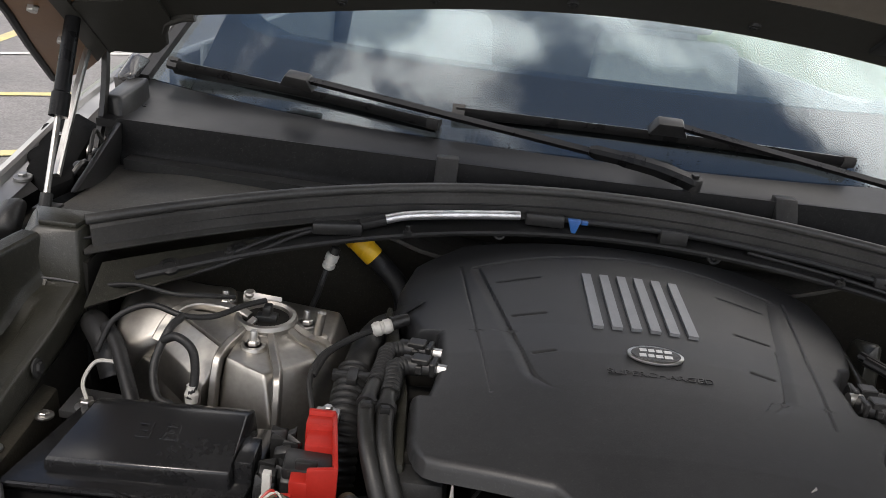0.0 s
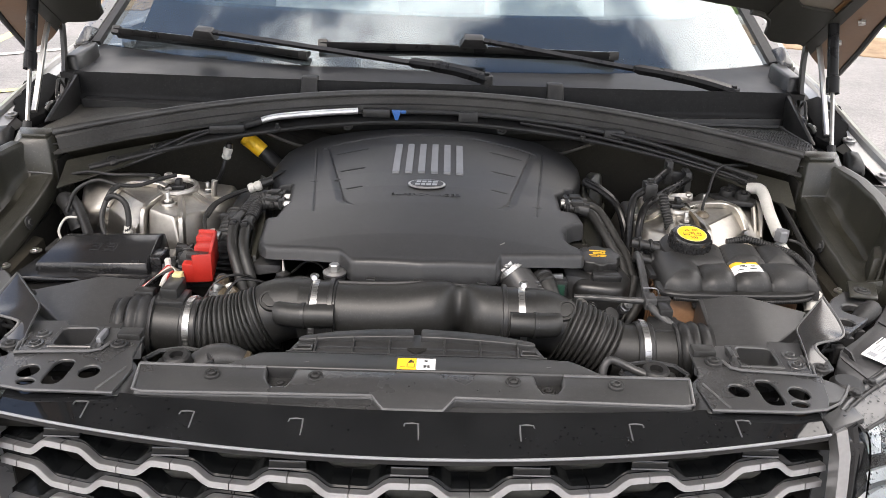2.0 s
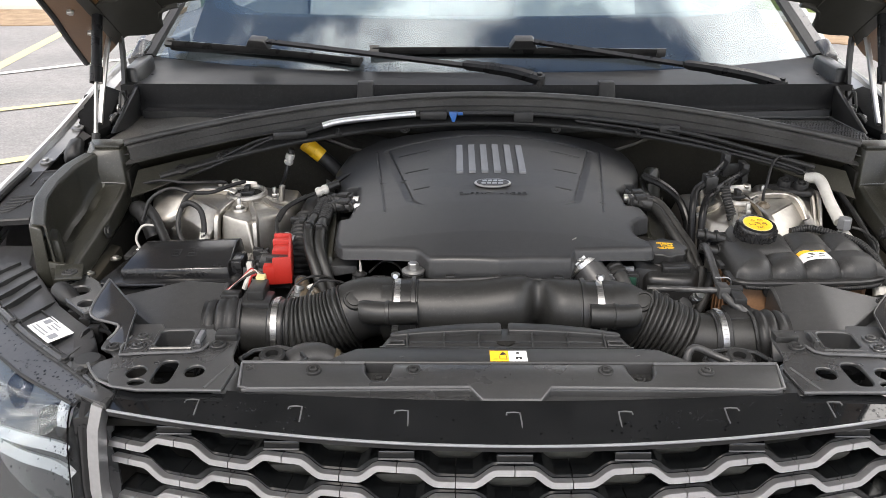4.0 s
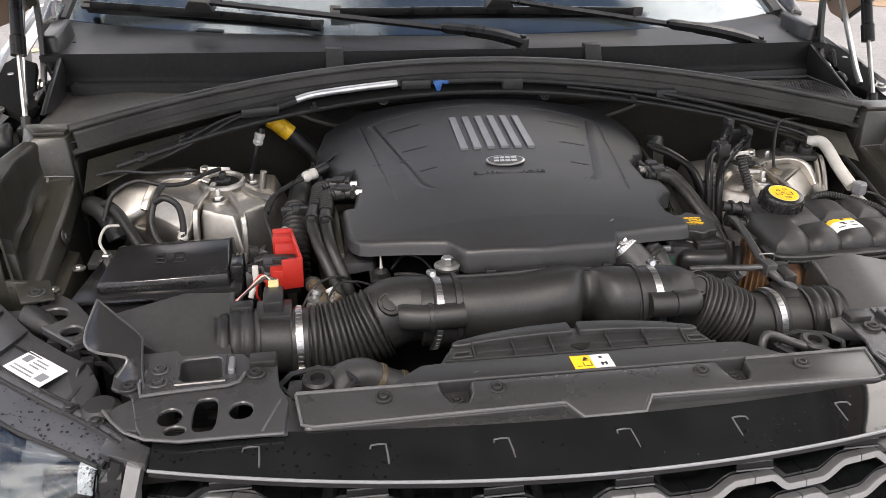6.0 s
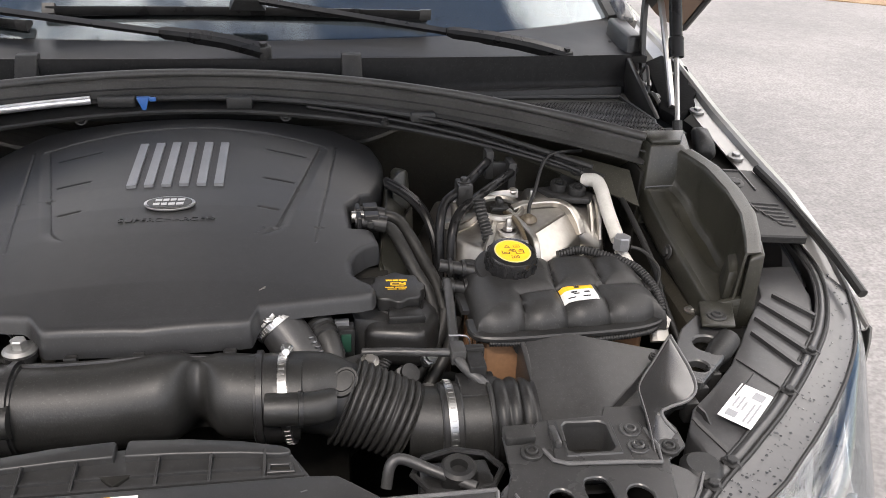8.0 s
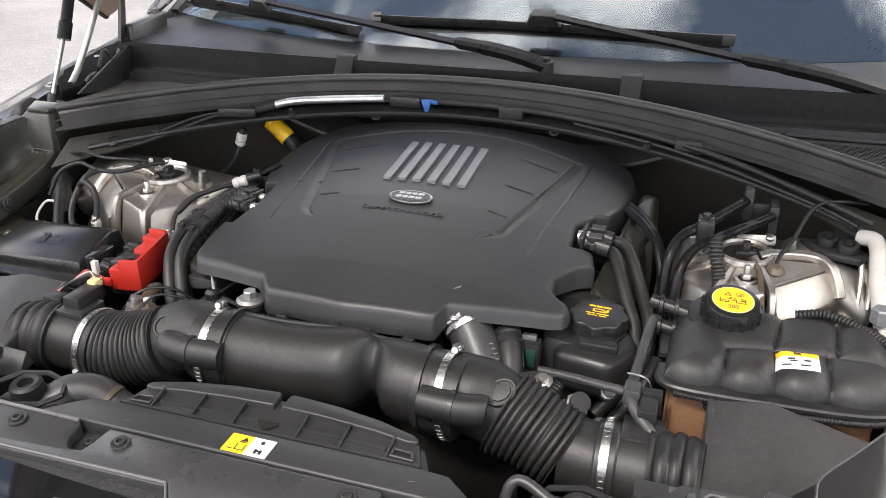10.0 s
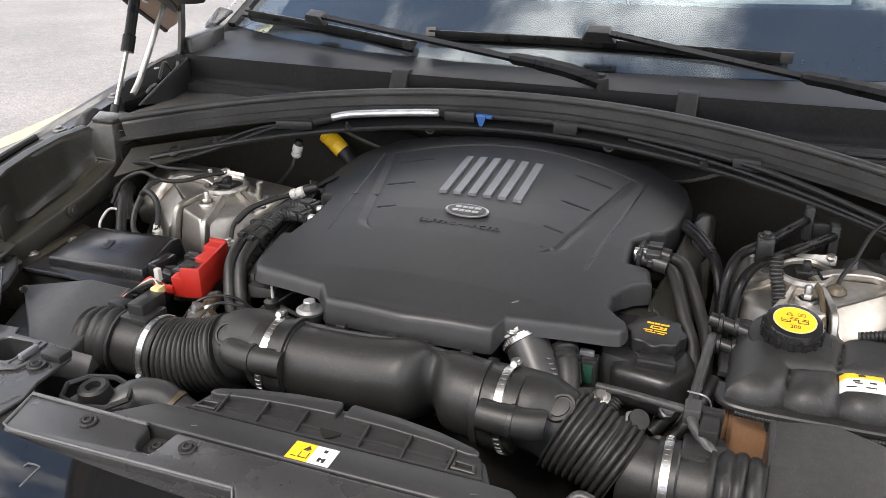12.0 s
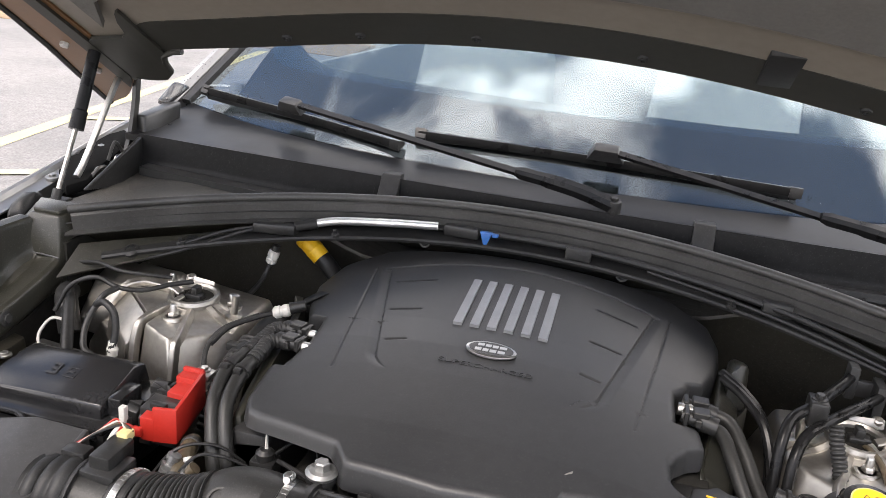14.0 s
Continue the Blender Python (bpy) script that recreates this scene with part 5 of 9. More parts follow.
for sx in (-1, 1):
    fp = [(sx * 0.496, -0.056, 0.951), (sx * 0.5055, -0.059, 0.918), (sx * 0.5095, -0.062, 0.88), (sx * 0.512, -0.066, 0.835), (sx * 0.508, -0.070, 0.76), (sx * 0.500, -0.075, 0.70)]
    part("side_frame", sweep(fp, 1.0, shape=[(-0.008, -0.012), (-0.008, 0.007), (0.006, 0.009), (0.009, -0.010)] if sx > 0 else [(-0.009, -0.010), (-0.006, 0.009), (0.008, 0.007), (0.008, -0.012)], up=(0, -1, 0.1)), M_CHROME, grille, "satin silver side frame")
    # solid black rod stands in for the shadow beside the frame
    part("frame_shadow_gap", sweep([(p[0] + sx * 0.017, p[1] + 0.010, p[2]) for p in fp], 0.010, 8), M_GLOSS, grille)
part("lower_bumper", hull([(sx * x, y, z) for sx in (-1, 1) for x, y in ((0.30, -0.10), (0.52, -0.03), (0.5, 0.10)) for z in (0.35, 0.70)], 0.03, 3), M_PAINT, car, "silver front bumper below the grille")

# ---------- headlamps and the strips round them ----------
LAMP = [(0.534, -0.050), (0.550, -0.038), (0.588, -0.011), (0.626, 0.015), (0.660, 0.044), (0.695, 0.074), (0.732, 0.109), (0.766, 0.143), (0.802, 0.183), (0.838, 0.230), (0.870, 0.288), (0.892, 0.35), (0.905, 0.43)]
for sx in (-1, 1):
    hl = thing("headlamp", (sx * 0.74, 0.12, 0.85), "clear headlamp with bright white light guide, wet with rain", "headlamp", "headlamps")
    line = spline([(sx * x, y, 0.944 + 0.050 * max(0, y) + 0.06 * max(0, y - 0.2)) for x, y in LAMP], 4)

    def lens(u, v, line=line, sx=sx):
        k = u * (len(line) - 1)
        i = min(int(k), len(line) - 2)
        p = line[i].lerp(line[i + 1], k - i)
        o = Vector((sx * 0.55, -0.83, 0)).lerp(Vector((sx * 0.9, -0.4, 0)), u)
        o *= 0.26 + 0.74 * smooth(0.0, 0.22, u)
        return p + o * 0.098 * (1 - 0.62 * smooth(0.35, 0.8, u)) * math.sin(v * 1.45) + Vector((0, 0, -0.175 * (1 - math.cos(v * 1.5)) - 0.01 * v))
    part("lens", plate_from(lens, 26, 10, 0.003), M_LENS, hl, "clear polycarbonate lens", flat=60)
    part("housing_back", plate_from(lambda u, v: lens(u, v) - Vector((sx * 0.030, -0.055, 0.010)) + Vector((0, 0.02 * v, 0)), 20, 8, 0.004), M_LAMPIN, hl, "grey lamp interior")
    bar = [(-0.010, -0.005), (-0.010, 0.005), (0.010, 0.005), (0.010, -0.005)]
    for way, wide in (([(0.21, 0.47), (0.14, 0.48), (0.09, 0.50), (0.04, 0.54)], 0.7), ([(0.21, 0.47), (0.20, 0.53), (0.14, 0.58), (0.08, 0.63), (0.03, 0.70)], 0.7), ([(0.40, 0.50), (0.31, 0.51), (0.24, 0.55)], 0.8), ([(0.075, 0.05), (0.07, 0.2), (0.06, 0.36)], 0.8)):
        part("light_guide", sweep(spline([lens(u, v) - Vector((sx * 0.006, -0.010, 0.003)) for u, v in way], 6), wide, shape=bar, up=(sx * 0.4, -0.8, 0.5)), M_GUIDE, hl, "frosted white light guide bar")
    for x, y, z in ((0.585, -0.004, 0.880), (0.655, 0.060, 0.890)):
        part("projector", lathe([(0.030, -0.02), (0.030, 0.0), (0.027, 0.006), (0.024, 0.004), (0.018, 0.012), (0, 0.016)], (sx * x, y, z), (sx * 0.45, -0.85, 0.1), 24), M_SATIN, hl, "dark projector lens")
    # wet grey strip between headlamp and channel
    def strip(u, v, line=line, sx=sx):
        k = u * (len(line) - 1)
        i = min(int(k), len(line) - 2)
        p = line[i].lerp(line[i + 1], k - i)
        o = Vector((-sx * 0.62, 0.78, 0)).lerp(Vector((-sx * 0.95, 0.25, 0)), u)
        w = 0.028 + 0.014 * smooth(0.0, 0.25, u) - 0.010 * smooth(0.6, 0.95, u)
        return p + o * w * v + Vector((0, 0, 0.009 * math.sin(min(v, 1.2) * 1.5)))
    part("lamp_top_strip", plate_from(strip, 24, 6, 0.004), M_STRIP, hl, "glossy grey strip above the lens")
    rnd = random.Random(21 + sx)
    drops = []
    for k in range(260):
        u, v = rnd.random() ** 1.5, rnd.random()
        drops.append((Vector(strip(u, 0.05 + 0.85 * v)) + Vector((0, 0, 0.0018)), (0, -0.2, 1), 0.0006 + 0.0013 * rnd.random() ** 2))
        drops.append((lens(0.45 * u, 0.05 + 0.7 * v), (sx * 0.45, -0.7, 0.55), 0.0006 + 0.0012 * rnd.random() ** 2))
    part("rain_spatter", beads(drops), M_WATER, hl, "rain drops on the lamp", kind="stuff", flat=80)
    part("strip_seal", sweep([strip(k / 24, 1.0) + Vector((0, 0, 0.001)) for k in range(25)], 0.0026, 8), M_RUBBER, hl)
    part("lens_seal", sweep([strip(k / 24, 0.0) + Vector((0, 0, 0.0015)) for k in range(25)], 0.0022, 8), M_RUBBER, hl)
    part("body_frame", plate_from(lambda u, v: strip(u, 1.06 + 0.30 * v) + Vector((0, 0, 0.0035 * math.sin(math.pi * v))), 30, 6, 0.004), M_GREY, hl, "grey raised frame beside the seal", flat=60)
    part("frame_seal", sweep([strip(k / 24, 1.40) + Vector((0, 0, -0.001)) for k in range(25)], 0.0020, 8), M_RUBBER, hl)
    for u in (0.14, 0.22, 0.50, 0.66):
        a, b = strip(u, 0.93), strip(u, 1.42)
        part("frame_lug", merge(sweep([a + Vector((0, 0, 0.001)), a.lerp(b, 0.5) + Vector((0, 0, 0.006)), b + Vector((0, 0, 0.001))], 0.0026, 6), nut(a.lerp(b, 0.5) + Vector((0, 0, 0.002)), (0, 0, 1), 0.0055, 0.006)), M_RUBBER, hl)
    body = [(0.566, 0.042), (0.557, 0.028), (0.572, 0.028), (0.616, 0.062), (0.655, 0.096), (0.690, 0.132), (0.728, 0.170), (0.765, 0.212), (0.800, 0.262), (0.830, 0.320), (0.848, 0.40), (0.79, 0.40), (0.762, 0.328), (0.722, 0.280), (0.690, 0.238), (0.655, 0.193), (0.610, 0.150), (0.577, 0.123), (0.563, 0.099)]

    def deck(x, y):
        return 0.9535 + 0.05 * max(0, y - 0.05) - 0.010 * smooth(0.118, 0.108, y + 0.55 * (abs(x) - 0.577))
    part("lamp_body", prism([(sx * x, y) for x, y in body], 0.88, 0.95, 0.004, 2, top=deck), M_LAMPBODY, hl, "grey plastic lamp housing with ribs")
    for (xa, ya), (xb, yb), r in (((0.777, 0.325), (0.806, 0.272), 1.2), ((0.750, 0.308), (0.780, 0.236), 1.2), ((0.728, 0.276), (0.755, 0.204), 1.2), ((0.708, 0.246), (0.730, 0.176), 1.2), ((0.664, 0.198), (0.692, 0.138), 0.35), ((0.671, 0.172), (0.614, 0.120), 0.3), ((0.574, 0.112), (0.592, 0.052), 1.0), ((0.582, 0.122), (0.604, 0.062), 0.5)):
        part("body_rib", sweep([(sx * (xa + (xb - xa) * k / 6), ya + (yb - ya) * k / 6, deck(xa + (xb - xa) * k / 6, ya + (yb - ya) * k / 6) + 0.0008) for k in range(7)], 1.0, shape=[(-0.0035 * r, -0.004), (-0.0025 * r, 0.0035 * r), (0.0025 * r, 0.0035 * r), (0.0035 * r, -0.004)], up=(0, 0, 1)), M_PLASTIC, hl)
    for x, y, z in ((0.585, 0.142, 0.945), (0.604, 0.162, 0.950), (0.632, 0.188, 0.948), (0.662, 0.222, 0.95)):
        part("lamp_plug", merge(hull([(sx * (x + dx), y + dy, z + dz) for dx in (-0.008, 0.008) for dy in (-0.006, 0.008) for dz in (-0.02, 0.006)], 0.002), sweep([(sx * (x - 0.004), y, z), (sx * (x - 0.016), y + 0.006, z - 0.006), (sx * (x - 0.024), y + 0.008, z - 0.02)], 0.0035, 8)), M_RUBBER, hl)
    part("connector_plug", sweep([(sx * 0.672, 0.235, 0.965), (sx * 0.65, 0.215, 0.962), (sx * 0.635, 0.205, 0.955)], [0.014, 0.015, 0.011], 12), M_RUBBER, hl)
    LM = Matrix.Translation((sx * 0.635, 0.118, 0.9580)) @ Euler((radians(3), 0, radians(43 * sx))).to_matrix().to_4x4()
    part("type_label", box(-0.036, 0.036, -0.018, 0.018, 0, 0.0008, 0, 1, LM), M_LABEL, hl, "white printed type label")
    bm = bmesh.new()
    for x0, x1, y0, y1 in ((-0.030, -0.018, 0.002, 0.013), (-0.012, 0.010, 0.010, 0.012), (-0.012, 0.014, 0.005, 0.007), (-0.012, 0.006, 0.000, 0.002), (0.016, 0.030, -0.012, 0.000), (-0.030, 0.008, -0.008, -0.006), (-0.030, 0.012, -0.013, -0.011)):
        merge(bm, box(x0, x1, y0, y1, 0.0008, 0.0011, 0, 1, LM))
    part("label_print", bm, M_SLAT, hl)
    part("corner_plug", lathe([(0.022, 0), (0.022, 0.012), (0.016, 0.018), (0, 0.018)], (sx * 0.548, 0.036, 0.942), (0, 0, 1), 18), M_RUBBER, hl)
    def cheek(u, v, sx=sx):
        return (sx * (0.510 + 0.016 * v + u * (0.020 + 0.012 * smooth(0, 0.3, v))), -0.060 + 0.022 * smooth(0.12, 0.0, v) + 0.006 * u, 0.957 - 0.006 * u - 0.20 * v)
    part("cheek_panel", plate_from(cheek, 6, 24, 0.004), M_GLOSS, hl, "wet gloss black panel between lamp and grille", flat=50)
    rnd = random.Random(41 + sx)
    part("cheek_drops", beads([(cheek(rnd.random(), 0.15 + 0.8 * rnd.random()), (sx * 0.1, -1, 0.1), 0.0007 + 0.0016 * rnd.random() ** 2) for k in range(90)]), M_WATER, hl, "rain drops on the gloss panel", kind="stuff", flat=80)

# rubber bonnet stops
for sx in (-1, 1):
    st = thing("bonnet_stop", (sx * 0.316, 0.078, 0.92), "round black rubber bonnet stop on a ribbed base", "rubber stop", "bonnet stops")
    part("stop_pad", lathe([(0.018, 0), (0.0195, 0.006), (0.018, 0.018), (0.0145, 0.021), (0.009, 0.020), (0.008, 0.012), (0, 0.012)], (sx * 0.316, 0.078, 0.925), (0, -0.1, 1), 24), M_RUBBER, st)
    ringp = [(sx * 0.316 + 0.045 * math.cos(a), 0.080 + 0.032 * math.sin(a), 0.934) for a in [2 * math.pi * k / 8 for k in range(9)]]
    part("stop_frame", sweep(ringp, 0.0035, 6), M_PLASTIC, st)
    part("stop_base", hull([(sx * 0.316 + dx, 0.08 + dy, z) for dx, dy in ((-0.04, -0.02), (0.04, -0.02), (0.035, 0.03), (-0.035, 0.03)) for z in (0.86, 0.922)], 0.004), M_PLASTIC, st)

# ---------- engine and its cover ----------
COVER_ZC = [(0.22, 1.004), (0.27, 1.013), (0.33, 1.026), (0.43, 1.043), (0.49, 1.052), (0.55, 1.058), (0.67, 1.073), (0.76, 1.083)]
CORNER_Y = 0.3256


def side_table(rows):
    """Rows (y, half width) along the cover's side, turned into steps of its grid."""
    return [(0.25 + (y - CORNER_Y) * 0.505 / (0.755 - CORNER_Y), x) for y, x in rows]


SIDE_R = side_table([(0.3256, 0.250), (0.331, 0.2545), (0.340, 0.2560), (0.350, 0.252), (0.360, 0.241), (0.372, 0.2315), (0.397, 0.2295), (0.412, 0.236), (0.424, 0.248), (0.432, 0.266), (0.436, 0.269), (0.462, 0.263), (0.4645, 0.260), (0.467, 0.237), (0.470, 0.2345), (0.520, 0.232), (0.530, 0.233), (0.546, 0.247), (0.558, 0.252), (0.566, 0.270), (0.600, 0.284), (0.645, 0.293), (0.685, 0.294), (0.725, 0.281), (0.755, 0.228)])
SIDE_L = side_table([(0.3256, 0.248), (0.331, 0.256), (0.340, 0.2625), (0.352, 0.2665), (0.412, 0.2695), (0.4165, 0.268), (0.4185, 0.253), (0.440, 0.248), (0.485, 0.2405), (0.535, 0.2440), (0.543, 0.247), (0.5455, 0.270), (0.552, 0.274), (0.585, 0.287), (0.618, 0.295), (0.651, 0.301), (0.712, 0.285), (0.755, 0.228)])


def cover_front(x):
    a = abs(x)
    n0, n1 = (0.104, 0.130) if x < 0 else (0.110, 0.121)
    return lerp_table([(0, 0.250), (0.10, 0.260), (0.112, 0.263), (0.15, 0.273), (0.235, 0.298), (0.27, 0.315)], a) + 0.020 * smooth(n0, n1, a)


def cover_z(x, y):
    return lerp_table(COVER_ZC, y) - 0.45 * x * x - 2.2 * max(0, abs(x) - 0.25) ** 2


GROOVES = []
for q in (-1, 1):
    GROOVES += [((q * 0.222, 0.695), (q * 0.186, 0.420), 0.0013, 0.0018)]
    GROOVES += [((q * a, b), (q * c, d), 0.0014, 0.0020) for a, b, c, d in ((0.175, 0.648, 0.118, 0.662), (0.158, 0.566, 0.117, 0.574), (0.138, 0.486, 0.113, 0.492))]


def seg_dist(px, py, a, b):
    ax, ay = a
    dx, dy = b[0] - ax, b[1] - ay
    t = np.clip(((px - ax) * dx + (py - ay) * dy) / (dx * dx + dy * dy), 0, 1)
    return np.hypot(px - ax - t * dx, py - ay - t * dy)


NU, NV = 420, 360
uu, vv = np.meshgrid(np.linspace(0, 1, NU + 1), np.linspace(0, 1, NV + 1))
y0 = 0.25 + 0.505 * vv
xl = -np.interp(y0, *np.array(SIDE_L).T)
xr = np.interp(y0, *np.array(SIDE_R).T)
gx = xl + (xr - xl) * uu
fx = np.array([[cover_front(x) for x in row] for row in gx])
gy = fx + (y0 - 0.25) / 0.505 * (0.755 + 0.012 * (1 - (gx / 0.23) ** 2).clip(0, 1) - fx)
gz = np.interp(gy, *np.array(COVER_ZC).T) - 0.45 * gx ** 2 - 2.2 * np.maximum(0, np.abs(gx) - 0.25) ** 2
for a, b, wd, dp in GROOVES:
    d = seg_dist(gx, gy, a, b)
    gz -= dp * np.exp(-(d / wd) ** 2)
arch_y = 0.728 - 0.9 * gx ** 2
# sharp-edged channel beside the raised middle panel, fading out at its foot
line_x = 0.134 + (gy - 0.428) * 0.2433 - 0.020 * np.clip((0.455 - gy) / 0.035, 0, 1) ** 2
off = np.abs(gx) - line_x
ramp = np.where(off < 0, np.clip(1 + off / 0.0012, 0, 1), np.clip(1 - off / 0.0150, 0, 1) ** 1.3)
gz -= 0.0040 * ramp * np.clip((gy - 0.424) / 0.030, 0, 1) * np.clip((arch_y + 0.004 - gy) / 0.012, 0, 1)
gz -= 0.0018 * np.exp(-((gy - arch_y) / 0.0018) ** 2) * (np.abs(gx) < 0.205)
edge_d = np.minimum(np.minimum(gx - xl, xr - gx), np.minimum((gy - fx) * 1.0, 0.77 - gy)).clip(0, 1)
rr = 0.010
gz -= rr * (1 - np.sqrt(1 - (1 - np.clip(edge_d / rr, 0, 1)) ** 2)) * 0.8
bm = bmesh.new()
gv = [[bm.verts.new((gx[j, i], gy[j, i], gz[j, i])) for i in range(NU + 1)] for j in range(NV + 1)]
for j in range(NV):
    for i in range(NU):
        bm.faces.new((gv[j][i], gv[j][i + 1], gv[j + 1][i + 1], gv[j + 1][i]))
rim = [gv[0][i] for i in range(NU + 1)] + [gv[j][NU] for j in range(1, NV + 1)] + [gv[NV][i] for i in range(NU - 1, -1, -1)] + [gv[j][0] for j in range(NV - 1, 0, -1)]
low = [bm.verts.new((v.co.x * 1.004, v.co.y - 0.003 * (v.co.y < 0.34), v.co.z - 0.024 + 0.014 * smooth(0.110, 0.135, abs(v.co.x)) * smooth(0.42, 0.36, v.co.y))) for v in rim]
inn = [bm.verts.new((v.co.x * 0.985, 0.5 + (v.co.y - 0.5) * 0.985, v.co.z)) for v in low]
for k in range(len(rim)):
    q = (k + 1) % len(rim)
    bm.faces.new((rim[k], low[k], low[q], rim[q]))
    bm.faces.new((low[k], inn[k], inn[q], low[q]))
cover = thing("engine_cover", (0, 0.5, 0.98), "large dark grey plastic engine cover with six silver slats", "engine cover")
part("cover_shell", bm, M_COVER, cover, "dark grey grained shell", flat=50)
for k in range(6):
    xc = -0.0575 + 0.023 * k
    w = 0.0062

    def slat(u, v, xc=xc):
        x = xc + (2 * u - 1) * w * (0.94 + 0.06 * (1 - v)) + 0.0
        y = 0.543 + 0.126 * v
        return (x, y, cover_z(x, y) + 0.0042)
    part("slat", sheet(3, 10, slat, 0.006), M_SLAT, cover, "satin silver slat")
slope = math.atan2(cover_z(0, 0.52) - cover_z(0, 0.46), 0.06)
BM_ = Matrix.Translation((0, 0.490, cover_z(0, 0.490) + 0.001)) @ Euler((slope, 0, 0)).to_matrix().to_4x4()
bd = part("badge", prism([(0.0325 * math.cos(a), 0.0175 * math.sin(a)) for a in [2 * math.pi * k / 40 for k in range(40)]], 0, 0.0035, 0.001, 2, BM_), M_WHITEMETAL, cover, "oval silver badge")
part("badge_field", prism([(0.0285 * math.cos(a), 0.0138 * math.sin(a)) for a in [2 * math.pi * k / 40 for k in range(40)]], 0.0035, 0.0041, 0, 1, BM_), M_DUCT, bd)
bm = bmesh.new()
for x0, x1, ya, yb in ((-0.018, -0.010, 0.0022, 0.0085), (-0.008, -0.001, 0.0022, 0.0085), (0.001, 0.008, 0.0022, 0.0085), (0.010, 0.019, 0.0022, 0.0085), (-0.020, -0.012, -0.0085, -0.0018), (-0.010, -0.003, -0.0085, -0.0018), (-0.001, 0.007, -0.0085, -0.0018), (0.009, 0.018, -0.0085, -0.0018)):
    merge(bm, prism([(x0, ya), (x1, ya + 0.0006), (x1, yb), (x0, yb - 0.0006)], 0.0041, 0.0048, 0, 1, BM_))
part("badge_bars", bm, M_WHITEMETAL, bd)
slope2 = math.atan2(cover_z(0, 0.47) - cover_z(0, 0.44), 0.03)
part("lettering", lettering("SUPERCHARGED", 0.0115, (0, 0.456, cover_z(0, 0.456) + 0.0002), Euler((slope2, 0, 0)).to_matrix(), 0.0005, 0.118), M_LETTER, cover, "raised dark lettering")

block = thing("engine_block", (0, 0.5, 0.6), "dark engine with cylinder heads under its cover", "engine")
part("crankcase", hull([(x, y, z) for x, z in ((-0.22, 0.60), (0.22, 0.60), (-0.20, 0.93), (0.20, 0.93)) for y in (0.30, 0.72)], 0.02), M_DARK, block)
for sx in (-1, 1):
    part("cylinder_head", hull([(sx * x, y, z) for x, z in ((0.20, 0.72), (0.29, 0.80), (0.225, 0.965), (0.285, 0.955)) for y in (0.33, 0.70)], 0.012), M_MATT, block, "dusty black cylinder head cover")
    for k in range(6):
        part("coil_rib", hull([(sx * (0.225 + dx), 0.36 + 0.056 * k + dy, z) for dx in (0, 0.055) for dy in (0, 0.03) for z in (0.955, 0.975)], 0.004), M_DARK, block)
part("front_timing_cover", hull([(x, y, z) for x in (-0.22, 0.22) for y in (0.27, 0.31) for z in (0.6, 0.93)], 0.01), M_DARK, block)
part("supercharger", hull([(x, y, z) for x, z in ((-0.12, 0.93), (0.12, 0.93), (-0.10, 0.985), (0.10, 0.985)) for y in (0.30, 0.70)], 0.01), M_DARK, block)

# ---------- intake pipe across the front of the engine ----------
intake = thing("intake_pipe", (0, 0.19, 0.86), "black plastic intake pipe with ribbed bellows and steel clamps", "intake pipe")
tube = sweep(spline([(-0.175, 0.196, 0.940), (-0.10, 0.193, 0.942), (-0.02, 0.193, 0.943), (0.06, 0.196, 0.947), (0.165, 0.192, 0.942)], 12), 0.0455, 28)
for v in tube.verts:
    g = math.exp(-((v.co.x - 0.056) / 0.016) ** 2)
    v.co.z += 0.006 * math.exp(-((v.co.x - 0.02) / 0.05) ** 2) * (v.co.z > 0.95)
    if v.co.y < 0.2:
        v.co.y += g * 0.034 * min(1, (0.2 - v.co.y) / 0.03)
    v.co.z -= g * 0.006 * (v.co.z > 0.96)
part("centre_pipe", tube, M_PIPE, intake, "satin black moulded pipe", flat=70)
seam = [(-0.14, 0.212, 0.984), (-0.06, 0.210, 0.986), (0.02, 0.212, 0.990), (0.05, 0.212, 0.987), (0.12, 0.208, 0.986)]
part("pipe_seam", sweep(spline(seam, 8), 0.0028, 6), M_PLASTIC, intake)
for x in (-0.075, -0.005, 0.035, 0.09):
    part("seam_lug", hull([(x + dx, 0.213 + dy, z) for dx in (-0.007, 0.007) for dy in (0, 0.008) for z in (0.980, 0.991)], 0.002), M_PLASTIC, intake)


def clamp(at, axis, r, w=0.013, mat=None, parent=intake, worm=None):
    ax = Vector(axis).normalized()
    c = part("hose_clamp", lathe([(r - 0.001, -w / 2), (r + 0.0012, -w / 2), (r + 0.0015, 0), (r + 0.0012, w / 2), (r - 0.001, w / 2)], at, ax, 40), mat or M_WHITEMETAL, parent, "bright steel band clamp")
    if worm:
        q = Vector(at) + Vector(worm)
        part("clamp_screw", merge(sweep([q - ax.cross(Vector(worm)).normalized() * 0.010, q + ax.cross(Vector(worm)).normalized() * 0.010], 0.0040, 10), nut(q + Vector((0, 0, 0.002)), (0, -0.2, 1), 0.0042, 0.004)), M_WHITEMETAL, c)
    m = axis_matrix(at, ax)
    bm = bmesh.new()
    for k in range(44):
        merge(bm, box(-0.0005, 0.0005, -0.0009, 0.0009, -w * 0.30, w * 0.30, 0, 1, m @ Matrix.Rotation(2 * math.pi * k / 44, 4, "Z") @ Matrix.Translation((r + 0.0014, 0, 0))))
    part("band_slots", bm, M_DULL, c, "row of worm slots")
    return c


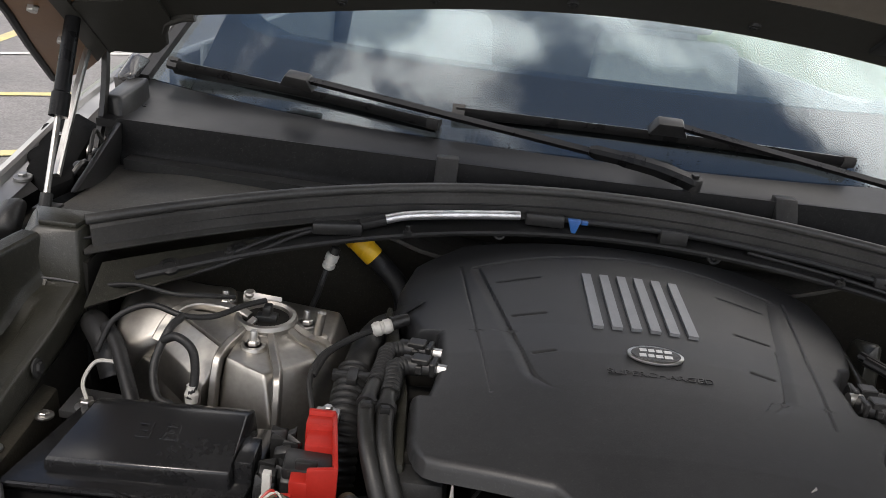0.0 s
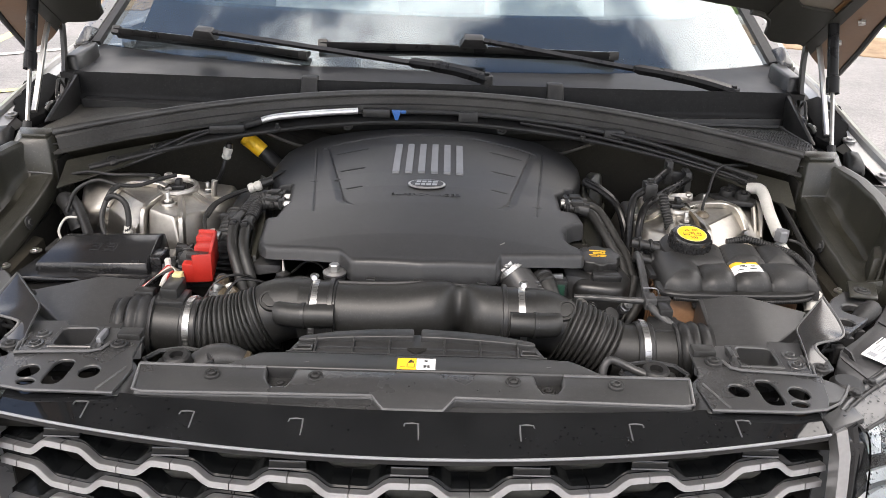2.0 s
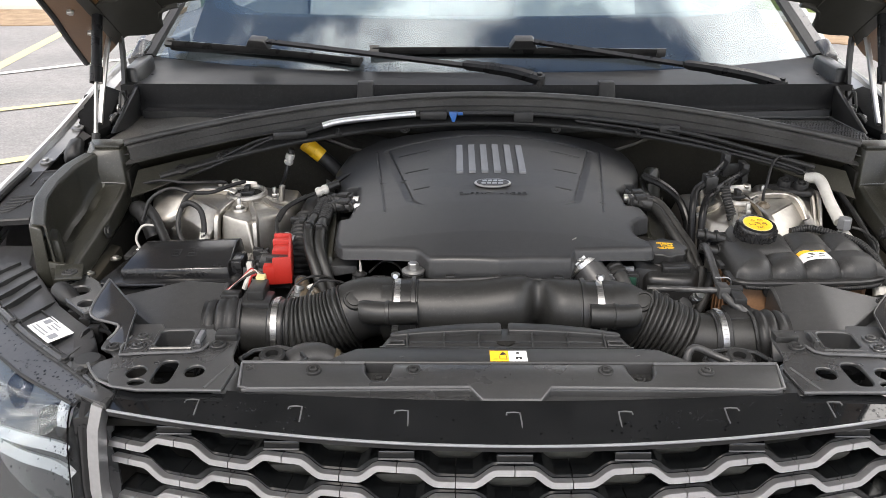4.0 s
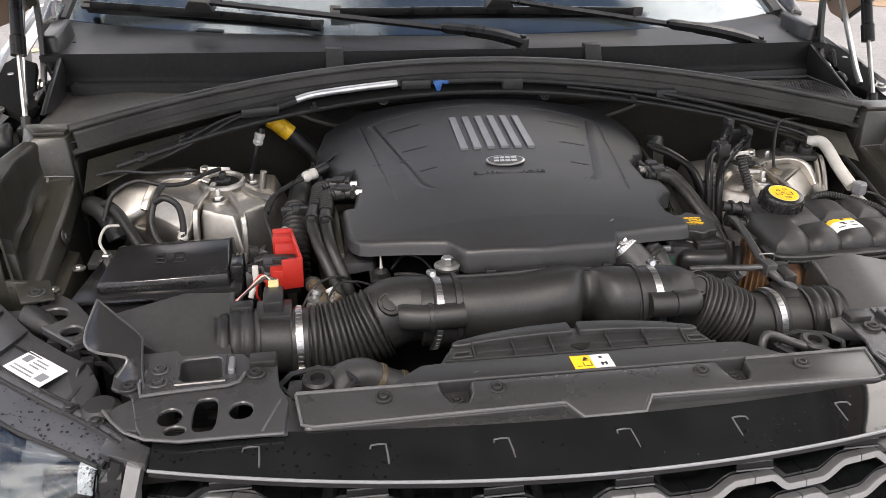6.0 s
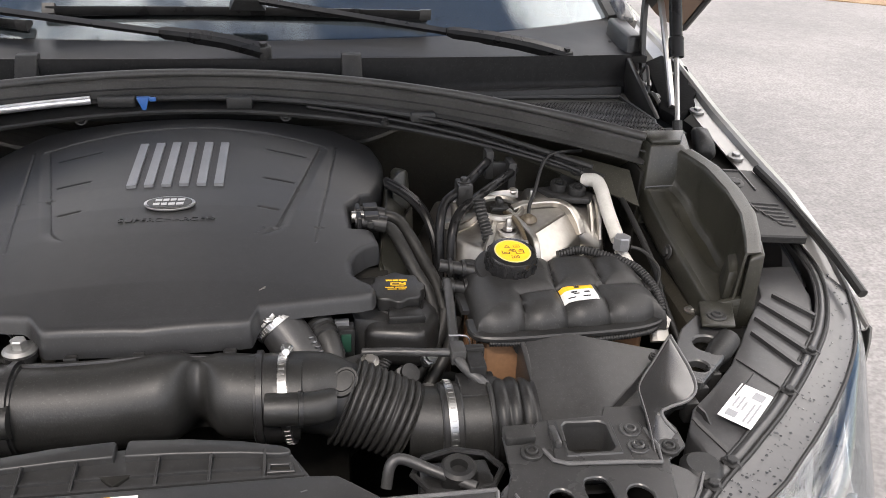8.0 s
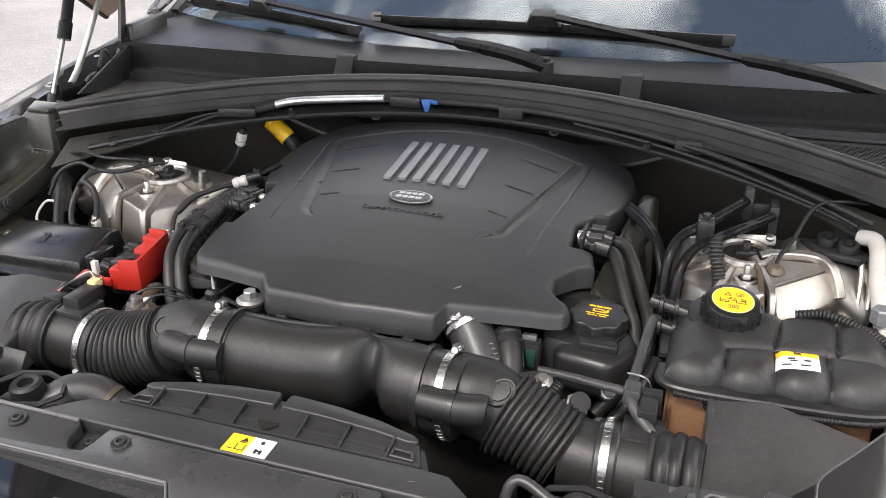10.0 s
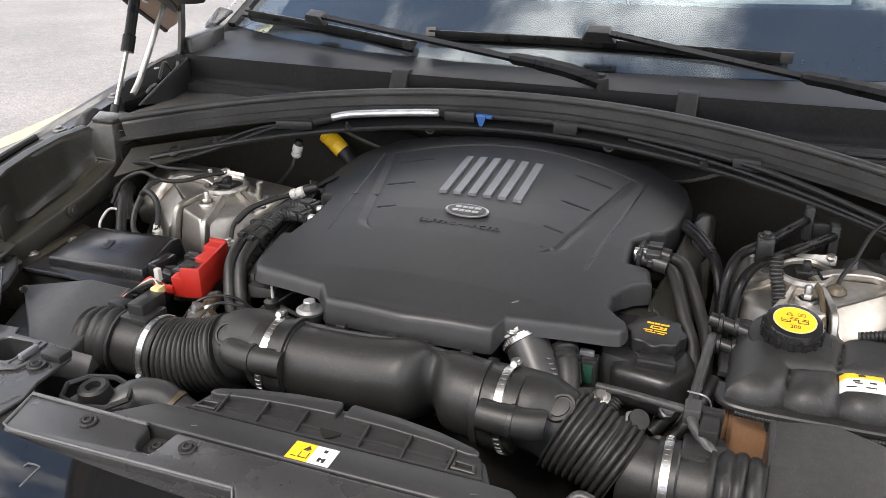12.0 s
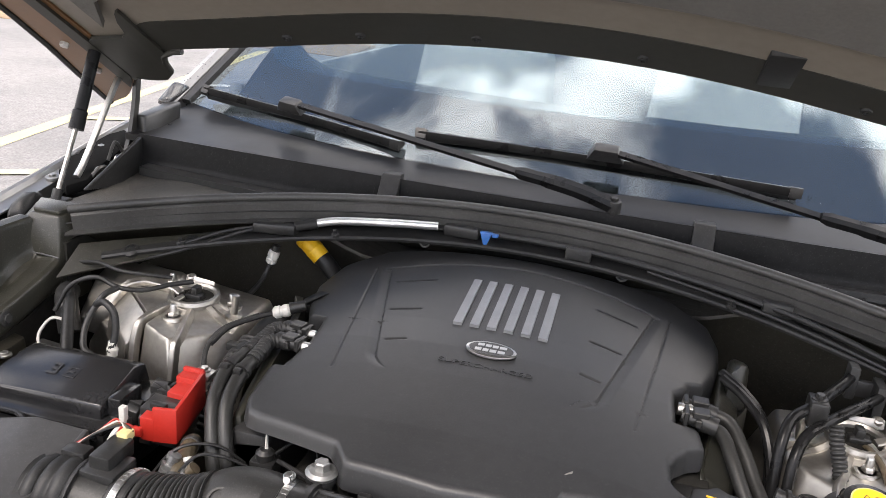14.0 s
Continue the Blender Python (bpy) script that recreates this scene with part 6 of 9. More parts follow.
for sx in (-1, 1):
    xo = 0.155 if sx < 0 else 0.148
    part("pipe_collar", lathe([(0.045, -0.02), (0.0485, -0.018), (0.0485, 0.018), (0.045, 0.02)], (sx * (xo - 0.014), 0.195, 0.941), (1, 0, 0), 36), M_PLASTIC, intake)
    part("collar_ring", lathe([(0.046, -0.004), (0.0515, -0.003), (0.0515, 0.003), (0.046, 0.004)], (sx * (xo - 0.026), 0.195, 0.942), (1, 0, 0), 36), M_PLASTIC, intake)
    clamp((sx * (xo + 0.003), 0.195, 0.940), (1, -0.05 * sx, 0.1 * sx), 0.049, 0.0095, worm=(0, 0.018, 0.050))
    if sx < 0:
        el = [(-0.140, 0.197, 0.941), (-0.160, 0.203, 0.943), (-0.185, 0.206, 0.942), (-0.212, 0.203, 0.934), (-0.235, 0.196, 0.923)]
        bl = [(-0.228, 0.194, 0.925), (-0.262, 0.190, 0.912), (-0.30, 0.186, 0.905), (-0.322, 0.185, 0.904)]
        tb = [(-0.318, 0.185, 0.904), (-0.345, 0.184, 0.905), (-0.40, 0.182, 0.910)]
        cf = [(-0.392, 0.182, 0.909), (-0.415, 0.18, 0.911), (-0.445, 0.178, 0.912)]
        cx, res = -0.336, [(-0.208, 0.158, 0.953), (-0.166, 0.155, 0.956), (-0.122, 0.155, 0.957)]
    else:
        el = [(0.138, 0.196, 0.941), (0.156, 0.200, 0.943), (0.174, 0.200, 0.941), (0.196, 0.1945, 0.9330), (0.219, 0.1884, 0.9216)]
        bl = [(0.210, 0.1903, 0.9254), (0.234, 0.1853, 0.9151), (0.258, 0.1804, 0.9049), (0.282, 0.1754, 0.8946)]
        tb = [(0.284, 0.175, 0.894), (0.325, 0.170, 0.893), (0.385, 0.165, 0.896)]
        cf = [(0.372, 0.166, 0.895), (0.395, 0.165, 0.897), (0.425, 0.163, 0.899)]
        cx, res = 0.327, [(0.200, 0.154, 0.953), (0.164, 0.151, 0.957), (0.128, 0.151, 0.958)]
    tube = spline(el, 8)
    part("elbow", sweep(tube, [0.0445 - (0.0055 if sx > 0 else 0.0) * smooth(0.50, 0.85, k / (len(tube) - 1)) for k in range(len(tube))], 28), M_PIPE, intake, "satin black elbow", flat=70)
    part("bellows", ribbed(bl, *((0.0462, 0.0032, 0.0078) if sx < 0 else (0.0432, 0.0030, 0.0082)), 36), M_PIPE, intake, "ribbed black bellows", flat=70)
    part("meter_tube", sweep(spline(tb, 6), 0.0415, 28), M_PIPE, intake, "black air meter tube", flat=70)
    part("rubber_cuff", ribbed(cf, 0.045, 0.0025, 0.014, 28), M_RUBBER, intake, "ribbed rubber cuff", flat=70)
    ci = tb[1]
    clamp((cx, ci[1], ci[2]), (1, 0, 0.02), 0.0475, 0.0090, worm=(0, -0.047, -0.018))
    part("cuff_band", lathe([(0.045, -0.012), (0.0465, -0.010), (0.0465, 0.010), (0.045, 0.012)], (cx + sx * 0.0, ci[1], ci[2]), (1, 0, 0), 36), M_PLASTIC, intake)
    rl = spline(res, 8)
    part("resonator", sweep(rl, [0.0150, 0.0170] + [0.0175] * (len(rl) - 3) + [0.0172], 24), M_PIPE, intake, "round side resonator", flat=60)
    part("resonator_ring", lathe([(0.0170, -0.003), (0.0190, -0.0025), (0.0190, 0.0025), (0.0170, 0.003)], res[1], Vector(res[2]) - Vector(res[0]), 28), M_PLASTIC, intake)
    part("resonator_boss", lathe([(0.0165, -0.01), (0.0165, 0.006), (0.0155, 0.008), (0.0130, 0.008), (0.0125, 0.006), (0.0105, 0.006), (0.0100, 0.008), (0, 0.009)], (res[0][0] + sx * 0.010, 0.176, 0.958), (0, -0.55, 0.75), 24), M_PIPE, intake)

# the whole run sits close under the cover's lip, the left half a little further back
for ob in intake.children_recursive:
    if ob.type == "MESH":
        for v in ob.data.vertices:
            k = max(-1.0, min(1.0, v.co.x / 0.15))
            v.co.y += 0.023 - 0.005 * k
            v.co.z += -0.003 + 0.001 * k
            w = smooth(0.17, 0.24, abs(v.co.x)) * (1 - smooth(0.40, 0.45, abs(v.co.x)))
            v.co.y += (0.010 if v.co.x > 0 else 0.006) * w
            v.co.z += (0.008 if v.co.x > 0 else 0.006) * w

# ---------- air ducts at both sides ----------
for sx in (-1, 1):
    d = thing("air_duct", (sx * 0.5, 0.2, 0.86), "grey-black plastic air duct with a folded top", "air duct", "air ducts")

    def duct(u, v, sx=sx):
        fold = u / 0.3333 if u < 0.3333 else (1 - u) / 0.6667
        xt = 0.425 + 0.180 * u
        zt = 0.960 + 0.013 * fold - 0.016 * u
        xb = 0.420 + 0.165 * u
        yb = 0.146 + 0.088 * max(0.0, u - 0.42) / 0.58
        zb = 0.930 + 0.004 * fold + 0.022 * max(0.0, u - 0.35) / 0.65
        return (sx * (xt + (xb - xt) * v), 0.272 - 0.024 * u + (yb - 0.272 + 0.024 * u) * v, zt + (zb - zt) * v)
    part("duct_top", bev(sheet(12, 1, duct, 0.05), 0.0025, 2, 12), M_DUCT, d, "grey-black folded shell", flat=16)
    part("duct_foot", hull([(sx * x, y, z) for x, y, z in ((0.385, 0.128, 0.905), (0.432, 0.118, 0.905), (0.388, 0.150, 0.928), (0.430, 0.150, 0.930), (0.39, 0.16, 0.905), (0.43, 0.16, 0.905))], 0.002), M_DUCT, d)
    part("duct_side", hull([(sx * x, y, z) for x in (0.421, 0.428) for y, z in ((0.150, 0.928), (0.270, 0.962), (0.150, 0.84), (0.270, 0.84))], 0.002), M_DUCT, d)
    part("duct_mouth", hull([(sx * x, y, z) for x, y in ((0.425, 0.150), (0.56, 0.155), (0.60, 0.24), (0.43, 0.27)) for z in (0.82, 0.925)], 0.008), M_MATT, d)
    part("duct_pin", trimclip((sx * 0.572, 0.222, 0.957), (0, -0.4, 1), 0.005), M_MATT, d)

# ---------- strut towers ----------
for sx in (-1, 1):
    tw = thing("strut_tower", (sx * 0.48, 0.53, 0.88), "cast aluminium strut tower with ribs and bolts", "strut tower", "strut towers")
    ox = 0.0 if sx < 0 else -0.004
    oy = 0.0 if sx < 0 else -0.022

    def smin(vals, k=0.0030):
        lo = min(vals)
        return lo - k * math.log(sum(math.exp(-(v - lo) / k) for v in vals))

    FOLD = [(0.36, 0.470), (0.39, 0.452), (0.415, 0.441), (0.45, 0.456), (0.49, 0.474), (0.52, 0.490), (0.56, 0.510), (0.62, 0.545)]
    steep = 3.6

    def top(a, y):
        y = y - oy
        deck = 0.998 + 0.10 * (a - 0.45)
        z = smin([deck, deck + steep * (y - lerp_table(FOLD, a)), deck + 1.7 * (a + 0.9 * y - 0.836), deck + 2.2 * (a - 0.374), deck - 1.8 * (a - 0.598)])
        z += 0.010 * math.exp(-(max(0, math.hypot(a - 0.455, y - 0.556) - 0.034) / 0.012) ** 2)
        z -= 0.060 * smooth(0.478, 0.492, a) * smooth(0.590, 0.575, y)
        return max(z, 0.88)

    def surf(u, v, sx=sx):
        x = 0.345 + 0.275 * u
        y_lo = lerp_table(FOLD, x) + oy - 0.046 / steep
        y = y_lo + (0.640 + oy - y_lo) * v
        return (sx * (x + ox), y, top(x, y))

    def on(pts, lift=0.0):
        return [(sx * (a + ox), y + oy, top(a, y + oy) + lift) for a, y in pts]

    def rib(pts, r, lift=0.0):
        fine = spline([(a, y, 0) for a, y in pts], 10)
        return sweep([Vector(q) for q in on([(p.x, p.y) for p in fine], lift)], 1.0, shape=[(-r * 1.15, -r), (-r * 0.9, r * 0.75), (r * 0.9, r * 0.75), (r * 1.15, -r)], up=(0, -0.5, 1))
    def cast(x, y, z):
        out = 0.022 * smooth(0.555, 0.62, x) if sx < 0 else 0.0
        return (sx * (x + 0.004 + ox + out), y + 0.022 + oy, z)

    part("tower_casting", sheet(150, 130, surf, 0.06), M_ALU, tw, "bright cast aluminium", flat=30)
    cy = 0.556 + oy
    part("bearing_ring", lathe([(0.028, -0.006), (0.036, -0.005), (0.038, 0.004), (0.036, 0.009), (0.032, 0.010), (0.029, 0.007), (0.027, -0.002)], (sx * (0.455 + ox), cy, 1.009), (0, -0.05, 1), 36), M_ALU, tw, "round bearing ring")
    part("bearing_well", lathe([(0, 0), (0.028, 0), (0.028, 0.003), (0, 0.002)], (sx * (0.455 + ox), cy, 1.009), (0, -0.05, 1), 28), M_DARK, tw)
    part("damper_plug", merge(hull([(sx * (0.455 + ox) + dx, cy + dy, z) for dx in (-0.012, 0.014) for dy in (-0.008, 0.008) for z in (1.008, 1.018)], 0.002), hull([(sx * (0.455 + ox) + dx, cy + dy, z) for dx in (-0.004, 0.006) for dy in (-0.005, 0.012) for z in (1.014, 1.028)], 0.002)), M_PLASTIC, tw, "black damper connector")
    for a, y in ((0.458, 0.505), (0.410, 0.585), (0.515, 0.595)):
        p = on([(a, y)])[0]
        part("tower_nut", merge(nut(p, (0, 0, 1), 0.0078, 0.008), lathe([(0.0045, 0), (0.0045, 0.018), (0.0035, 0.020), (0, 0.020)], p, (0, 0, 1), 12), lathe([(0.016, -0.004), (0.0145, 0.002), (0, 0.002)], p, (0, 0, 1), 20)), M_STEEL, tw, "zinc flange nut")
    p = on([(0.392, 0.556)])[0]
    part("bearing_clip", merge(hull([cast(x, y, z) for x, y, z in ((0.440, 0.568, 1.012), (0.490, 0.572, 1.012), (0.440, 0.574, 1.024), (0.490, 0.578, 1.026), (0.440, 0.580, 1.012), (0.490, 0.584, 1.014))], 0.002), lathe([(0.007, 0), (0.007, 0.005), (0.005, 0.007), (0, 0.007)], cast(0.482, 0.580, 1.018), (0, -0.3, 1), 16)), M_ALU, tw, "pale metal clip")
    part("tower_stud", merge(lathe([(0.014, -0.012), (0.013, 0.004), (0.0055, 0.006), (0.0055, 0.036), (0, 0.037)], p, (-0.12 * sx, 0, 1), 16)), M_ALU, tw, "threaded stud on a boss")
    RIB = [(-0.0056, -0.008), (-0.0040, 0.0030), (-0.0028, 0.0040), (0.0028, 0.0040), (0.0040, 0.0030), (0.0056, -0.008)]
    part("casting_rib", sweep(spline([cast(*p) for p in ((0.438, 0.502, 1.006), (0.428, 0.470, 1.003), (0.417, 0.438, 1.000), (0.4125, 0.418, 0.996), (0.4110, 0.411, 0.982), (0.4105, 0.407, 0.965), (0.410, 0.404, 0.945))], 5), 1.0, shape=RIB, up=(0, -0.7, 0.7)), M_ALU, tw)
    part("casting_rib", sweep(spline([cast(*p) for p in ((0.463, 0.524, 1.013), (0.474, 0.492, 1.008), (0.482, 0.462, 1.005), (0.485, 0.446, 0.999), (0.486, 0.437, 0.984), (0.486, 0.432, 0.965), (0.486, 0.428, 0.945))], 5), 1.0, shape=RIB, up=(0, -0.7, 0.7)), M_ALU, tw)
    face = [(0.481, 0.462, 1.002), (0.556, 0.528, 1.008), (0.566, 0.497, 0.980), (0.498, 0.433, 0.970)]
    part("sloped_face", hull([cast(x, y, z - dz) for x, y, z in face for dz in (0, 0.03)], 0.003, 3), M_ALU, tw, "flat sloped casting face")
    pan = [(0.479, 0.464, 1.0035), (0.557, 0.530, 1.0100), (0.543, 0.533, 1.0125), (0.478, 0.533, 1.0110), (0.462, 0.518, 1.0080)]
    part("casting_pan", hull([cast(x, y, z - dz) for x, y, z in pan for dz in (0, 0.02)], 0.002, 2), M_ALU, tw, "shallow casting pan")
    skirt = [(0.498, 0.433, 0.970), (0.566, 0.497, 0.980), (0.572, 0.497, 0.940), (0.498, 0.425, 0.930)]
    part("casting_skirt", hull([cast(x, y + dy, z) for x, y, z in skirt for dy in (0, 0.03)], 0.002, 2), M_ALU, tw)
    part("casting_shoulder", hull([cast(*p) for p in ((0.500, 0.546, 1.006), (0.555, 0.540, 1.006), (0.580, 0.510, 0.975), (0.612, 0.505, 0.955), (0.618, 0.560, 1.000), (0.612, 0.600, 1.022), (0.500, 0.605, 1.020), (0.500, 0.60, 0.95), (0.615, 0.60, 0.93), (0.600, 0.505, 0.92))], 0.012, 4), M_ALU, tw, "rounded outer shoulder", flat=60)
    part("arch_frame", sweep(spline([cast(*p) for p in ((0.470, 0.530, 1.015), (0.486, 0.535, 1.019), (0.515, 0.538, 1.021), (0.539, 0.537, 1.020), (0.555, 0.523, 1.016), (0.564, 0.508, 1.002), (0.569, 0.496, 0.986))], 6), 1.0, shape=[(-0.0066, -0.014), (-0.0056, 0.0010), (-0.0040, 0.0025), (0.0040, 0.0025), (0.0056, 0.0010), (0.0066, -0.014)], up=(0.15, -0.3, 1)), M_ALU, tw, "raised arched frame")
    part("casting_rib", rib([(0.424, 0.540), (0.405, 0.535), (0.388, 0.525), (0.380, 0.512)], 0.0042, 0.0022), M_ALU, tw)
    part("casting_rib", rib([(0.420, 0.550), (0.400, 0.552), (0.380, 0.545), (0.374, 0.540)], 0.0040, 0.0022), M_ALU, tw)
    if sx > 0:
        for x in (0.592, 0.604):
            part("casting_rib", sweep(spline([(x - 0.006, 0.560, 1.018), (x, 0.548, 1.014), (x + 0.001, 0.53, 0.99), (x, 0.515, 0.965)], 5), 0.0042, 8), M_ALU, tw)

# ---------- fuse box ----------
fb = thing("fuse_box", (-0.52, 0.34, 0.90), "black plastic fuse box with a raised glossy lid", "fuse box")
part("box_base", hull([(x, y, z) for x, y in ((-0.635, 0.285), (-0.415, 0.285), (-0.405, 0.41), (-0.615, 0.42)) for z in (0.87, 0.948)], 0.006), M_PLASTIC, fb, "black base")
part("base_lip", prism([(-0.64, 0.280), (-0.415, 0.283), (-0.405, 0.412), (-0.62, 0.42)], 0.944, 0.953, 0.003), M_SATIN, fb)
part("lid", hull([(-0.606, 0.300, 0.955), (-0.430, 0.303, 0.955), (-0.606, 0.304, 0.967), (-0.432, 0.306, 0.971), (-0.590, 0.374, 0.985), (-0.432, 0.372, 0.992), (-0.588, 0.392, 0.983), (-0.428, 0.393, 0.988), (-0.59, 0.40, 0.953), (-0.425, 0.40, 0.953), (-0.430, 0.303, 0.935), (-0.560, 0.300, 0.945)], 0.0028, 3), M_SATIN, fb, "glossy black lid")
part("lid_latch", hull([(x, y, z) for x in (-0.430, -0.412) for y in (0.315, 0.36) for z in (0.93, 0.978)], 0.003), M_SATIN, fb)
part("front_bead", sweep([(-0.63, 0.281, 0.951), (-0.53, 0.280, 0.953), (-0.50, 0.272, 0.944), (-0.42, 0.278, 0.944)], 0.0035, 8), M_SATIN, fb)
nrm = math.atan2(0.0195, 0.068)
LE = Matrix.Translation((-0.512, 0.345, 0.9815)) @ Euler((nrm, 0, 0)).to_matrix().to_4x4()
for x0, x1, y0, y1 in ((-0.020, -0.006, 0.006, 0.010), (-0.010, -0.006, -0.008, 0.008), (-0.020, -0.006, -0.010, -0.006), (-0.018, -0.006, -0.002, 0.002), (0.004, 0.008, -0.010, 0.010), (0.006, 0.020, 0.006, 0.010), (0.006, 0.020, -0.010, -0.006), (0.006, 0.016, -0.002, 0.002), (0.017, 0.021, -0.009, 0.009)):
    part("emboss_bar", box(x0, x1, y0, y1, 0, 0.0012, 0.0003, 1, LE), M_SATIN, fb)
bm = bmesh.new()
rnd = random.Random(3)
for k in range(16):
    x, y = -0.402 + rnd.random() * 0.026, 0.30 + 0.0065 * k
    merge(bm, hull([(x + dx, y + dy, z) for dx in (-0.008, 0.008) for dy in (-0.004, 0.004) for z in (0.93, 0.955 + 0.02 * rnd.random())], 0.001))
part("terminal_block", bm, M_PLASTIC, fb, "cluttered black terminals", kind="stuff")
part("terminal_tab", merge(hull([(x, y, z) for x in (-0.398, -0.390) for y in (0.292, 0.300) for z in (0.955, 0.985)], 0.001), sweep(spline([(-0.394, 0.296, 0.96), (-0.398, 0.285, 0.955), (-0.402, 0.28, 0.945)], 5), 0.004, 8)), M_WHITE, fb, "white tab")

red = thing("battery_terminal_cover", (-0.35, 0.34, 0.93), "open red plastic battery terminal cover", "terminal cover")
part("front_wall", hull([(x, y, z) for x, y in ((-0.358, 0.298), (-0.329, 0.304), (-0.358, 0.303), (-0.331, 0.309)) for z in (0.944, 0.990)], 0.0015), M_RED, red, "bright red wall")
part("side_wall", hull([(x, y, z) for x, y, z in ((-0.334, 0.305, 0.944), (-0.329, 0.305, 0.944), (-0.334, 0.305, 0.990), (-0.329, 0.305, 0.990), (-0.348, 0.394, 0.946), (-0.343, 0.394, 0.946), (-0.348, 0.394, 0.995), (-0.343, 0.394, 0.995))], 0.0015), M_RED, red)
part("back_wall", hull([(x, y, z) for x in (-0.372, -0.344) for y in (0.388, 0.394) for z in (0.95, 0.997)], 0.0015), M_RED, red)
part("left_flank", hull([(x, y, z) for x, y, z in ((-0.374, 0.297, 0.944), (-0.356, 0.298, 0.944), (-0.374, 0.297, 0.975), (-0.356, 0.298, 0.975), (-0.376, 0.330, 0.946), (-0.358, 0.330, 0.946), (-0.376, 0.330, 0.977), (-0.358, 0.330, 0.977))], 0.002), M_RED, red)
part("inner_step", hull([(x, y, z) for x, y in ((-0.368, 0.345), (-0.338, 0.345), (-0.345, 0.391), (-0.370, 0.391)) for z in (0.955, 0.985)], 0.002), M_RED, red)
part("inner_step", hull([(x, y, z) for x, y in ((-0.372, 0.372), (-0.343, 0.372), (-0.346, 0.391), (-0.372, 0.391)) for z in (0.955, 0.992)], 0.0015), M_RED, red)
part("terminal_core", merge(hull([(x, y, z) for x, y in ((-0.384, 0.312), (-0.335, 0.312), (-0.339, 0.346), (-0.386, 0.350)) for z in (0.93, 0.978)], 0.003), hull([(x, y, z) for x in (-0.372, -0.350) for y in (0.314, 0.322) for z in (0.97, 0.986)], 0.002)), M_PLASTIC, red, "black terminal core")
part("terminal_lug", merge(nut((-0.355, 0.412, 0.984), (0, 0, 1), 0.005, 0.006), hull([(x, y, z) for x in (-0.368, -0.342) for y in (0.398, 0.42) for z in (0.976, 0.984)], 0.002)), M_STEEL, red, "bright terminal lug")
part("cover_strap", sweep(spline([(-0.374, 0.298, 0.955), (-0.388, 0.29, 0.965), (-0.394, 0.283, 0.95), (-0.388, 0.28, 0.935)], 6), 0.0018, 6), M_RED, red)
part("cover_clip", hull([(x, y, z) for x in (-0.382, -0.370) for y in (0.292, 0.299) for z in (0.950, 0.962)], 0.002), M_RED, red)

maf = thing("air_meter_sensor", (-0.37, 0.24, 0.94), "black sensor plugged into the meter tube with a pale connector", "sensor")
part("sensor_foot", hull([(x, y, z) for x in (-0.392, -0.345) for y in (0.205, 0.25) for z in (0.935, 0.957)], 0.003), M_PLASTIC, maf)
part("sensor_body", hull([(x, y, z) for x in (-0.382, -0.356) for y in (0.215, 0.262) for z in (0.95, 0.972)], 0.003), M_PLASTIC, maf)
part("connector", hull([(x, y, z) for x in (-0.376, -0.362) for y in (0.256, 0.272) for z in (0.966, 0.977)], 0.002), M_CREAM, maf, "pale yellow connector")
for k, m in enumerate((M_RED, M_WHITE, M_COPPER, M_PLASTIC)):
    part("wire", sweep(spline([(-0.377 + 0.005 * k, 0.268, 0.975), (-0.385 + 0.003 * k, 0.27, 0.985 - 0.002 * k), (-0.40, 0.258 - 0.002 * k, 0.972), (-0.425, 0.245, 0.955 - 0.002 * k)], 6), 0.0013, 6), m, maf)
part("side_clip", hull([(x, y, z) for x in (-0.425, -0.395) for y in (0.225, 0.245) for z in (0.945, 0.962)], 0.003), M_PLASTIC, maf)

# ---------- expansion tank ----------
tank = thing("coolant_tank", (0.49, 0.33, 0.82), "black-topped coolant expansion tank with amber lower half", "coolant tank")
part("amber_body", hull([(x, y, z) for x, y in ((0.380, 0.278), (0.59, 0.29), (0.60, 0.41), (0.380, 0.40)) for z in (0.82, 0.962)], 0.012, 3), M_AMBER, tank, "translucent amber lower tank")
for k in range(7):
    part("body_rib", sweep([(0.379, 0.288 + 0.016 * k, 0.85), (0.379, 0.288 + 0.016 * k, 0.955)], 0.0022, 6), M_AMBER, tank)


CREASES = [((0.432, 0.268), (0.437, 0.335)), ((0.487, 0.268), (0.486, 0.345)), ((0.543, 0.275), (0.540, 0.350)), ((0.486, 0.345), (0.620, 0.352)), ((0.437, 0.335), (0.486, 0.345)), ((0.552, 0.350), (0.560, 0.445)), ((0.486, 0.345), (0.500, 0.440))]


def shell(u, v):
    x = 0.372 + 0.243 * u
    scal = abs(math.sin(math.pi * (x - 0.377) / 0.0555))
    y = 0.272 + 0.170 * v + (0.012 * u + 0.009 * (1 - scal) ** 1.5) * (1 - v) ** 2
    d = min(u * 0.240, (1 - u) * 0.240, v * 0.170, (1 - v) * 0.170)
    near = 1.0
    for (ax, ay), (bx, by) in CREASES:
        dx, dy = bx - ax, by - ay
        t = min(1.0, max(0.0, ((x - ax) * dx + (y - ay) * dy) / (dx * dx + dy * dy)))
        near = min(near, math.hypot(x - ax - t * dx, y - ay - t * dy))
    pillow = math.sqrt(1 - (1 - min(1.0, d / 0.036)) ** 2)
    lobe = math.sqrt(1 - (1 - min(1.0, near / 0.024)) ** 2)
    h = 0.038 * pillow * (0.55 + 0.45 * lobe)
    return (x, y, 0.963 + max(0.0, h) * 0.76)


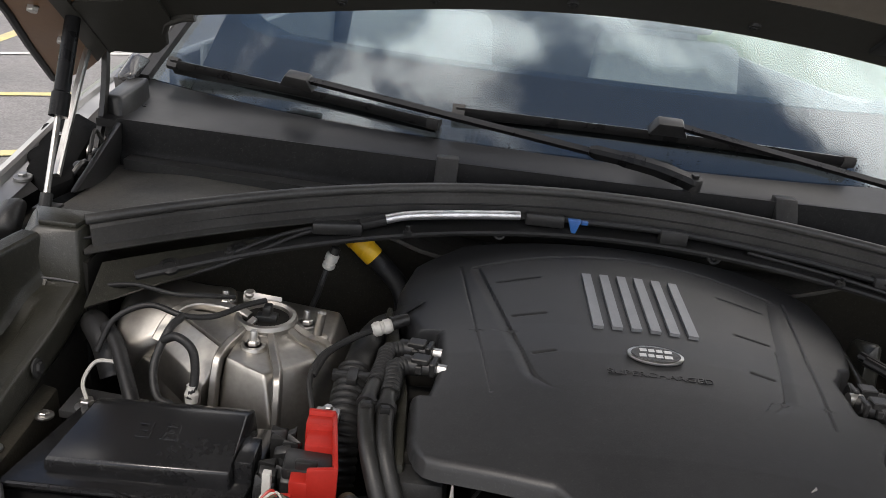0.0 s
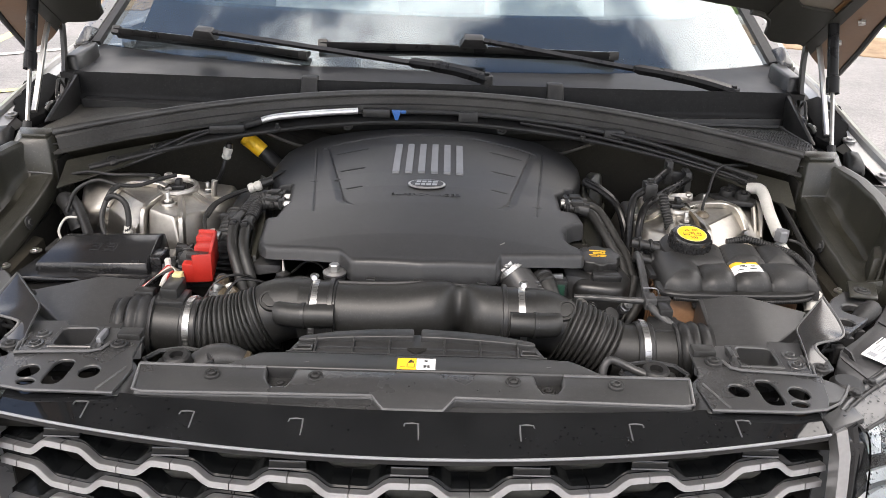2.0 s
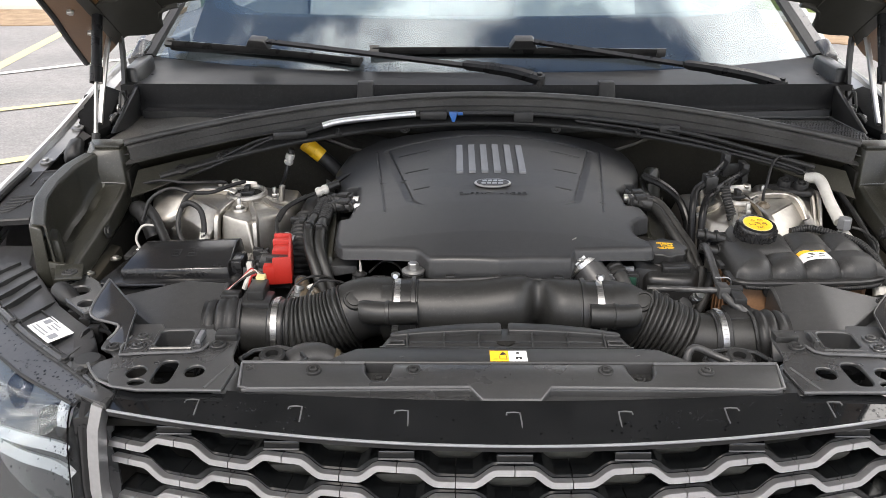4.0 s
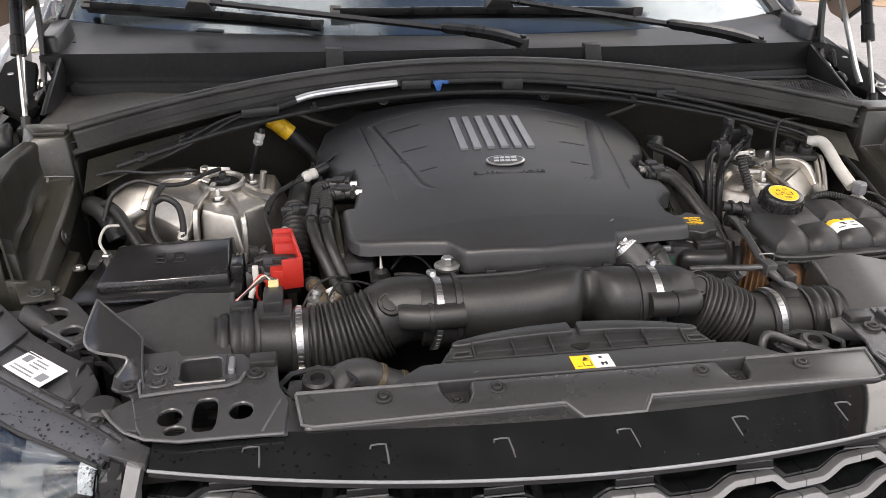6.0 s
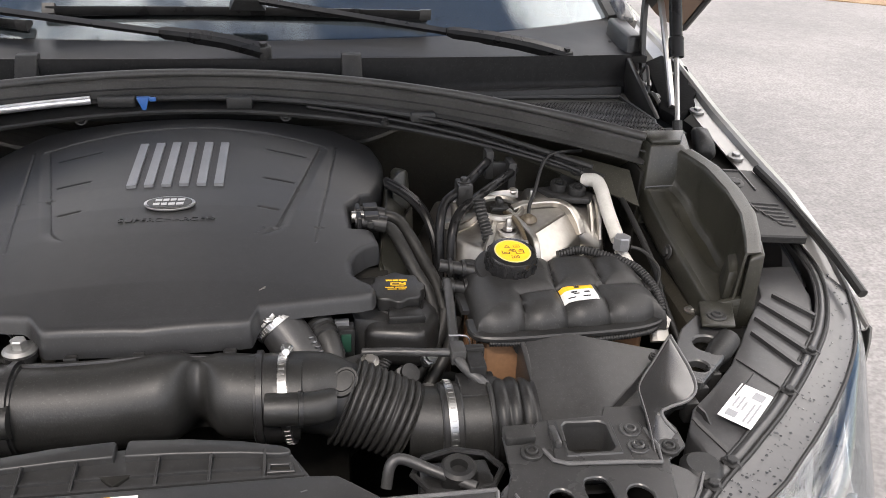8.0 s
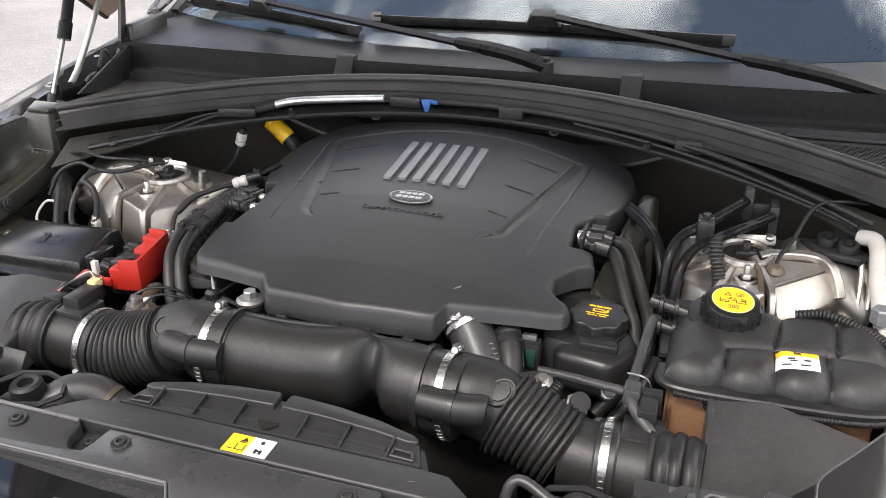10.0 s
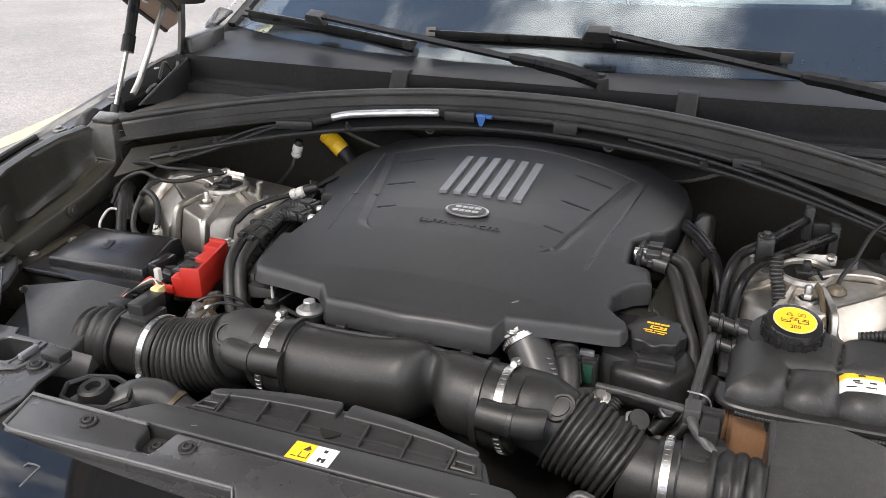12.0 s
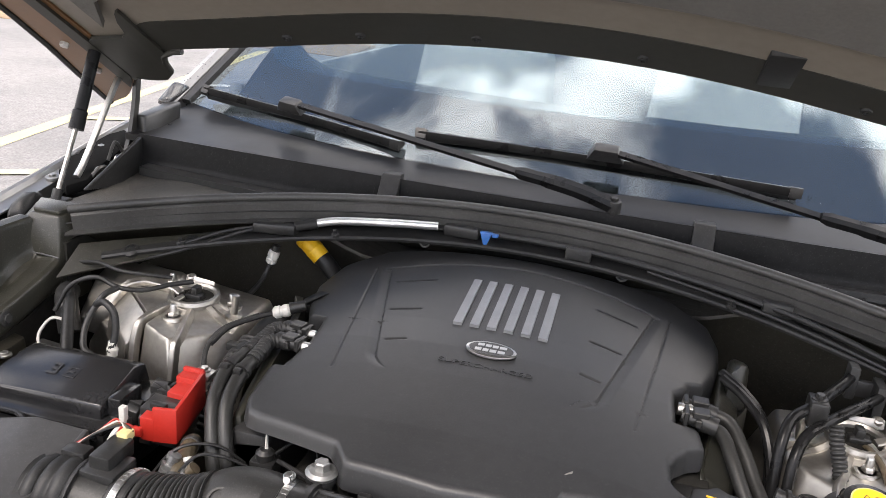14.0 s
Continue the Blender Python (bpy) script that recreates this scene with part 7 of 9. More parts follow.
part("top_shell", sheet(120, 90, shell, 0.012), M_MATT, tank, "black lobed top shell", flat=50)
part("seam_flange", sweep(spline([(0.371, 0.310, 0.9635), (0.380, 0.274, 0.9635), (0.48, 0.272, 0.9635), (0.58, 0.280, 0.9635), (0.614, 0.31, 0.9635), (0.616, 0.39, 0.9635), (0.59, 0.440, 0.9635), (0.43, 0.442, 0.9635), (0.374, 0.41, 0.9635), (0.370, 0.33, 0.9635)], 6), 1.0, shape=[(-0.006, -0.0035), (-0.006, 0.0025), (0.0055, 0.0025), (0.0075, 0.0005), (0.0075, -0.0035)]), M_PLASTIC, tank)
CZ = (0.04, -0.18, 1)
part("filler_neck", lathe([(0.040, -0.03), (0.040, -0.008), (0.0462, -0.005), (0.0470, 0.001), (0.0455, 0.004), (0.039, 0.005), (0.035, 0.006), (0, 0.006)], (0.436, 0.392, 0.9885), CZ, 40), M_PLASTIC, tank, "round filler neck")
cap = part("filler_cap", lathe([(0.0320, 0.0), (0.0332, 0.004), (0.0328, 0.022), (0.0305, 0.027), (0.0242, 0.028), (0, 0.028)], (0.436, 0.392, 0.990), CZ, 44), M_SATIN, tank, "black screw cap")
for k in range(14):
    a = 2 * math.pi * k / 14
    m = axis_matrix((0.436, 0.392, 0.990), CZ)
    part("grip_rib", hull([m @ Vector((0.0328 * math.cos(a + da) + dr * math.cos(a), 0.0328 * math.sin(a + da) + dr * math.sin(a), z)) for da in (-0.09, 0.09) for dr in (-0.002, 0.0022) for z in (0.003, 0.021)], 0.0008), M_SATIN, cap)
CM = axis_matrix((0.436, 0.392, 0.990), CZ)
part("cap_label", lathe([(0.0222, 0.0278), (0.0222, 0.0288), (0, 0.0288)], (0.436, 0.392, 0.990), CZ, 40), M_YLABEL, cap, "yellow cap label")
part("label_ring", lathe([(0.0222, 0.0276), (0.0240, 0.0276), (0.0240, 0.0284), (0.0222, 0.0284)], (0.436, 0.392, 0.990), CZ, 40), M_CREAM, cap, "pale yellow label rim")
up = CM.to_3x3() @ Vector((0, 0, 1))
right = Vector((1, 0.05, 0)).normalized()
right = (right - up * right.dot(up)).normalized()
fwd = up.cross(right)
LM = Matrix((right, fwd, up)).transposed().to_4x4()
LM.translation = Vector((0.436, 0.392, 0.990)) + up * 0.0288
LM = LM @ Matrix.Scale(0.72, 4)
bm = lettering("200", 0.011, (0, 0, 0), Matrix.Identity(3), 0.0003)
bmesh.ops.transform(bm, matrix=LM @ Matrix.Translation((0, -0.019, 0.0002)), verts=bm.verts)
for x0, x1, ya, yb in ((-0.021, -0.007, -0.009, -0.0075), (-0.021, -0.0195, -0.009, 0.001), (-0.0085, -0.007, -0.009, -0.003), (-0.018, -0.011, -0.005, -0.004), (0.004, 0.020, -0.009, -0.0075), (0.004, 0.0055, -0.009, 0.000), (0.010, 0.019, -0.003, -0.001), (0.0185, 0.020, -0.009, 0.003), (0.012, 0.017, 0.001, 0.003), (-0.008, 0.003, 0.000, 0.0012), (-0.006, 0.005, 0.003, 0.0042), (-0.003, 0.004, -0.003, -0.002), (0.004, 0.016, 0.0095, 0.0105), (0.004, 0.016, 0.0160, 0.0170), (0.004, 0.005, 0.0095, 0.017), (0.015, 0.016, 0.0095, 0.017), (0.007, 0.013, 0.0125, 0.0135)):
    merge(bm, box(x0, x1, ya, yb, 0, 0.0004, 0, 1, LM))
for a, b in (((-0.013, 0.0095), (-0.003, 0.0095)), ((-0.003, 0.0095), (-0.008, 0.017)), ((-0.008, 0.017), (-0.013, 0.0095))):
    dx, dy = b[0] - a[0], b[1] - a[1]
    k = 0.0006 / math.hypot(dx, dy)
    merge(bm, prism([(a[0] + dy * k, a[1] - dx * k), (b[0] + dy * k, b[1] - dx * k), (b[0] - dy * k, b[1] + dx * k), (a[0] - dy * k, a[1] + dx * k)], 0, 0.0004, 0, 1, LM))
part("cap_print", bm, M_INK, cap, "black printed pictograms")
def tank_film(x0, x1, y0, y1, lift):
    def f(u, v):
        x, y = 0.508 + x0 + (x1 - x0) * u, 0.315 + y0 + (y1 - y0) * v + 0.06 * (x0 + (x1 - x0) * u)
        p = shell((x - 0.372) / 0.243, (y - 0.272) / 0.170)
        return (x, p[1], p[2] + lift)
    return sheet(8, 8, f, 0.0006)


part("tank_label", tank_film(-0.022, 0.022, -0.019, 0.018, 0.0010), M_LABEL, tank, "white caution label")
part("label_band", tank_film(-0.021, 0.021, 0.006, 0.017, 0.0015), M_YLABEL, tank, "yellow label band")
for x0, x1, ya, yb in ((-0.004, 0.003, 0.009, 0.0145), (-0.010, -0.003, -0.002, 0.001), (-0.008, -0.001, -0.006, -0.0045), (0.006, 0.013, -0.004, -0.0015), (-0.016, -0.007, -0.0135, -0.012), (0.002, 0.012, -0.0135, -0.012)):
    part("label_print", tank_film(x0, x1, ya, yb, 0.0018), M_INK, tank)
part("tank_plug", merge(lathe([(0.014, 0), (0.014, 0.006), (0.009, 0.009), (0, 0.009)], (0.430, 0.276, 0.948), (0, -1, 0.2), 18), lathe([(0.006, 0), (0.005, 0.014), (0, 0.015)], (0.430, 0.270, 0.947), (0, -1, -0.3), 12)), M_RUBBER, tank, "black rubber plug")
for y, z in ((0.402, 0.990), (0.382, 0.972)):
    part("hose_stub", merge(sweep([(0.345, y + 0.004, z + 0.002), (0.400, y - 0.006, z - 0.006)], 0.0085, 14), lathe([(0.0085, -0.003), (0.0125, -0.002), (0.0125, 0.002), (0.0085, 0.003)], (0.358, y, z), (1, 0, 0), 16), lathe([(0.0085, -0.003), (0.0115, -0.002), (0.0115, 0.002), (0.0085, 0.003)], (0.376, y, z - 0.002), (1, 0, 0), 16)), M_PLASTIC, tank, "black hose stub")
part("shoulder_dome", lathe([(0.020, -0.02), (0.020, 0.0), (0.014, 0.010), (0, 0.013)], (0.388, 0.425, 0.972), (0, 0, 1), 20), M_PLASTIC, tank)

# ---------- wheel arch liners ----------
RIM = [(0.300, 0.720, 1.047), (0.335, 0.735, 1.055), (0.38, 0.750, 1.065), (0.44, 0.756, 1.075), (0.50, 0.752, 1.085), (0.54, 0.740, 1.090), (0.577, 0.724, 1.096)]
LEDGE = [(0.300, 0.972), (0.34, 0.980), (0.40, 0.992), (0.46, 1.004), (0.51, 1.018), (0.549, 1.032), (0.576, 1.091)]
for sx in (-1, 1):
    li = thing("wing_liner", (sx * 0.74, 0.43, 0.92), "dusty olive-black plastic inner wing trough", "wing liner", "wing liners")

    def trough(u, v, sx=sx):
        y = 0.300 + 0.252 * u
        xr, zr = lerp_table([(a, b) for a, b, c in RIM], y), lerp_table([(a, c) for a, b, c in RIM], y)
        zf = lerp_table(LEDGE, y)
        xw = xr - 0.018
        xi = 0.677 + 0.45 * max(0.0, y - 0.549)
        xs = min(xi + 0.034, xw - 0.008)
        deep = 0.012 * smooth(0.355, 0.40, y) * smooth(0.525, 0.485, y)
        top = min(zf, zr - 0.004)
        prof = [(xr + 0.013, zr - 0.020), (xr + 0.012, zr - 0.002), (xr + 0.009, zr), (xr - 0.008, zr - 0.001), (xr - 0.011, zr - 0.004), (xw + 0.003, top + 0.010 - deep), (xw - 0.004, top - deep), (xs + 0.005, top - deep), (xs - 0.002, top - 0.002), (xi + 0.006, zf + 0.001), (xi, zf - 0.003), (xi - 0.005, zf - 0.030), (xi - 0.003, zf - 0.036)]
        k = v * (len(prof) - 1)
        i = min(int(k), len(prof) - 2)
        a, b = prof[i], prof[i + 1]
        t = k - i
        return (sx * (a[0] + (b[0] - a[0]) * t), y, a[1] + (b[1] - a[1]) * t)
    part("liner_trough", plate_from(trough, 40, 44, 0.003), M_OLIVE, li, "olive-black moulded trough", flat=38)
    part("front_wall", hull([(sx * x, y, z) for x, z in ((0.672, 0.938), (0.676, 0.968), (0.726, 0.938), (0.720, 0.985), (0.690, 0.980)) for y in (0.296, 0.304)], 0.002), M_OLIVE, li)
    part("front_column", hull([(sx * x, y, z) for x, y, z in ((0.712, 0.295, 0.94), (0.736, 0.295, 0.94), (0.714, 0.295, 1.040), (0.734, 0.295, 1.046), (0.754, 0.338, 0.95), (0.748, 0.338, 1.054), (0.742, 0.342, 0.95), (0.738, 0.342, 1.052))], 0.004, 3), M_OLIVE, li)
    part("back_post", hull([(sx * x, y, z) for x, y, z in ((0.684, 0.562, 1.095), (0.732, 0.562, 1.095), (0.676, 0.612, 1.099), (0.758, 0.612, 1.099), (0.668, 0.612, 0.96), (0.758, 0.612, 0.96), (0.674, 0.548, 0.955), (0.677, 0.548, 1.034), (0.738, 0.546, 1.036), (0.748, 0.546, 1.075), (0.738, 0.548, 0.955))], 0.003, 3), M_OLIVE, li, "tapered upright end of the trough")
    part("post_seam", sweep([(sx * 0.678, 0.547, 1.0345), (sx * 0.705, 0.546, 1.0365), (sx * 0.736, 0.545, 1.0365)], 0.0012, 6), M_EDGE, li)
    part("post_cap", prism([(sx * 0.686, 0.565), (sx * 0.731, 0.565), (sx * 0.756, 0.612), (sx * 0.678, 0.612)], 1.095, 1.102, 0.002), M_OLIVE, li)
    part("pocket_step", hull([(sx * x, y, z) for x, y, z in ((0.700, 0.312, 1.014), (0.726, 0.312, 1.018), (0.696, 0.310, 0.970), (0.726, 0.310, 0.970), (0.716, 0.352, 1.020), (0.734, 0.352, 1.022), (0.712, 0.355, 0.975), (0.734, 0.355, 0.975))], 0.004), M_OLIVE, li)
    part("inner_rail", hull([(sx * x, y, z) for x, y, z in ((0.655, 0.262, 0.938), (0.70, 0.262, 0.945), (0.660, 0.45, 0.950), (0.70, 0.45, 0.96), (0.650, 0.27, 0.88), (0.655, 0.45, 0.88), (0.70, 0.27, 0.88), (0.70, 0.45, 0.88))], 0.004), M_SOOT, li, "dusty body rail with bolts")
    for y in (0.30, 0.335, 0.40):
        part("rail_bolt", nut((sx * (0.672 - 0.02 * (y > 0.38)), y, 0.946), (0, 0, 1), 0.006, 0.005), M_STEEL, li)
    part("liner_foot", hull([(sx * x, y, z) for x, y in ((0.642, 0.250), (0.682, 0.243), (0.705, 0.300), (0.662, 0.304)) for z in (0.974, 0.979)], 0.002), M_OLIVE, li)
    part("foot_pin", trimclip((sx * 0.668, 0.266, 0.980), (0, 0, 1), 0.012), M_MATT, li)
    part("liner_nut", nut((sx * 0.672, 0.43, 0.984), (-sx, 0, 0.2), 0.007, 0.005), M_MATT, li)
    # seal and latch plate on the fender flange
    part("flange_mat", prism([(sx * x, y) for x, y in ((0.790, 0.405), (0.860, 0.398), (0.862, 0.44), (0.854, 0.50), (0.846, 0.548), (0.790, 0.555), (0.780, 0.50))], lambda x, y: 1.004 + 0.28 * (y - 0.40), 0, 0.002, 1, top=lambda x, y: 1.016 + 0.28 * (y - 0.40)), M_RUBBER, li, "slotted black rubber mat")
    for k in range(6):
        part("mat_groove", sweep([(sx * (0.790 + 0.008 * k), 0.50 - 0.014 * k, 1.0445 - 0.004 * k), (sx * (0.793 + 0.0085 * k), 0.475 - 0.010 * k, 1.0375 - 0.0028 * k), (sx * (0.848 + 0.001 * k), 0.466 - 0.009 * k, 1.035 - 0.0026 * k)], 0.0017, 6), M_MATT, li)
    part("rubber_edge", sweep(spline([(sx * x, y, z) for x, y, z in ((0.852, 0.548, 1.060), (0.862, 0.49, 1.045), (0.872, 0.43, 1.026), (0.880, 0.36, 1.004), (0.880, 0.29, 0.985))], 5), 0.0065, 8), M_RUBBER, li, "black rubber edge")
    part("mat_bolt", nut((sx * 0.806, 0.520, 1.049), (0, -0.25, 1), 0.008, 0.005), M_MATT, li)
    part("mat_frame", sweep([(sx * x, y, 1.0165 + 0.28 * (y - 0.40)) for x, y in ((0.784, 0.50), (0.790, 0.550), (0.824, 0.546), (0.829, 0.50))], 0.0018, 6), M_GREY, li)
    part("black_boot", hull([(sx * x, y, z) for x, y, z in ((0.775, 0.595, 1.075), (0.812, 0.585, 1.070), (0.790, 0.66, 1.088), (0.815, 0.668, 1.088), (0.782, 0.630, 1.100), (0.806, 0.632, 1.098), (0.790, 0.605, 1.094), (0.785, 0.61, 1.03), (0.81, 0.66, 1.05))], 0.008, 3), M_RUBBER, li)

# ---------- hoses, wiring and small parts ----------
def line_thing(name, pts, r, mat, label, category, n=10, rib=None, group=""):
    bm = ribbed(pts, r, rib[0], rib[1], n) if rib else hose(pts, r, n)
    return solo(name, bm, mat, label, category, base=tuple(pts[0]), group=group, flat=60)


# conduit under the seal, with its silver sleeve and blue clip
con = thing("wiring_conduit", (-0.2, 0.74, 1.09), "black wiring conduit under the seal with a silver foil sleeve", "wiring")
part("foil_sleeve", hose([(-0.337, 0.712, 1.101), (-0.30, 0.722, 1.109), (-0.22, 0.742, 1.114), (-0.147, 0.757, 1.117)], 0.0066, 14), M_FOIL, con, "crinkled silver foil sleeve")
part("sleeve_end", sweep([(-0.365, 0.703, 1.094), (-0.332, 0.714, 1.102)], 0.0085, 12), M_RUBBER, con)
part("left_lead", hose([(-0.345, 0.71, 1.099), (-0.40, 0.695, 1.092), (-0.46, 0.665, 1.082), (-0.52, 0.63, 1.060), (-0.57, 0.60, 1.045), (-0.63, 0.575, 1.035)], 0.0027, 8), M_RUBBER, con)
part("left_lead", hose([(-0.37, 0.70, 1.093), (-0.43, 0.68, 1.084), (-0.49, 0.64, 1.062), (-0.54, 0.61, 1.045), (-0.60, 0.58, 1.03), (-0.655, 0.55, 1.02)], 0.0032, 8), M_RUBBER, con)
part("left_clip_box", hull([(x, y, z) for x, y in ((-0.425, 0.675), (-0.36, 0.69), (-0.36, 0.71), (-0.425, 0.695)) for z in (1.082, 1.098)], 0.003), M_PLASTIC, con)
part("mid_clip_box", hull([(x, 0.757 + dy, z) for x in (-0.138, -0.082) for dy in (0, 0.016) for z in (1.104, 1.121)], 0.003), M_PLASTIC, con)
part("blue_clip", merge(hull([(x, y, z) for x, y, z in ((-0.079, 0.752, 1.121), (-0.060, 0.752, 1.121), (-0.072, 0.752, 1.101), (-0.066, 0.752, 1.101), (-0.079, 0.762, 1.121), (-0.060, 0.762, 1.121))], 0.001), hull([(x, y, z) for x in (-0.060, -0.050) for y in (0.752, 0.758) for z in (1.115, 1.121)], 0.001)), M_BLUE, con, "small blue clip")
part("right_lead", hose([(-0.06, 0.765, 1.116), (0.05, 0.765, 1.116), (0.15, 0.755, 1.113), (0.28, 0.725, 1.106), (0.40, 0.685, 1.094), (0.50, 0.635, 1.077), (0.60, 0.57, 1.06)], 0.0045, 8), M_RUBBER, con)
part("right_lead", hose([(0.18, 0.752, 1.104), (0.30, 0.715, 1.095), (0.42, 0.67, 1.08), (0.54, 0.61, 1.06), (0.585, 0.58, 1.05)], 0.0035, 8), M_RUBBER, con)
for x in (0.075, 0.36):
    y, z = seal_y(x) - 0.034, seal_z(x) - 0.040
    part("lead_clip", hull([(x + dx, y + dy, z + dz) for dx in (-0.020, 0.020) for dy in (-0.008, 0.01) for dz in (-0.010, 0.010)], 0.003), M_MATT, con)
for x in (-0.17, 0.0, 0.145):
    part("bulkhead_bolt", trimclip((x, seal_y(x) - 0.014, 1.082 if x else 1.095), (0, -1, 0.2), 0.010), M_MATT, con)
flange = thing("bulkhead_flange", (0, 0.76, 1.09), "dark steel flange along the top of the bulkhead", "flange")
FX = [(-0.62 + 1.24 * k / 30) for k in range(31)]
part("flange_strip", sweep([(x, seal_y(x) - 0.040 - 0.03 * x * x, seal_z(x) - 0.052 - 0.05 * x * x) for x in FX], 1.0, shape=[(0.006, -0.004), (0.008, 0.0), (0.006, 0.003), (-0.030, 0.008), (-0.030, -0.004)], up=(0, 0, 1)), M_MATT, flange)
for x in (-0.52, -0.30, 0.30, 0.52):
    part("flange_stud", lathe([(0.007, 0), (0.006, 0.005), (0.003, 0.006), (0.003, 0.012), (0, 0.012)], (x, seal_y(x) - 0.048, seal_z(x) - 0.049 - 0.05 * x * x), (0, -0.3, 1), 10), M_MATT, flange)

for sx in (-1, 1):
    def gusset(u, v, sx=sx):
        x = 0.41 + 0.25 * u
        y = seal_y(x) - 0.026 - 0.055 * v * (0.1 + 0.9 * u)
        return (sx * x, y, seal_z(x) - 0.054 - 0.036 * v * (0.05 + 0.95 * u))
    gs = thing("bulkhead_gusset", (sx * 0.5, 0.62, 1.0), "dusty dark pressed gusset beside the bulkhead", "body pressing", "bulkhead gussets")
    part("gusset_plate", plate_from(gusset, 14, 6, 0.004), M_OLIVE, gs)
    for k in range(2):
        p = Vector(gusset(0.40 + 0.3 * k, 0.55))
        part("gusset_boss", lathe([(0.013, -0.002), (0.013, 0.003), (0.008, 0.005), (0.007, 0.001), (0, 0.001)], p, (0, -0.5, 0.9), 18), M_RUBBER, gs)

# yellow capped sensor and the two pale connectors by the left of the engine
ys = thing("capped_sensor", (-0.36, 0.78, 1.0), "sensor with a bright yellow protective cap", "sensor")
YA = Vector((-0.74, 0.10, 0.62))
YB = Vector((-0.350, 0.772, 1.026))
part("yellow_cap", lathe([(0.0152, -0.006), (0.0160, -0.004), (0.0160, 0.036), (0.0140, 0.040), (0, 0.040)], YB, YA, 24), M_YELLOW, ys, "yellow cap")
part("cap_collar", lathe([(0.0160, 0.030), (0.0172, 0.031), (0.0172, 0.040), (0.0160, 0.041), (0.0100, 0.0395)], YB, YA, 24), M_YELLOW, ys)
part("cap_ridge", lathe([(0.0160, 0.010), (0.0165, 0.011), (0.0165, 0.013), (0.0160, 0.014)], YB, YA, 24), M_YELLOW, ys)
part("sensor_lead", hose([YB, YB - YA * 0.03, (-0.300, 0.745, 0.985), (-0.285, 0.70, 0.94)], 0.0145, 14), M_RUBBER, ys)

c1 = thing("pale_connector", (-0.405, 0.70, 1.02), "pale grey connector standing on a black cable", "connector", "pale connectors")
part("connector_body", lathe([(0.0062, 0), (0.0088, 0.003), (0.0092, 0.008), (0.0078, 0.009), (0.0078, 0.012), (0.0092, 0.013), (0.0092, 0.022), (0.0070, 0.024), (0, 0.024)], (-0.404, 0.700, 1.026), (0.30, 0.05, 1), 18), M_WHITE, c1, "pale grey body")
part("connector_nose", lathe([(0.0072, -0.002), (0.0065, 0.010), (0, 0.012)], (-0.397, 0.701, 1.048), (0.30, 0.05, 1), 12), M_PLASTIC, c1)
part("cable", hose([(-0.404, 0.700, 1.026), (-0.409, 0.692, 1.008), (-0.412, 0.67, 0.995), (-0.418, 0.63, 0.985), (-0.430, 0.585, 0.985), (-0.425, 0.56, 0.96)], 0.0040, 10), M_RUBBER, c1)
c2 = thing("pale_connector", (-0.312, 0.552, 1.01), "pale grey connector joining cables beside the engine cover", "connector", "pale connectors")
part("connector_body", lathe([(0.0065, -0.014), (0.0088, -0.011), (0.0092, -0.004), (0.0080, -0.003), (0.0080, 0.000), (0.0092, 0.001), (0.0092, 0.008), (0.0070, 0.011), (0, 0.011)], (-0.312, 0.552, 1.020), (0.85, 0.25, 0.25), 18), M_WHITE, c2, "pale grey body")
part("connector_nose", lathe([(0.009, 0), (0.007, 0.022), (0, 0.024)], (-0.303, 0.556, 1.024), (0.85, 0.35, 0.25), 12), M_PLASTIC, c2)
part("cable", hose([(-0.322, 0.548, 1.017), (-0.345, 0.53, 1.012), (-0.375, 0.50, 1.003), (-0.385, 0.47, 0.985), (-0.375, 0.44, 0.96), (-0.37, 0.41, 0.93)], 0.0036, 10), M_RUBBER, c2)
part("cable_tape", hose([(-0.34, 0.535, 1.014), (-0.37, 0.505, 1.004), (-0.383, 0.475, 0.988)], 0.0044, 10), M_RUBBER, c2)

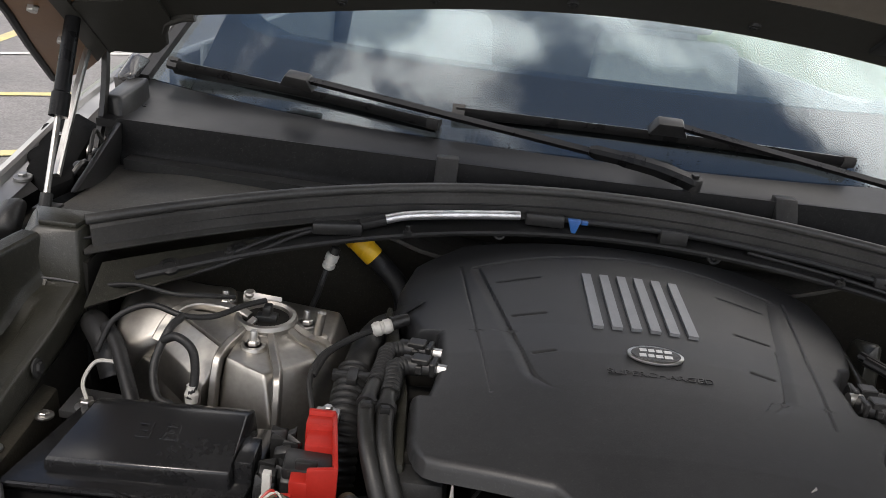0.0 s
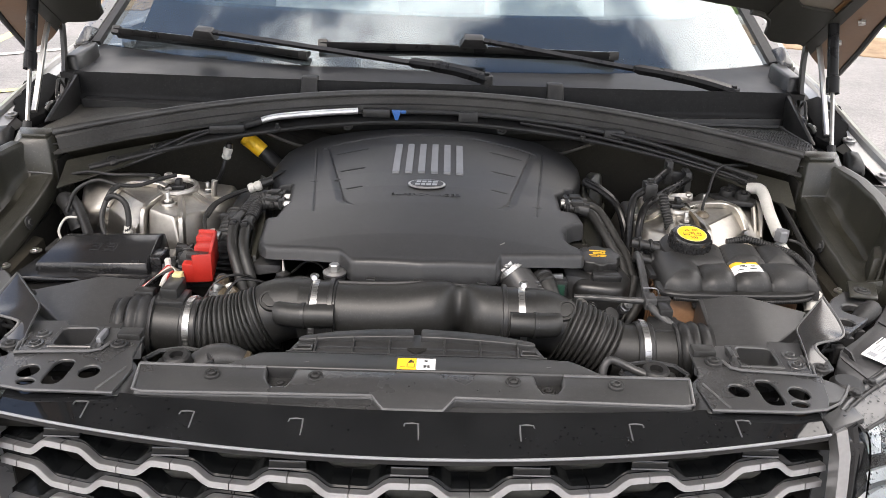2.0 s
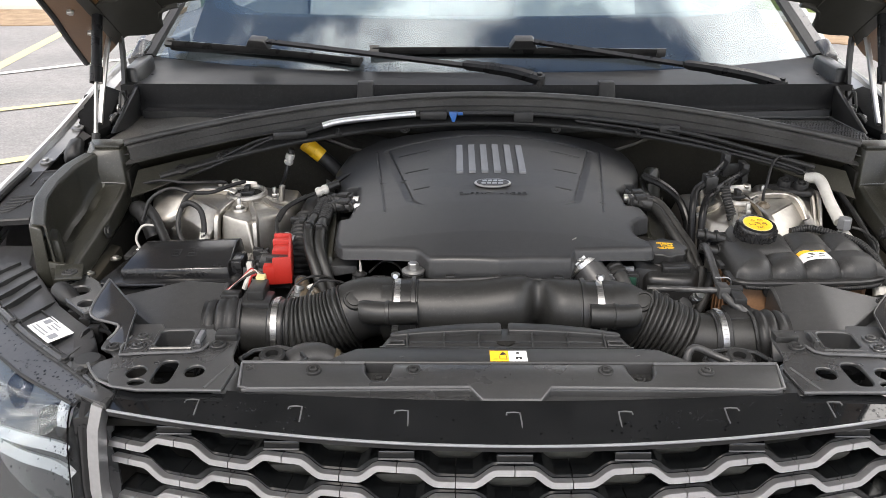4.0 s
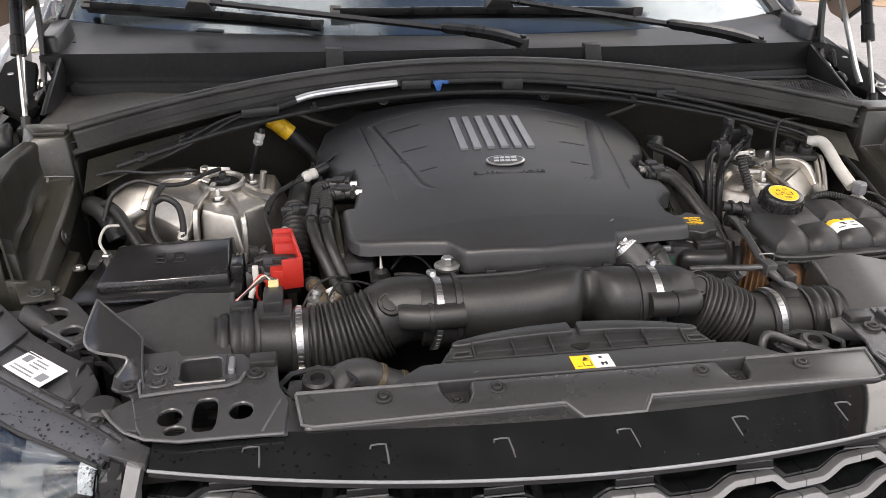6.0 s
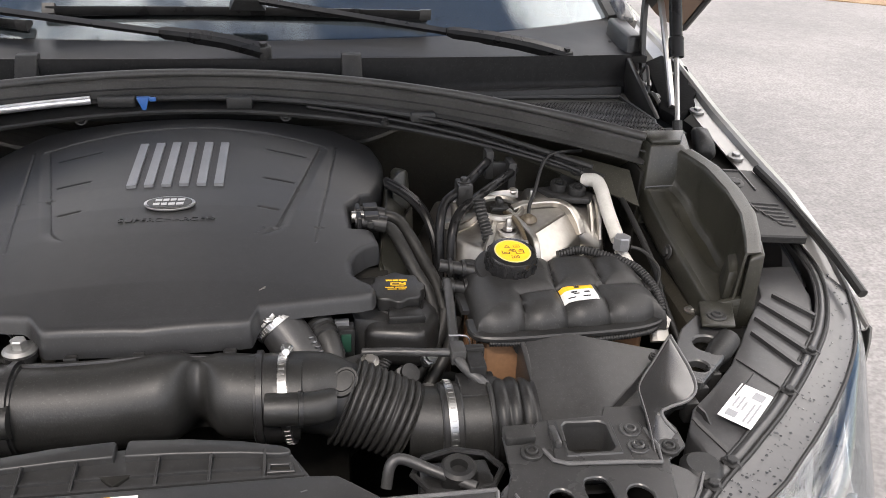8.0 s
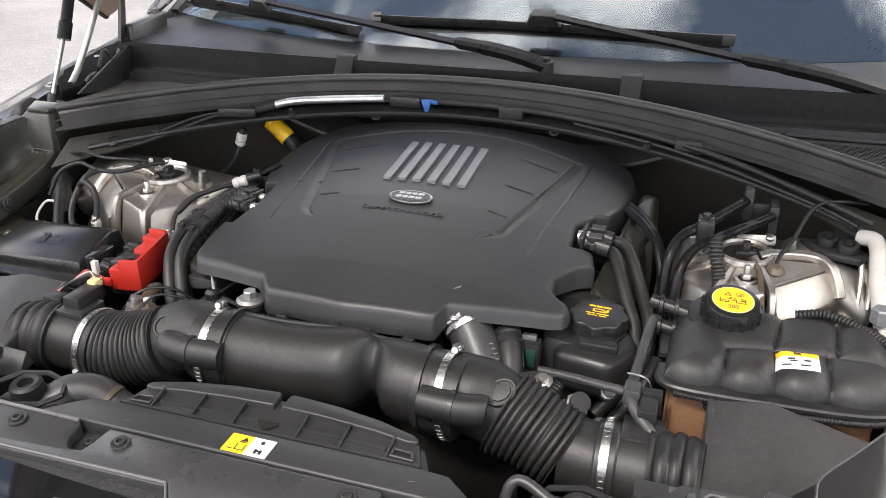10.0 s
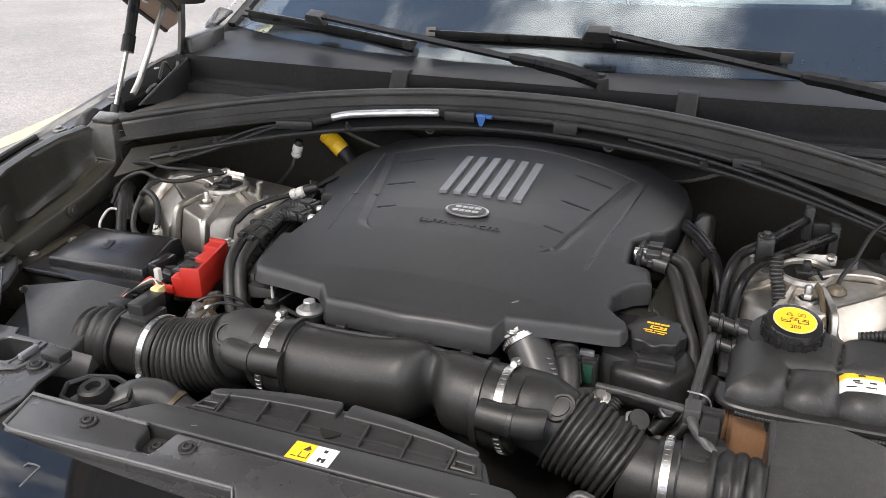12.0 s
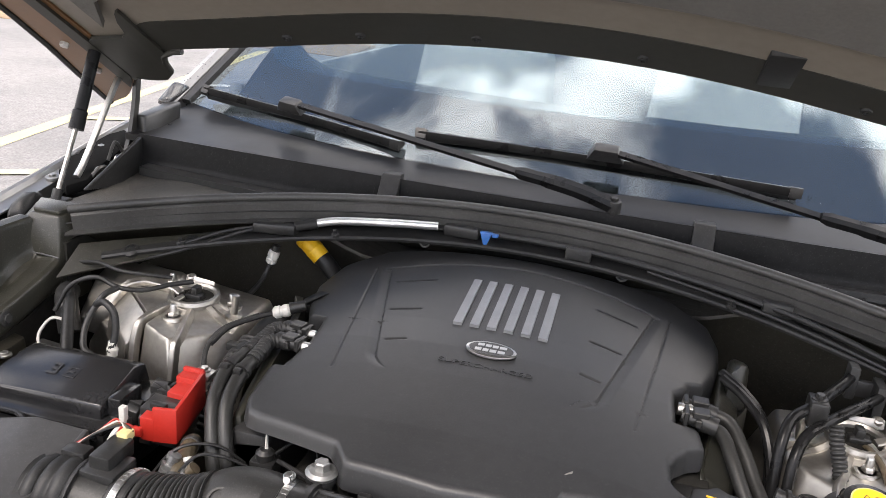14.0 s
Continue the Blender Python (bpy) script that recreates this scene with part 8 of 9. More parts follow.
# fuel rail connectors and thick hoses at the left edge of the cover
lh = thing("hose_bundle", (-0.29, 0.40, 0.92), "bundle of thick black hoses beside the engine cover", "hose bundle")
for k, (p0, p1, p2, p3, p4, p5) in enumerate((((-0.282, 0.511, 1.016), (-0.302, 0.490, 1.013), (-0.314, 0.402, 1.004), (-0.306, 0.348, 0.986), (-0.288, 0.312, 0.950), (-0.272, 0.292, 0.905)), ((-0.276, 0.474, 1.016), (-0.290, 0.452, 1.014), (-0.294, 0.396, 1.004), (-0.289, 0.348, 0.985), (-0.273, 0.316, 0.950), (-0.258, 0.300, 0.905)))):
    p0, p1, p2 = Vector(p0), Vector(p1), Vector(p2)
    part("hose", hose([p1.lerp(p2, 0.5), p2, p3, p4, p5], 0.0090, 14), M_PIPE, lh)
    part("ribbed_sleeve", ribbed([p0, p0.lerp(p1, 0.65) + Vector((-0.006, 0.004, 0)), p1.lerp(p2, 0.12), p1.lerp(p2, 0.6)], 0.0102, 0.0008, 0.0065, 14), M_RUBBER, lh, "ribbed rubber sleeve")
    d = Vector((0.96, -0.22, 0.06)).normalized()
    side = d.cross(Vector((0, 0, 1))).normalized()
    up = side.cross(d)

    def blockbit(a0, a1, b, c0, c1, w=0.0012):
        return hull([p0 + d * a + side * s * b + up * c for a in (a0, a1) for s in (-1, 1) for c in (c0, c1)], w, 1)
    part("hose_plug", merge(sweep([p0 - d * 0.006, p0 + d * 0.012, p0 + d * 0.014, p0 + d * 0.034], [0.0115, 0.0115, 0.0095, 0.0090], 14), blockbit(0.004, 0.024, 0.0085, 0.006, 0.0125), blockbit(0.010, 0.018, 0.0130, -0.004, 0.006), blockbit(0.026, 0.032, 0.0110, -0.006, 0.0105)), M_PLASTIC, lh, "black quick-fit plug")
    part("plug_stub", sweep([p0 + d * 0.030, p0 + d * 0.044], 0.0068, 12), M_STEEL, lh, "bright pipe stub")
    part("hose_tie", merge(lathe([(0.0088, -0.004), (0.0116, -0.0035), (0.0116, 0.0035), (0.0088, 0.004)], p2, (p1 - p2), 16), hull([p2 + Vector((a, b, c)) for a in (-0.005, 0.005) for b in (-0.016, -0.008) for c in (0.002, 0.010)], 0.001)), M_RUBBER, lh)
part("lower_duct", hull([(x, y, z) for x, y in ((-0.275, 0.33), (-0.225, 0.33), (-0.235, 0.45), (-0.285, 0.45)) for z in (0.88, 0.965)], 0.008), M_MATT, lh, "dusty black moulded block")

bp = thing("brown_coolant_pipe", (-0.305, 0.265, 0.93), "dull brown pipe with two pale bands beside the battery cover", "pipe")
part("pipe", hose([(-0.320, 0.325, 0.938), (-0.314, 0.305, 0.943), (-0.303, 0.265, 0.938), (-0.301, 0.235, 0.924), (-0.302, 0.220, 0.905)], 0.0105, 16), M_COPPER, bp)
for p, a in (((-0.316, 0.312, 0.942), (0.3, -1, 0.1)), ((-0.302, 0.255, 0.935), (0.1, -1, -0.4))):
    part("pale_band", lathe([(0.0100, -0.004), (0.0122, -0.003), (0.0122, 0.003), (0.0100, 0.004)], p, a, 20), M_DUCT, bp, "paler grey band")
hl2 = thing("lower_elbow_hose", (-0.26, 0.12, 0.88), "grey-black rubber elbow hose with brass coloured clamps", "hose")
part("elbow", hose([(-0.300, 0.085, 0.905), (-0.285, 0.105, 0.915), (-0.262, 0.118, 0.912), (-0.235, 0.120, 0.895), (-0.20, 0.12, 0.88)], 0.024, 18), M_DUCT, hl2)
for p, a in (((-0.245, 0.119, 0.902), (1, 0, -0.6)), ((-0.215, 0.12, 0.887), (1, 0, -0.4))):
    part("brass_clamp", lathe([(0.0235, -0.004), (0.0255, -0.003), (0.0255, 0.003), (0.0235, 0.004)], p, a, 24), M_COPPER, hl2)

lk = thing("lifting_bolt", (-0.132, 0.266, 0.96), "bright flanged bolt on a rubber mount in front of the cover", "bolt")
part("bolt_head", nut((-0.132, 0.266, 0.988), (0, 0, 1), 0.0085, 0.010, False), M_DULL, lk)
part("bolt_flange", lathe([(0, -0.003), (0.017, -0.003), (0.018, 0.001), (0.014, 0.004), (0, 0.004)], (-0.132, 0.266, 0.984), (0, 0, 1), 26), M_DULL, lk)
part("rubber_mount", lathe([(0.018, 0), (0.018, 0.012), (0.014, 0.014), (0.014, 0.02), (0.017, 0.022), (0.017, 0.03), (0, 0.03)], (-0.132, 0.266, 0.953), (0, 0, 1), 24), M_RUBBER, lk)
dp = thing("cable_plug", (-0.22, 0.31, 0.93), "black plug with a pale cable tie before the cover", "plug")
part("plug_body", merge(hull([(x, y, z) for x in (-0.235, -0.205) for y in (0.300, 0.325) for z in (0.925, 0.95)], 0.003), lathe([(0.011, 0), (0.011, 0.01), (0.006, 0.014), (0, 0.014)], (-0.22, 0.312, 0.948), (0, 0, 1), 14)), M_PLASTIC, dp)
part("cable_tie", hull([(x, y, z) for x, y, z in ((-0.222, 0.313, 0.95), (-0.216, 0.313, 0.95), (-0.221, 0.316, 0.985), (-0.219, 0.316, 0.985), (-0.219, 0.311, 0.95), (-0.220, 0.313, 0.985))], 0.0), M_WHITE, dp, "pale cable tie")
part("plug_lead", hose([(-0.20, 0.305, 0.955), (-0.18, 0.29, 0.962), (-0.155, 0.285, 0.955), (-0.14, 0.28, 0.93)], 0.0028, 8), M_RUBBER, dp)

hs = thing("heat_shield", (-0.30, 0.45, 0.88), "dusty olive-brown insulation slab beside the engine cover", "insulation", "insulation slabs")
part("slab", hull([(x, y, z) for x, y, z in ((-0.262, 0.335, 0.87), (-0.292, 0.335, 0.87), (-0.290, 0.60, 0.88), (-0.322, 0.60, 0.88), (-0.268, 0.345, 0.975), (-0.282, 0.345, 0.972), (-0.272, 0.44, 1.000), (-0.290, 0.44, 0.996), (-0.298, 0.60, 1.015), (-0.312, 0.60, 1.008))], 0.006, 2), M_OLIVE, hs)
part("slab_fold", hull([(x, y, z) for x, y, z in ((-0.296, 0.570, 0.90), (-0.312, 0.575, 0.90), (-0.300, 0.572, 1.022), (-0.310, 0.585, 1.034), (-0.306, 0.610, 1.020), (-0.318, 0.605, 0.99))], 0.003, 2), M_OLIVE, hs)
dk = thing("wiring_conduit", (-0.34, 0.50, 0.96), "thick black corrugated conduit dropping beside the strut tower", "conduit")
part("conduit_tube", hose([(-0.295, 0.64, 0.985), (-0.318, 0.60, 0.992), (-0.332, 0.55, 0.988), (-0.338, 0.50, 0.975)], 0.0175, 16), M_RUBBER, dk)
part("ribbed_boot", ribbed([(-0.338, 0.51, 0.978), (-0.340, 0.47, 0.966), (-0.340, 0.43, 0.945), (-0.340, 0.40, 0.90)], 0.0190, 0.0022, 0.0095, 18), M_RUBBER, dk, "ribbed rubber boot")
part("cross_strap", merge(hull([(-0.352 + dx, 0.485 + dy, z) for dx in (-0.010, 0.034) for dy in (-0.006, 0.006) for z in (0.980, 0.992)], 0.002), hull([(-0.338 + dx, 0.485 + dy, z) for dx in (-0.006, 0.006) for dy in (-0.020, 0.020) for z in (0.985, 0.994)], 0.002)), M_PLASTIC, dk)
tabp = thing("cover_tab", (-0.285, 0.60, 1.03), "small black tab standing at the edge of the engine cover", "tab")
part("tab_plate", hull([(-0.302, 0.588, 1.020), (-0.298, 0.582, 1.020), (-0.268, 0.600, 1.036), (-0.264, 0.606, 1.037), (-0.280, 0.612, 1.036), (-0.300, 0.600, 1.024), (-0.290, 0.596, 1.016)], 0.001), M_RUBBER, tabp)

# right of the engine: oil filler, outlet elbow, hoses
oil = thing("oil_filler", (0.30, 0.36, 0.88), "black oil filler housing with a grip cap and yellow print", "oil filler")
part("filler_block", hull([(x, y, z) for x, y in ((0.240, 0.315), (0.315, 0.300), (0.340, 0.345), (0.330, 0.43), (0.25, 0.43)) for z in (0.900, 0.955)], 0.014, 3), M_PLASTIC, oil, "dusty black filler block")
part("filler_step", hull([(x, y, z) for x, y in ((0.27, 0.325), (0.318, 0.325), (0.312, 0.35), (0.272, 0.35)) for z in (0.95, 0.966)], 0.004), M_PLASTIC, oil)
part("filler_ring", lathe([(0.036, 0), (0.036, 0.006), (0.033, 0.010), (0, 0.010)], (0.286, 0.378, 0.952), (0, -0.08, 1), 28), M_PLASTIC, oil)
oc = part("oil_cap", prism([((0.0345 + 0.0022 * math.cos(8 * a)) * math.cos(a), (0.0325 + 0.0022 * math.cos(8 * a)) * math.sin(a)) for a in [2 * math.pi * k / 64 for k in range(64)]], 0.006, 0.025, 0.003, 3, axis_matrix((0.286, 0.378, 0.955), (0, -0.08, 1))), M_PLASTIC, oil, "black grip cap")
OM = Matrix.Translation((0.286, 0.378, 0.9803)) @ Euler((radians(4), 0, radians(-4))).to_matrix().to_4x4()
bm = bmesh.new()
for x0, x1, ya, yb in ((-0.014, -0.006, 0.0095, 0.0125), (-0.005, 0.002, 0.0095, 0.0125), (0.003, 0.013, 0.0095, 0.0125), (-0.008, 0.006, 0.0045, 0.0055), (-0.008, -0.006, -0.0005, 0.0055), (-0.006, 0.010, -0.0010, 0.0005), (0.009, 0.0115, 0.000, 0.006), (0.003, 0.009, 0.0025, 0.0035), (-0.015, -0.004, -0.0060, -0.0045), (-0.002, 0.013, -0.0060, -0.0045), (-0.012, 0.000, -0.0100, -0.0088), (0.002, 0.011, -0.0100, -0.0088)):
    merge(bm, box(x0, x1, ya, yb, 0, 0.0005, 0, 1, OM))
part("cap_print", bm, M_YELLOW, oc, "yellow printed bars")
part("neck_collar", hull([(x, y, z) for x, y in ((0.225, 0.375), (0.27, 0.36), (0.28, 0.42), (0.235, 0.43)) for z in (0.945, 0.972)], 0.006), M_PLASTIC, oil)

ob = thing("outlet_elbow", (0.155, 0.29, 0.90), "dull metal outlet elbow with a bright clamp and printed sleeve", "pipe elbow")
part("elbow_sleeve", hose([(0.128, 0.318, 0.985), (0.150, 0.298, 0.962), (0.172, 0.275, 0.935), (0.185, 0.26, 0.905)], 0.027, 20), M_DUCT, ob)
part("elbow_neck", hose([(0.115, 0.33, 0.996), (0.135, 0.312, 0.980)], 0.0255, 20), M_ALU, ob)
clamp((0.139, 0.308, 0.974), (0.62, -0.52, -0.6), 0.0275, 0.010, None, ob, worm=(-0.01, -0.02, 0.018))
bm = bmesh.new()
for k in range(5):
    a = Vector((0.158, 0.290, 0.953)) + Vector((0.30, -0.28, -0.36)) * 0.012 * k
    merge(bm, hull([a + Vector((0.016 + dx, -0.012 + dy, 0.018 + dz)) for dx, dy, dz in ((0, 0, 0), (0.006, 0.002, 0.0), (0, -0.002, 0.003), (0.006, 0.0, 0.003), (0.003, -0.003, 0.002))], 0))
part("sleeve_print", bm, M_SLAT, ob, "white print bars")
line_thing("vent_hose", [(0.186, 0.315, 0.966), (0.196, 0.292, 0.957), (0.203, 0.27, 0.935), (0.205, 0.255, 0.90)], 0.0140, M_PIPE, "short black vent hose in front of the cover", "hose", 16)
gp = thing("green_plug", (0.217, 0.315, 0.94), "black plug with a green lock", "plug")
part("plug_body", hull([(x, y, z) for x in (0.207, 0.228) for y in (0.306, 0.326) for z in (0.922, 0.962)], 0.002), M_PLASTIC, gp)
part("plug_lock", hull([(x, y, z) for x in (0.212, 0.224) for y in (0.3035, 0.307) for z in (0.932, 0.956)], 0.001), M_GREEN, gp, "green lock")

part("plug_clip", hull([(x, y, z) for x in (0.205, 0.222) for y in (0.316, 0.324) for z in (0.961, 0.968)], 0.001), M_SLAT, gp, "pale clip")
vc = thing("vent_cuff", (0.192, 0.30, 0.95), "black ribbed cuff on the vent hose", "hose cuff")
part("cuff", lathe([(0.0150, -0.010), (0.0175, -0.008), (0.0175, -0.002), (0.0155, 0.0), (0.0155, 0.004), (0.0175, 0.006), (0.0175, 0.012), (0.0150, 0.014)], (0.189, 0.309, 0.964), (0.35, -0.75, -0.35), 24), M_PLASTIC, vc)
for k in range(6):
    a = math.pi * k / 3
    part("cuff_rib", sweep([Vector((0.192, 0.303, 0.961)) + Vector((0.0150 * math.cos(a), 0.004, 0.0150 * math.sin(a))), Vector((0.201, 0.280, 0.944)) + Vector((0.0142 * math.cos(a), 0.003, 0.0142 * math.sin(a)))], 0.0012, 6), M_PLASTIC, vc)

rh = thing("hose_pair", (0.30, 0.46, 0.92), "pair of thick black hoses running down beside the oil filler", "hose bundle")
part("hose", hose([(0.262, 0.492, 1.012), (0.288, 0.482, 1.011), (0.301, 0.452, 0.998), (0.315, 0.42, 0.977), (0.330, 0.39, 0.955), (0.334, 0.35, 0.92), (0.325, 0.32, 0.87)], 0.0085, 14), M_PIPE, rh)
part("hose", hose([(0.265, 0.522, 1.014), (0.298, 0.512, 1.012), (0.316, 0.482, 0.996), (0.330, 0.452, 0.976), (0.344, 0.415, 0.955), (0.350, 0.37, 0.92), (0.345, 0.34, 0.87)], 0.0085, 14), M_PIPE, rh)
part("lower_hose", hose([(0.350, 0.375, 0.940), (0.339, 0.352, 0.920), (0.321, 0.332, 0.900), (0.298, 0.308, 0.878)], 0.0095, 14), M_PIPE, rh)
part("lower_hose", hose([(0.362, 0.365, 0.935), (0.352, 0.340, 0.912), (0.334, 0.318, 0.890), (0.312, 0.296, 0.868)], 0.0085, 14), M_PIPE, rh)
for y in (0.484, 0.513):
    part("quick_plug", merge(sweep([(0.282, y - 0.003, 1.018), (0.262, y, 1.021), (0.260, y, 1.021), (0.240, y + 0.002, 1.023)], [0.0115, 0.0115, 0.0095, 0.0090], 14), hull([(x, y + dy, z) for x in (0.252, 0.272) for dy in (-0.0085, 0.0085) for z in (1.026, 1.0345)], 0.0012, 1), hull([(x, y + dy, z) for x in (0.256, 0.264) for dy in (-0.0135, 0.0135) for z in (1.017, 1.027)], 0.0012, 1), hull([(x, y + dy, z) for x in (0.242, 0.248) for dy in (-0.011, 0.011) for z in (1.014, 1.033)], 0.0012, 1)), M_PLASTIC, rh, "black quick-fit plug")
part("bare_stub", lathe([(0.008, 0), (0.008, 0.016), (0.0065, 0.018), (0, 0.018)], (0.236, 0.502, 1.022), (1, 0, 0), 14), M_STEEL, rh, "bright pipe stub")
hs = thing("heat_shield", (0.312, 0.61, 0.88), "dusty olive-brown insulation slab beside the engine cover", "insulation", "insulation slabs")
part("slab", hull([(x, y, z) for x, y, z in ((0.300, 0.585, 0.90), (0.328, 0.585, 0.90), (0.336, 0.660, 0.90), (0.304, 0.660, 0.90), (0.302, 0.600, 1.036), (0.314, 0.606, 1.048), (0.326, 0.614, 1.046), (0.330, 0.655, 1.030), (0.304, 0.655, 1.036), (0.332, 0.600, 0.965))], 0.006, 2), M_OLIVE, hs)
part("engine_flank", hull([(x, y, z) for x, y, z in ((0.262, 0.40, 0.86), (0.322, 0.40, 0.86), (0.320, 0.66, 0.88), (0.270, 0.66, 0.88), (0.268, 0.43, 0.985), (0.306, 0.44, 0.955), (0.290, 0.55, 1.008), (0.318, 0.56, 0.985), (0.296, 0.65, 1.020), (0.326, 0.65, 0.995))], 0.008, 2), M_OLIVE, hs, "dusty dark flank pad")
part("slab_fold", hull([(x, y, z) for x, y, z in ((0.316, 0.578, 0.90), (0.336, 0.584, 0.90), (0.318, 0.578, 0.985), (0.332, 0.590, 1.000), (0.330, 0.602, 0.99), (0.318, 0.600, 0.98))], 0.004, 2), M_OLIVE, hs)
tp = thing("metal_pipe_pair", (0.34, 0.55, 1.0), "pair of black coated metal pipes behind the cover edge", "pipes")
for k in range(2):
    part("pipe", hose([(0.292, 0.600 - 0.016 * k, 1.035), (0.318, 0.565 - 0.016 * k, 1.030), (0.340, 0.53 - 0.016 * k, 1.015), (0.352, 0.50 - 0.016 * k, 0.98), (0.356, 0.48 - 0.016 * k, 0.93)], 0.0062, 10), M_WIPER, tp)
ap = thing("climate_pipes", (0.40, 0.53, 1.0), "two black climate pipes bending over the strut tower", "pipes")
part("pipe", hose([(0.356, 0.45, 0.90), (0.355, 0.465, 0.96), (0.357, 0.485, 1.010), (0.368, 0.512, 1.034), (0.396, 0.540, 1.044), (0.437, 0.594, 1.056), (0.455, 0.625, 1.060)], 0.0068, 12), M_WIPER, ap)
part("pipe", hose([(0.372, 0.44, 0.90), (0.370, 0.458, 0.96), (0.373, 0.475, 1.002), (0.386, 0.500, 1.022), (0.415, 0.530, 1.032), (0.470, 0.585, 1.042), (0.49, 0.61, 1.044)], 0.0068, 12), M_WIPER, ap)
part("clamp_block", merge(hull([(0.398 + dx, 0.536 + dy, z) for dx in (-0.011, 0.011) for dy in (-0.016, 0.016) for z in (1.022, 1.056)], 0.003), nut((0.398, 0.535, 1.056), (0, 0, 1), 0.006, 0.007)), M_PLASTIC, ap, "black clamp block")
part("pipe_bracket", merge(hull([(x, y, z) for x in (0.444, 0.456) for y in (0.606, 0.630) for z in (1.030, 1.074)], 0.002), hull([(x, y, z) for x in (0.478, 0.490) for y in (0.596, 0.630) for z in (1.000, 1.058)], 0.002), hull([(x, y, z) for x in (0.446, 0.488) for y in (0.618, 0.628) for z in (1.030, 1.052)], 0.002)), M_MATT, ap, "dusty black end bracket")

line_thing("corrugated_breather", [(0.412, 0.492, 1.046), (0.414, 0.482, 1.030), (0.420, 0.470, 1.008), (0.424, 0.455, 0.985)], 0.0075, M_PLASTIC, "short corrugated black breather tube", "tube", 14, rib=(0.0012, 0.005))
line_thing("strap_hose", [(0.458, 0.524, 1.010), (0.461, 0.512, 1.014), (0.469, 0.485, 1.010), (0.473, 0.450, 0.996), (0.474, 0.43, 0.980)], 0.0036, M_COPPER, "thin grey-brown hose from the strut tower to the tank", "hose", 10)
line_thing("looped_wire", [(0.600, 0.63, 1.065), (0.566, 0.612, 1.070), (0.540, 0.598, 1.070), (0.524, 0.580, 1.060), (0.508, 0.550, 1.034), (0.492, 0.518, 1.022), (0.488, 0.502, 1.010)], 0.0028, M_RUBBER, "thin black wire looping down to the strut tower", "wire", 8)
solo("grommet", lathe([(0.010, -0.002), (0.012, 0.001), (0.010, 0.004), (0.005, 0.007), (0, 0.007)], (0.488, 0.501, 1.009), (0, -0.2, 1), 20), M_COPPER, "brown rubber grommet in the strut tower", "grommet", base=(0.488, 0.501, 1.009))
for x, y in ((0.552, 0.575), (0.575, 0.556)):
    solo("rubber_bush", lathe([(0.013, -0.014), (0.013, -0.004), (0.0115, -0.001), (0.008, -0.001), (0.007, -0.004), (0.0045, -0.004), (0.0045, 0.000), (0, 0.000)], (x, y, 1.036), (0, -0.2, 1), 22), M_RUBBER, "black rubber bush beside the strut tower", "rubber bush", base=(x, y, 1.036), group="bushes")

bp = thing("bush_plate", (0.56, 0.57, 1.02), "black steel plate carrying two rubber bushes", "bracket")
part("plate", hull([(x, y, z) for x, y in ((0.520, 0.590), (0.548, 0.548), (0.590, 0.538), (0.604, 0.560), (0.575, 0.600)) for z in (1.012, 1.022)], 0.003), M_MATT, bp)
part("rear_fin", hull([(x, y, z) for x, y, z in ((0.560, 0.600, 1.01), (0.585, 0.592, 1.01), (0.562, 0.606, 1.058), (0.580, 0.600, 1.060), (0.590, 0.604, 1.04))], 0.002), M_MATT, bp)
wp = thing("taped_pipe", (0.605, 0.45, 0.95), "white taped pipe running forward beside the coolant tank", "pipe")
part("taped_run", hose([(0.590, 0.575, 1.038), (0.603, 0.560, 1.042), (0.606, 0.540, 1.036), (0.605, 0.50, 1.017), (0.605, 0.45, 0.997)], 0.0102, 16), M_WHITE, wp, "wrinkled white tape")
part("tape_fold", hull([(0.596, 0.562, 1.046), (0.588, 0.570, 1.044), (0.604, 0.560, 1.050), (0.598, 0.574, 1.046), (0.600, 0.556, 1.044)], 0.001), M_WHITE, wp)
part("pipe_nut", lathe([(0.010, -0.006), (0.0122, -0.004), (0.0122, 0.012), (0.0105, 0.014), (0.006, 0.014), (0, 0.012)], (0.602, 0.428, 0.999), (0, 0, 1), 6), M_SLAT, wp, "dull hex fitting")
part("lower_run", hose([(0.606, 0.44, 0.985), (0.612, 0.40, 0.972), (0.616, 0.35, 0.958), (0.616, 0.30, 0.945)], 0.0085, 14), M_WHITE, wp)
part("hex_cap", merge(nut((0.613, 0.300, 0.952), (0, -0.5, 0.86), 0.0125, 0.008, False), sweep([(0.613, 0.302, 0.945), (0.612, 0.29, 0.93)], 0.012, 12)), M_WHITE, wp, "pale hexagon cap")
line_thing("wiring_loom", [(0.512, 0.428, 0.988), (0.545, 0.432, 0.992), (0.580, 0.418, 0.988), (0.610, 0.390, 0.984), (0.622, 0.350, 0.974), (0.620, 0.315, 0.962), (0.612, 0.295, 0.94)], 0.0056, M_RUBBER, "ribbed black wiring loom round the coolant tank", "wiring", 10, rib=(0.0008, 0.0045))
line_thing("wiring_loom", [(0.640, 0.60, 1.03), (0.640, 0.54, 1.02), (0.642, 0.47, 1.0), (0.645, 0.41, 0.975), (0.640, 0.35, 0.95), (0.645, 0.30, 0.92)], 0.0045, M_RUBBER, "thin black loom along the inner wing", "wiring", 8)
line_thing("wiring_loom", [(0.612, 0.35, 0.965), (0.628, 0.355, 0.975), (0.640, 0.385, 0.985), (0.632, 0.42, 0.992), (0.617, 0.43, 0.995)], 0.0025, M_RUBBER, "thin looped black wire on the inner wing", "wiring", 8)
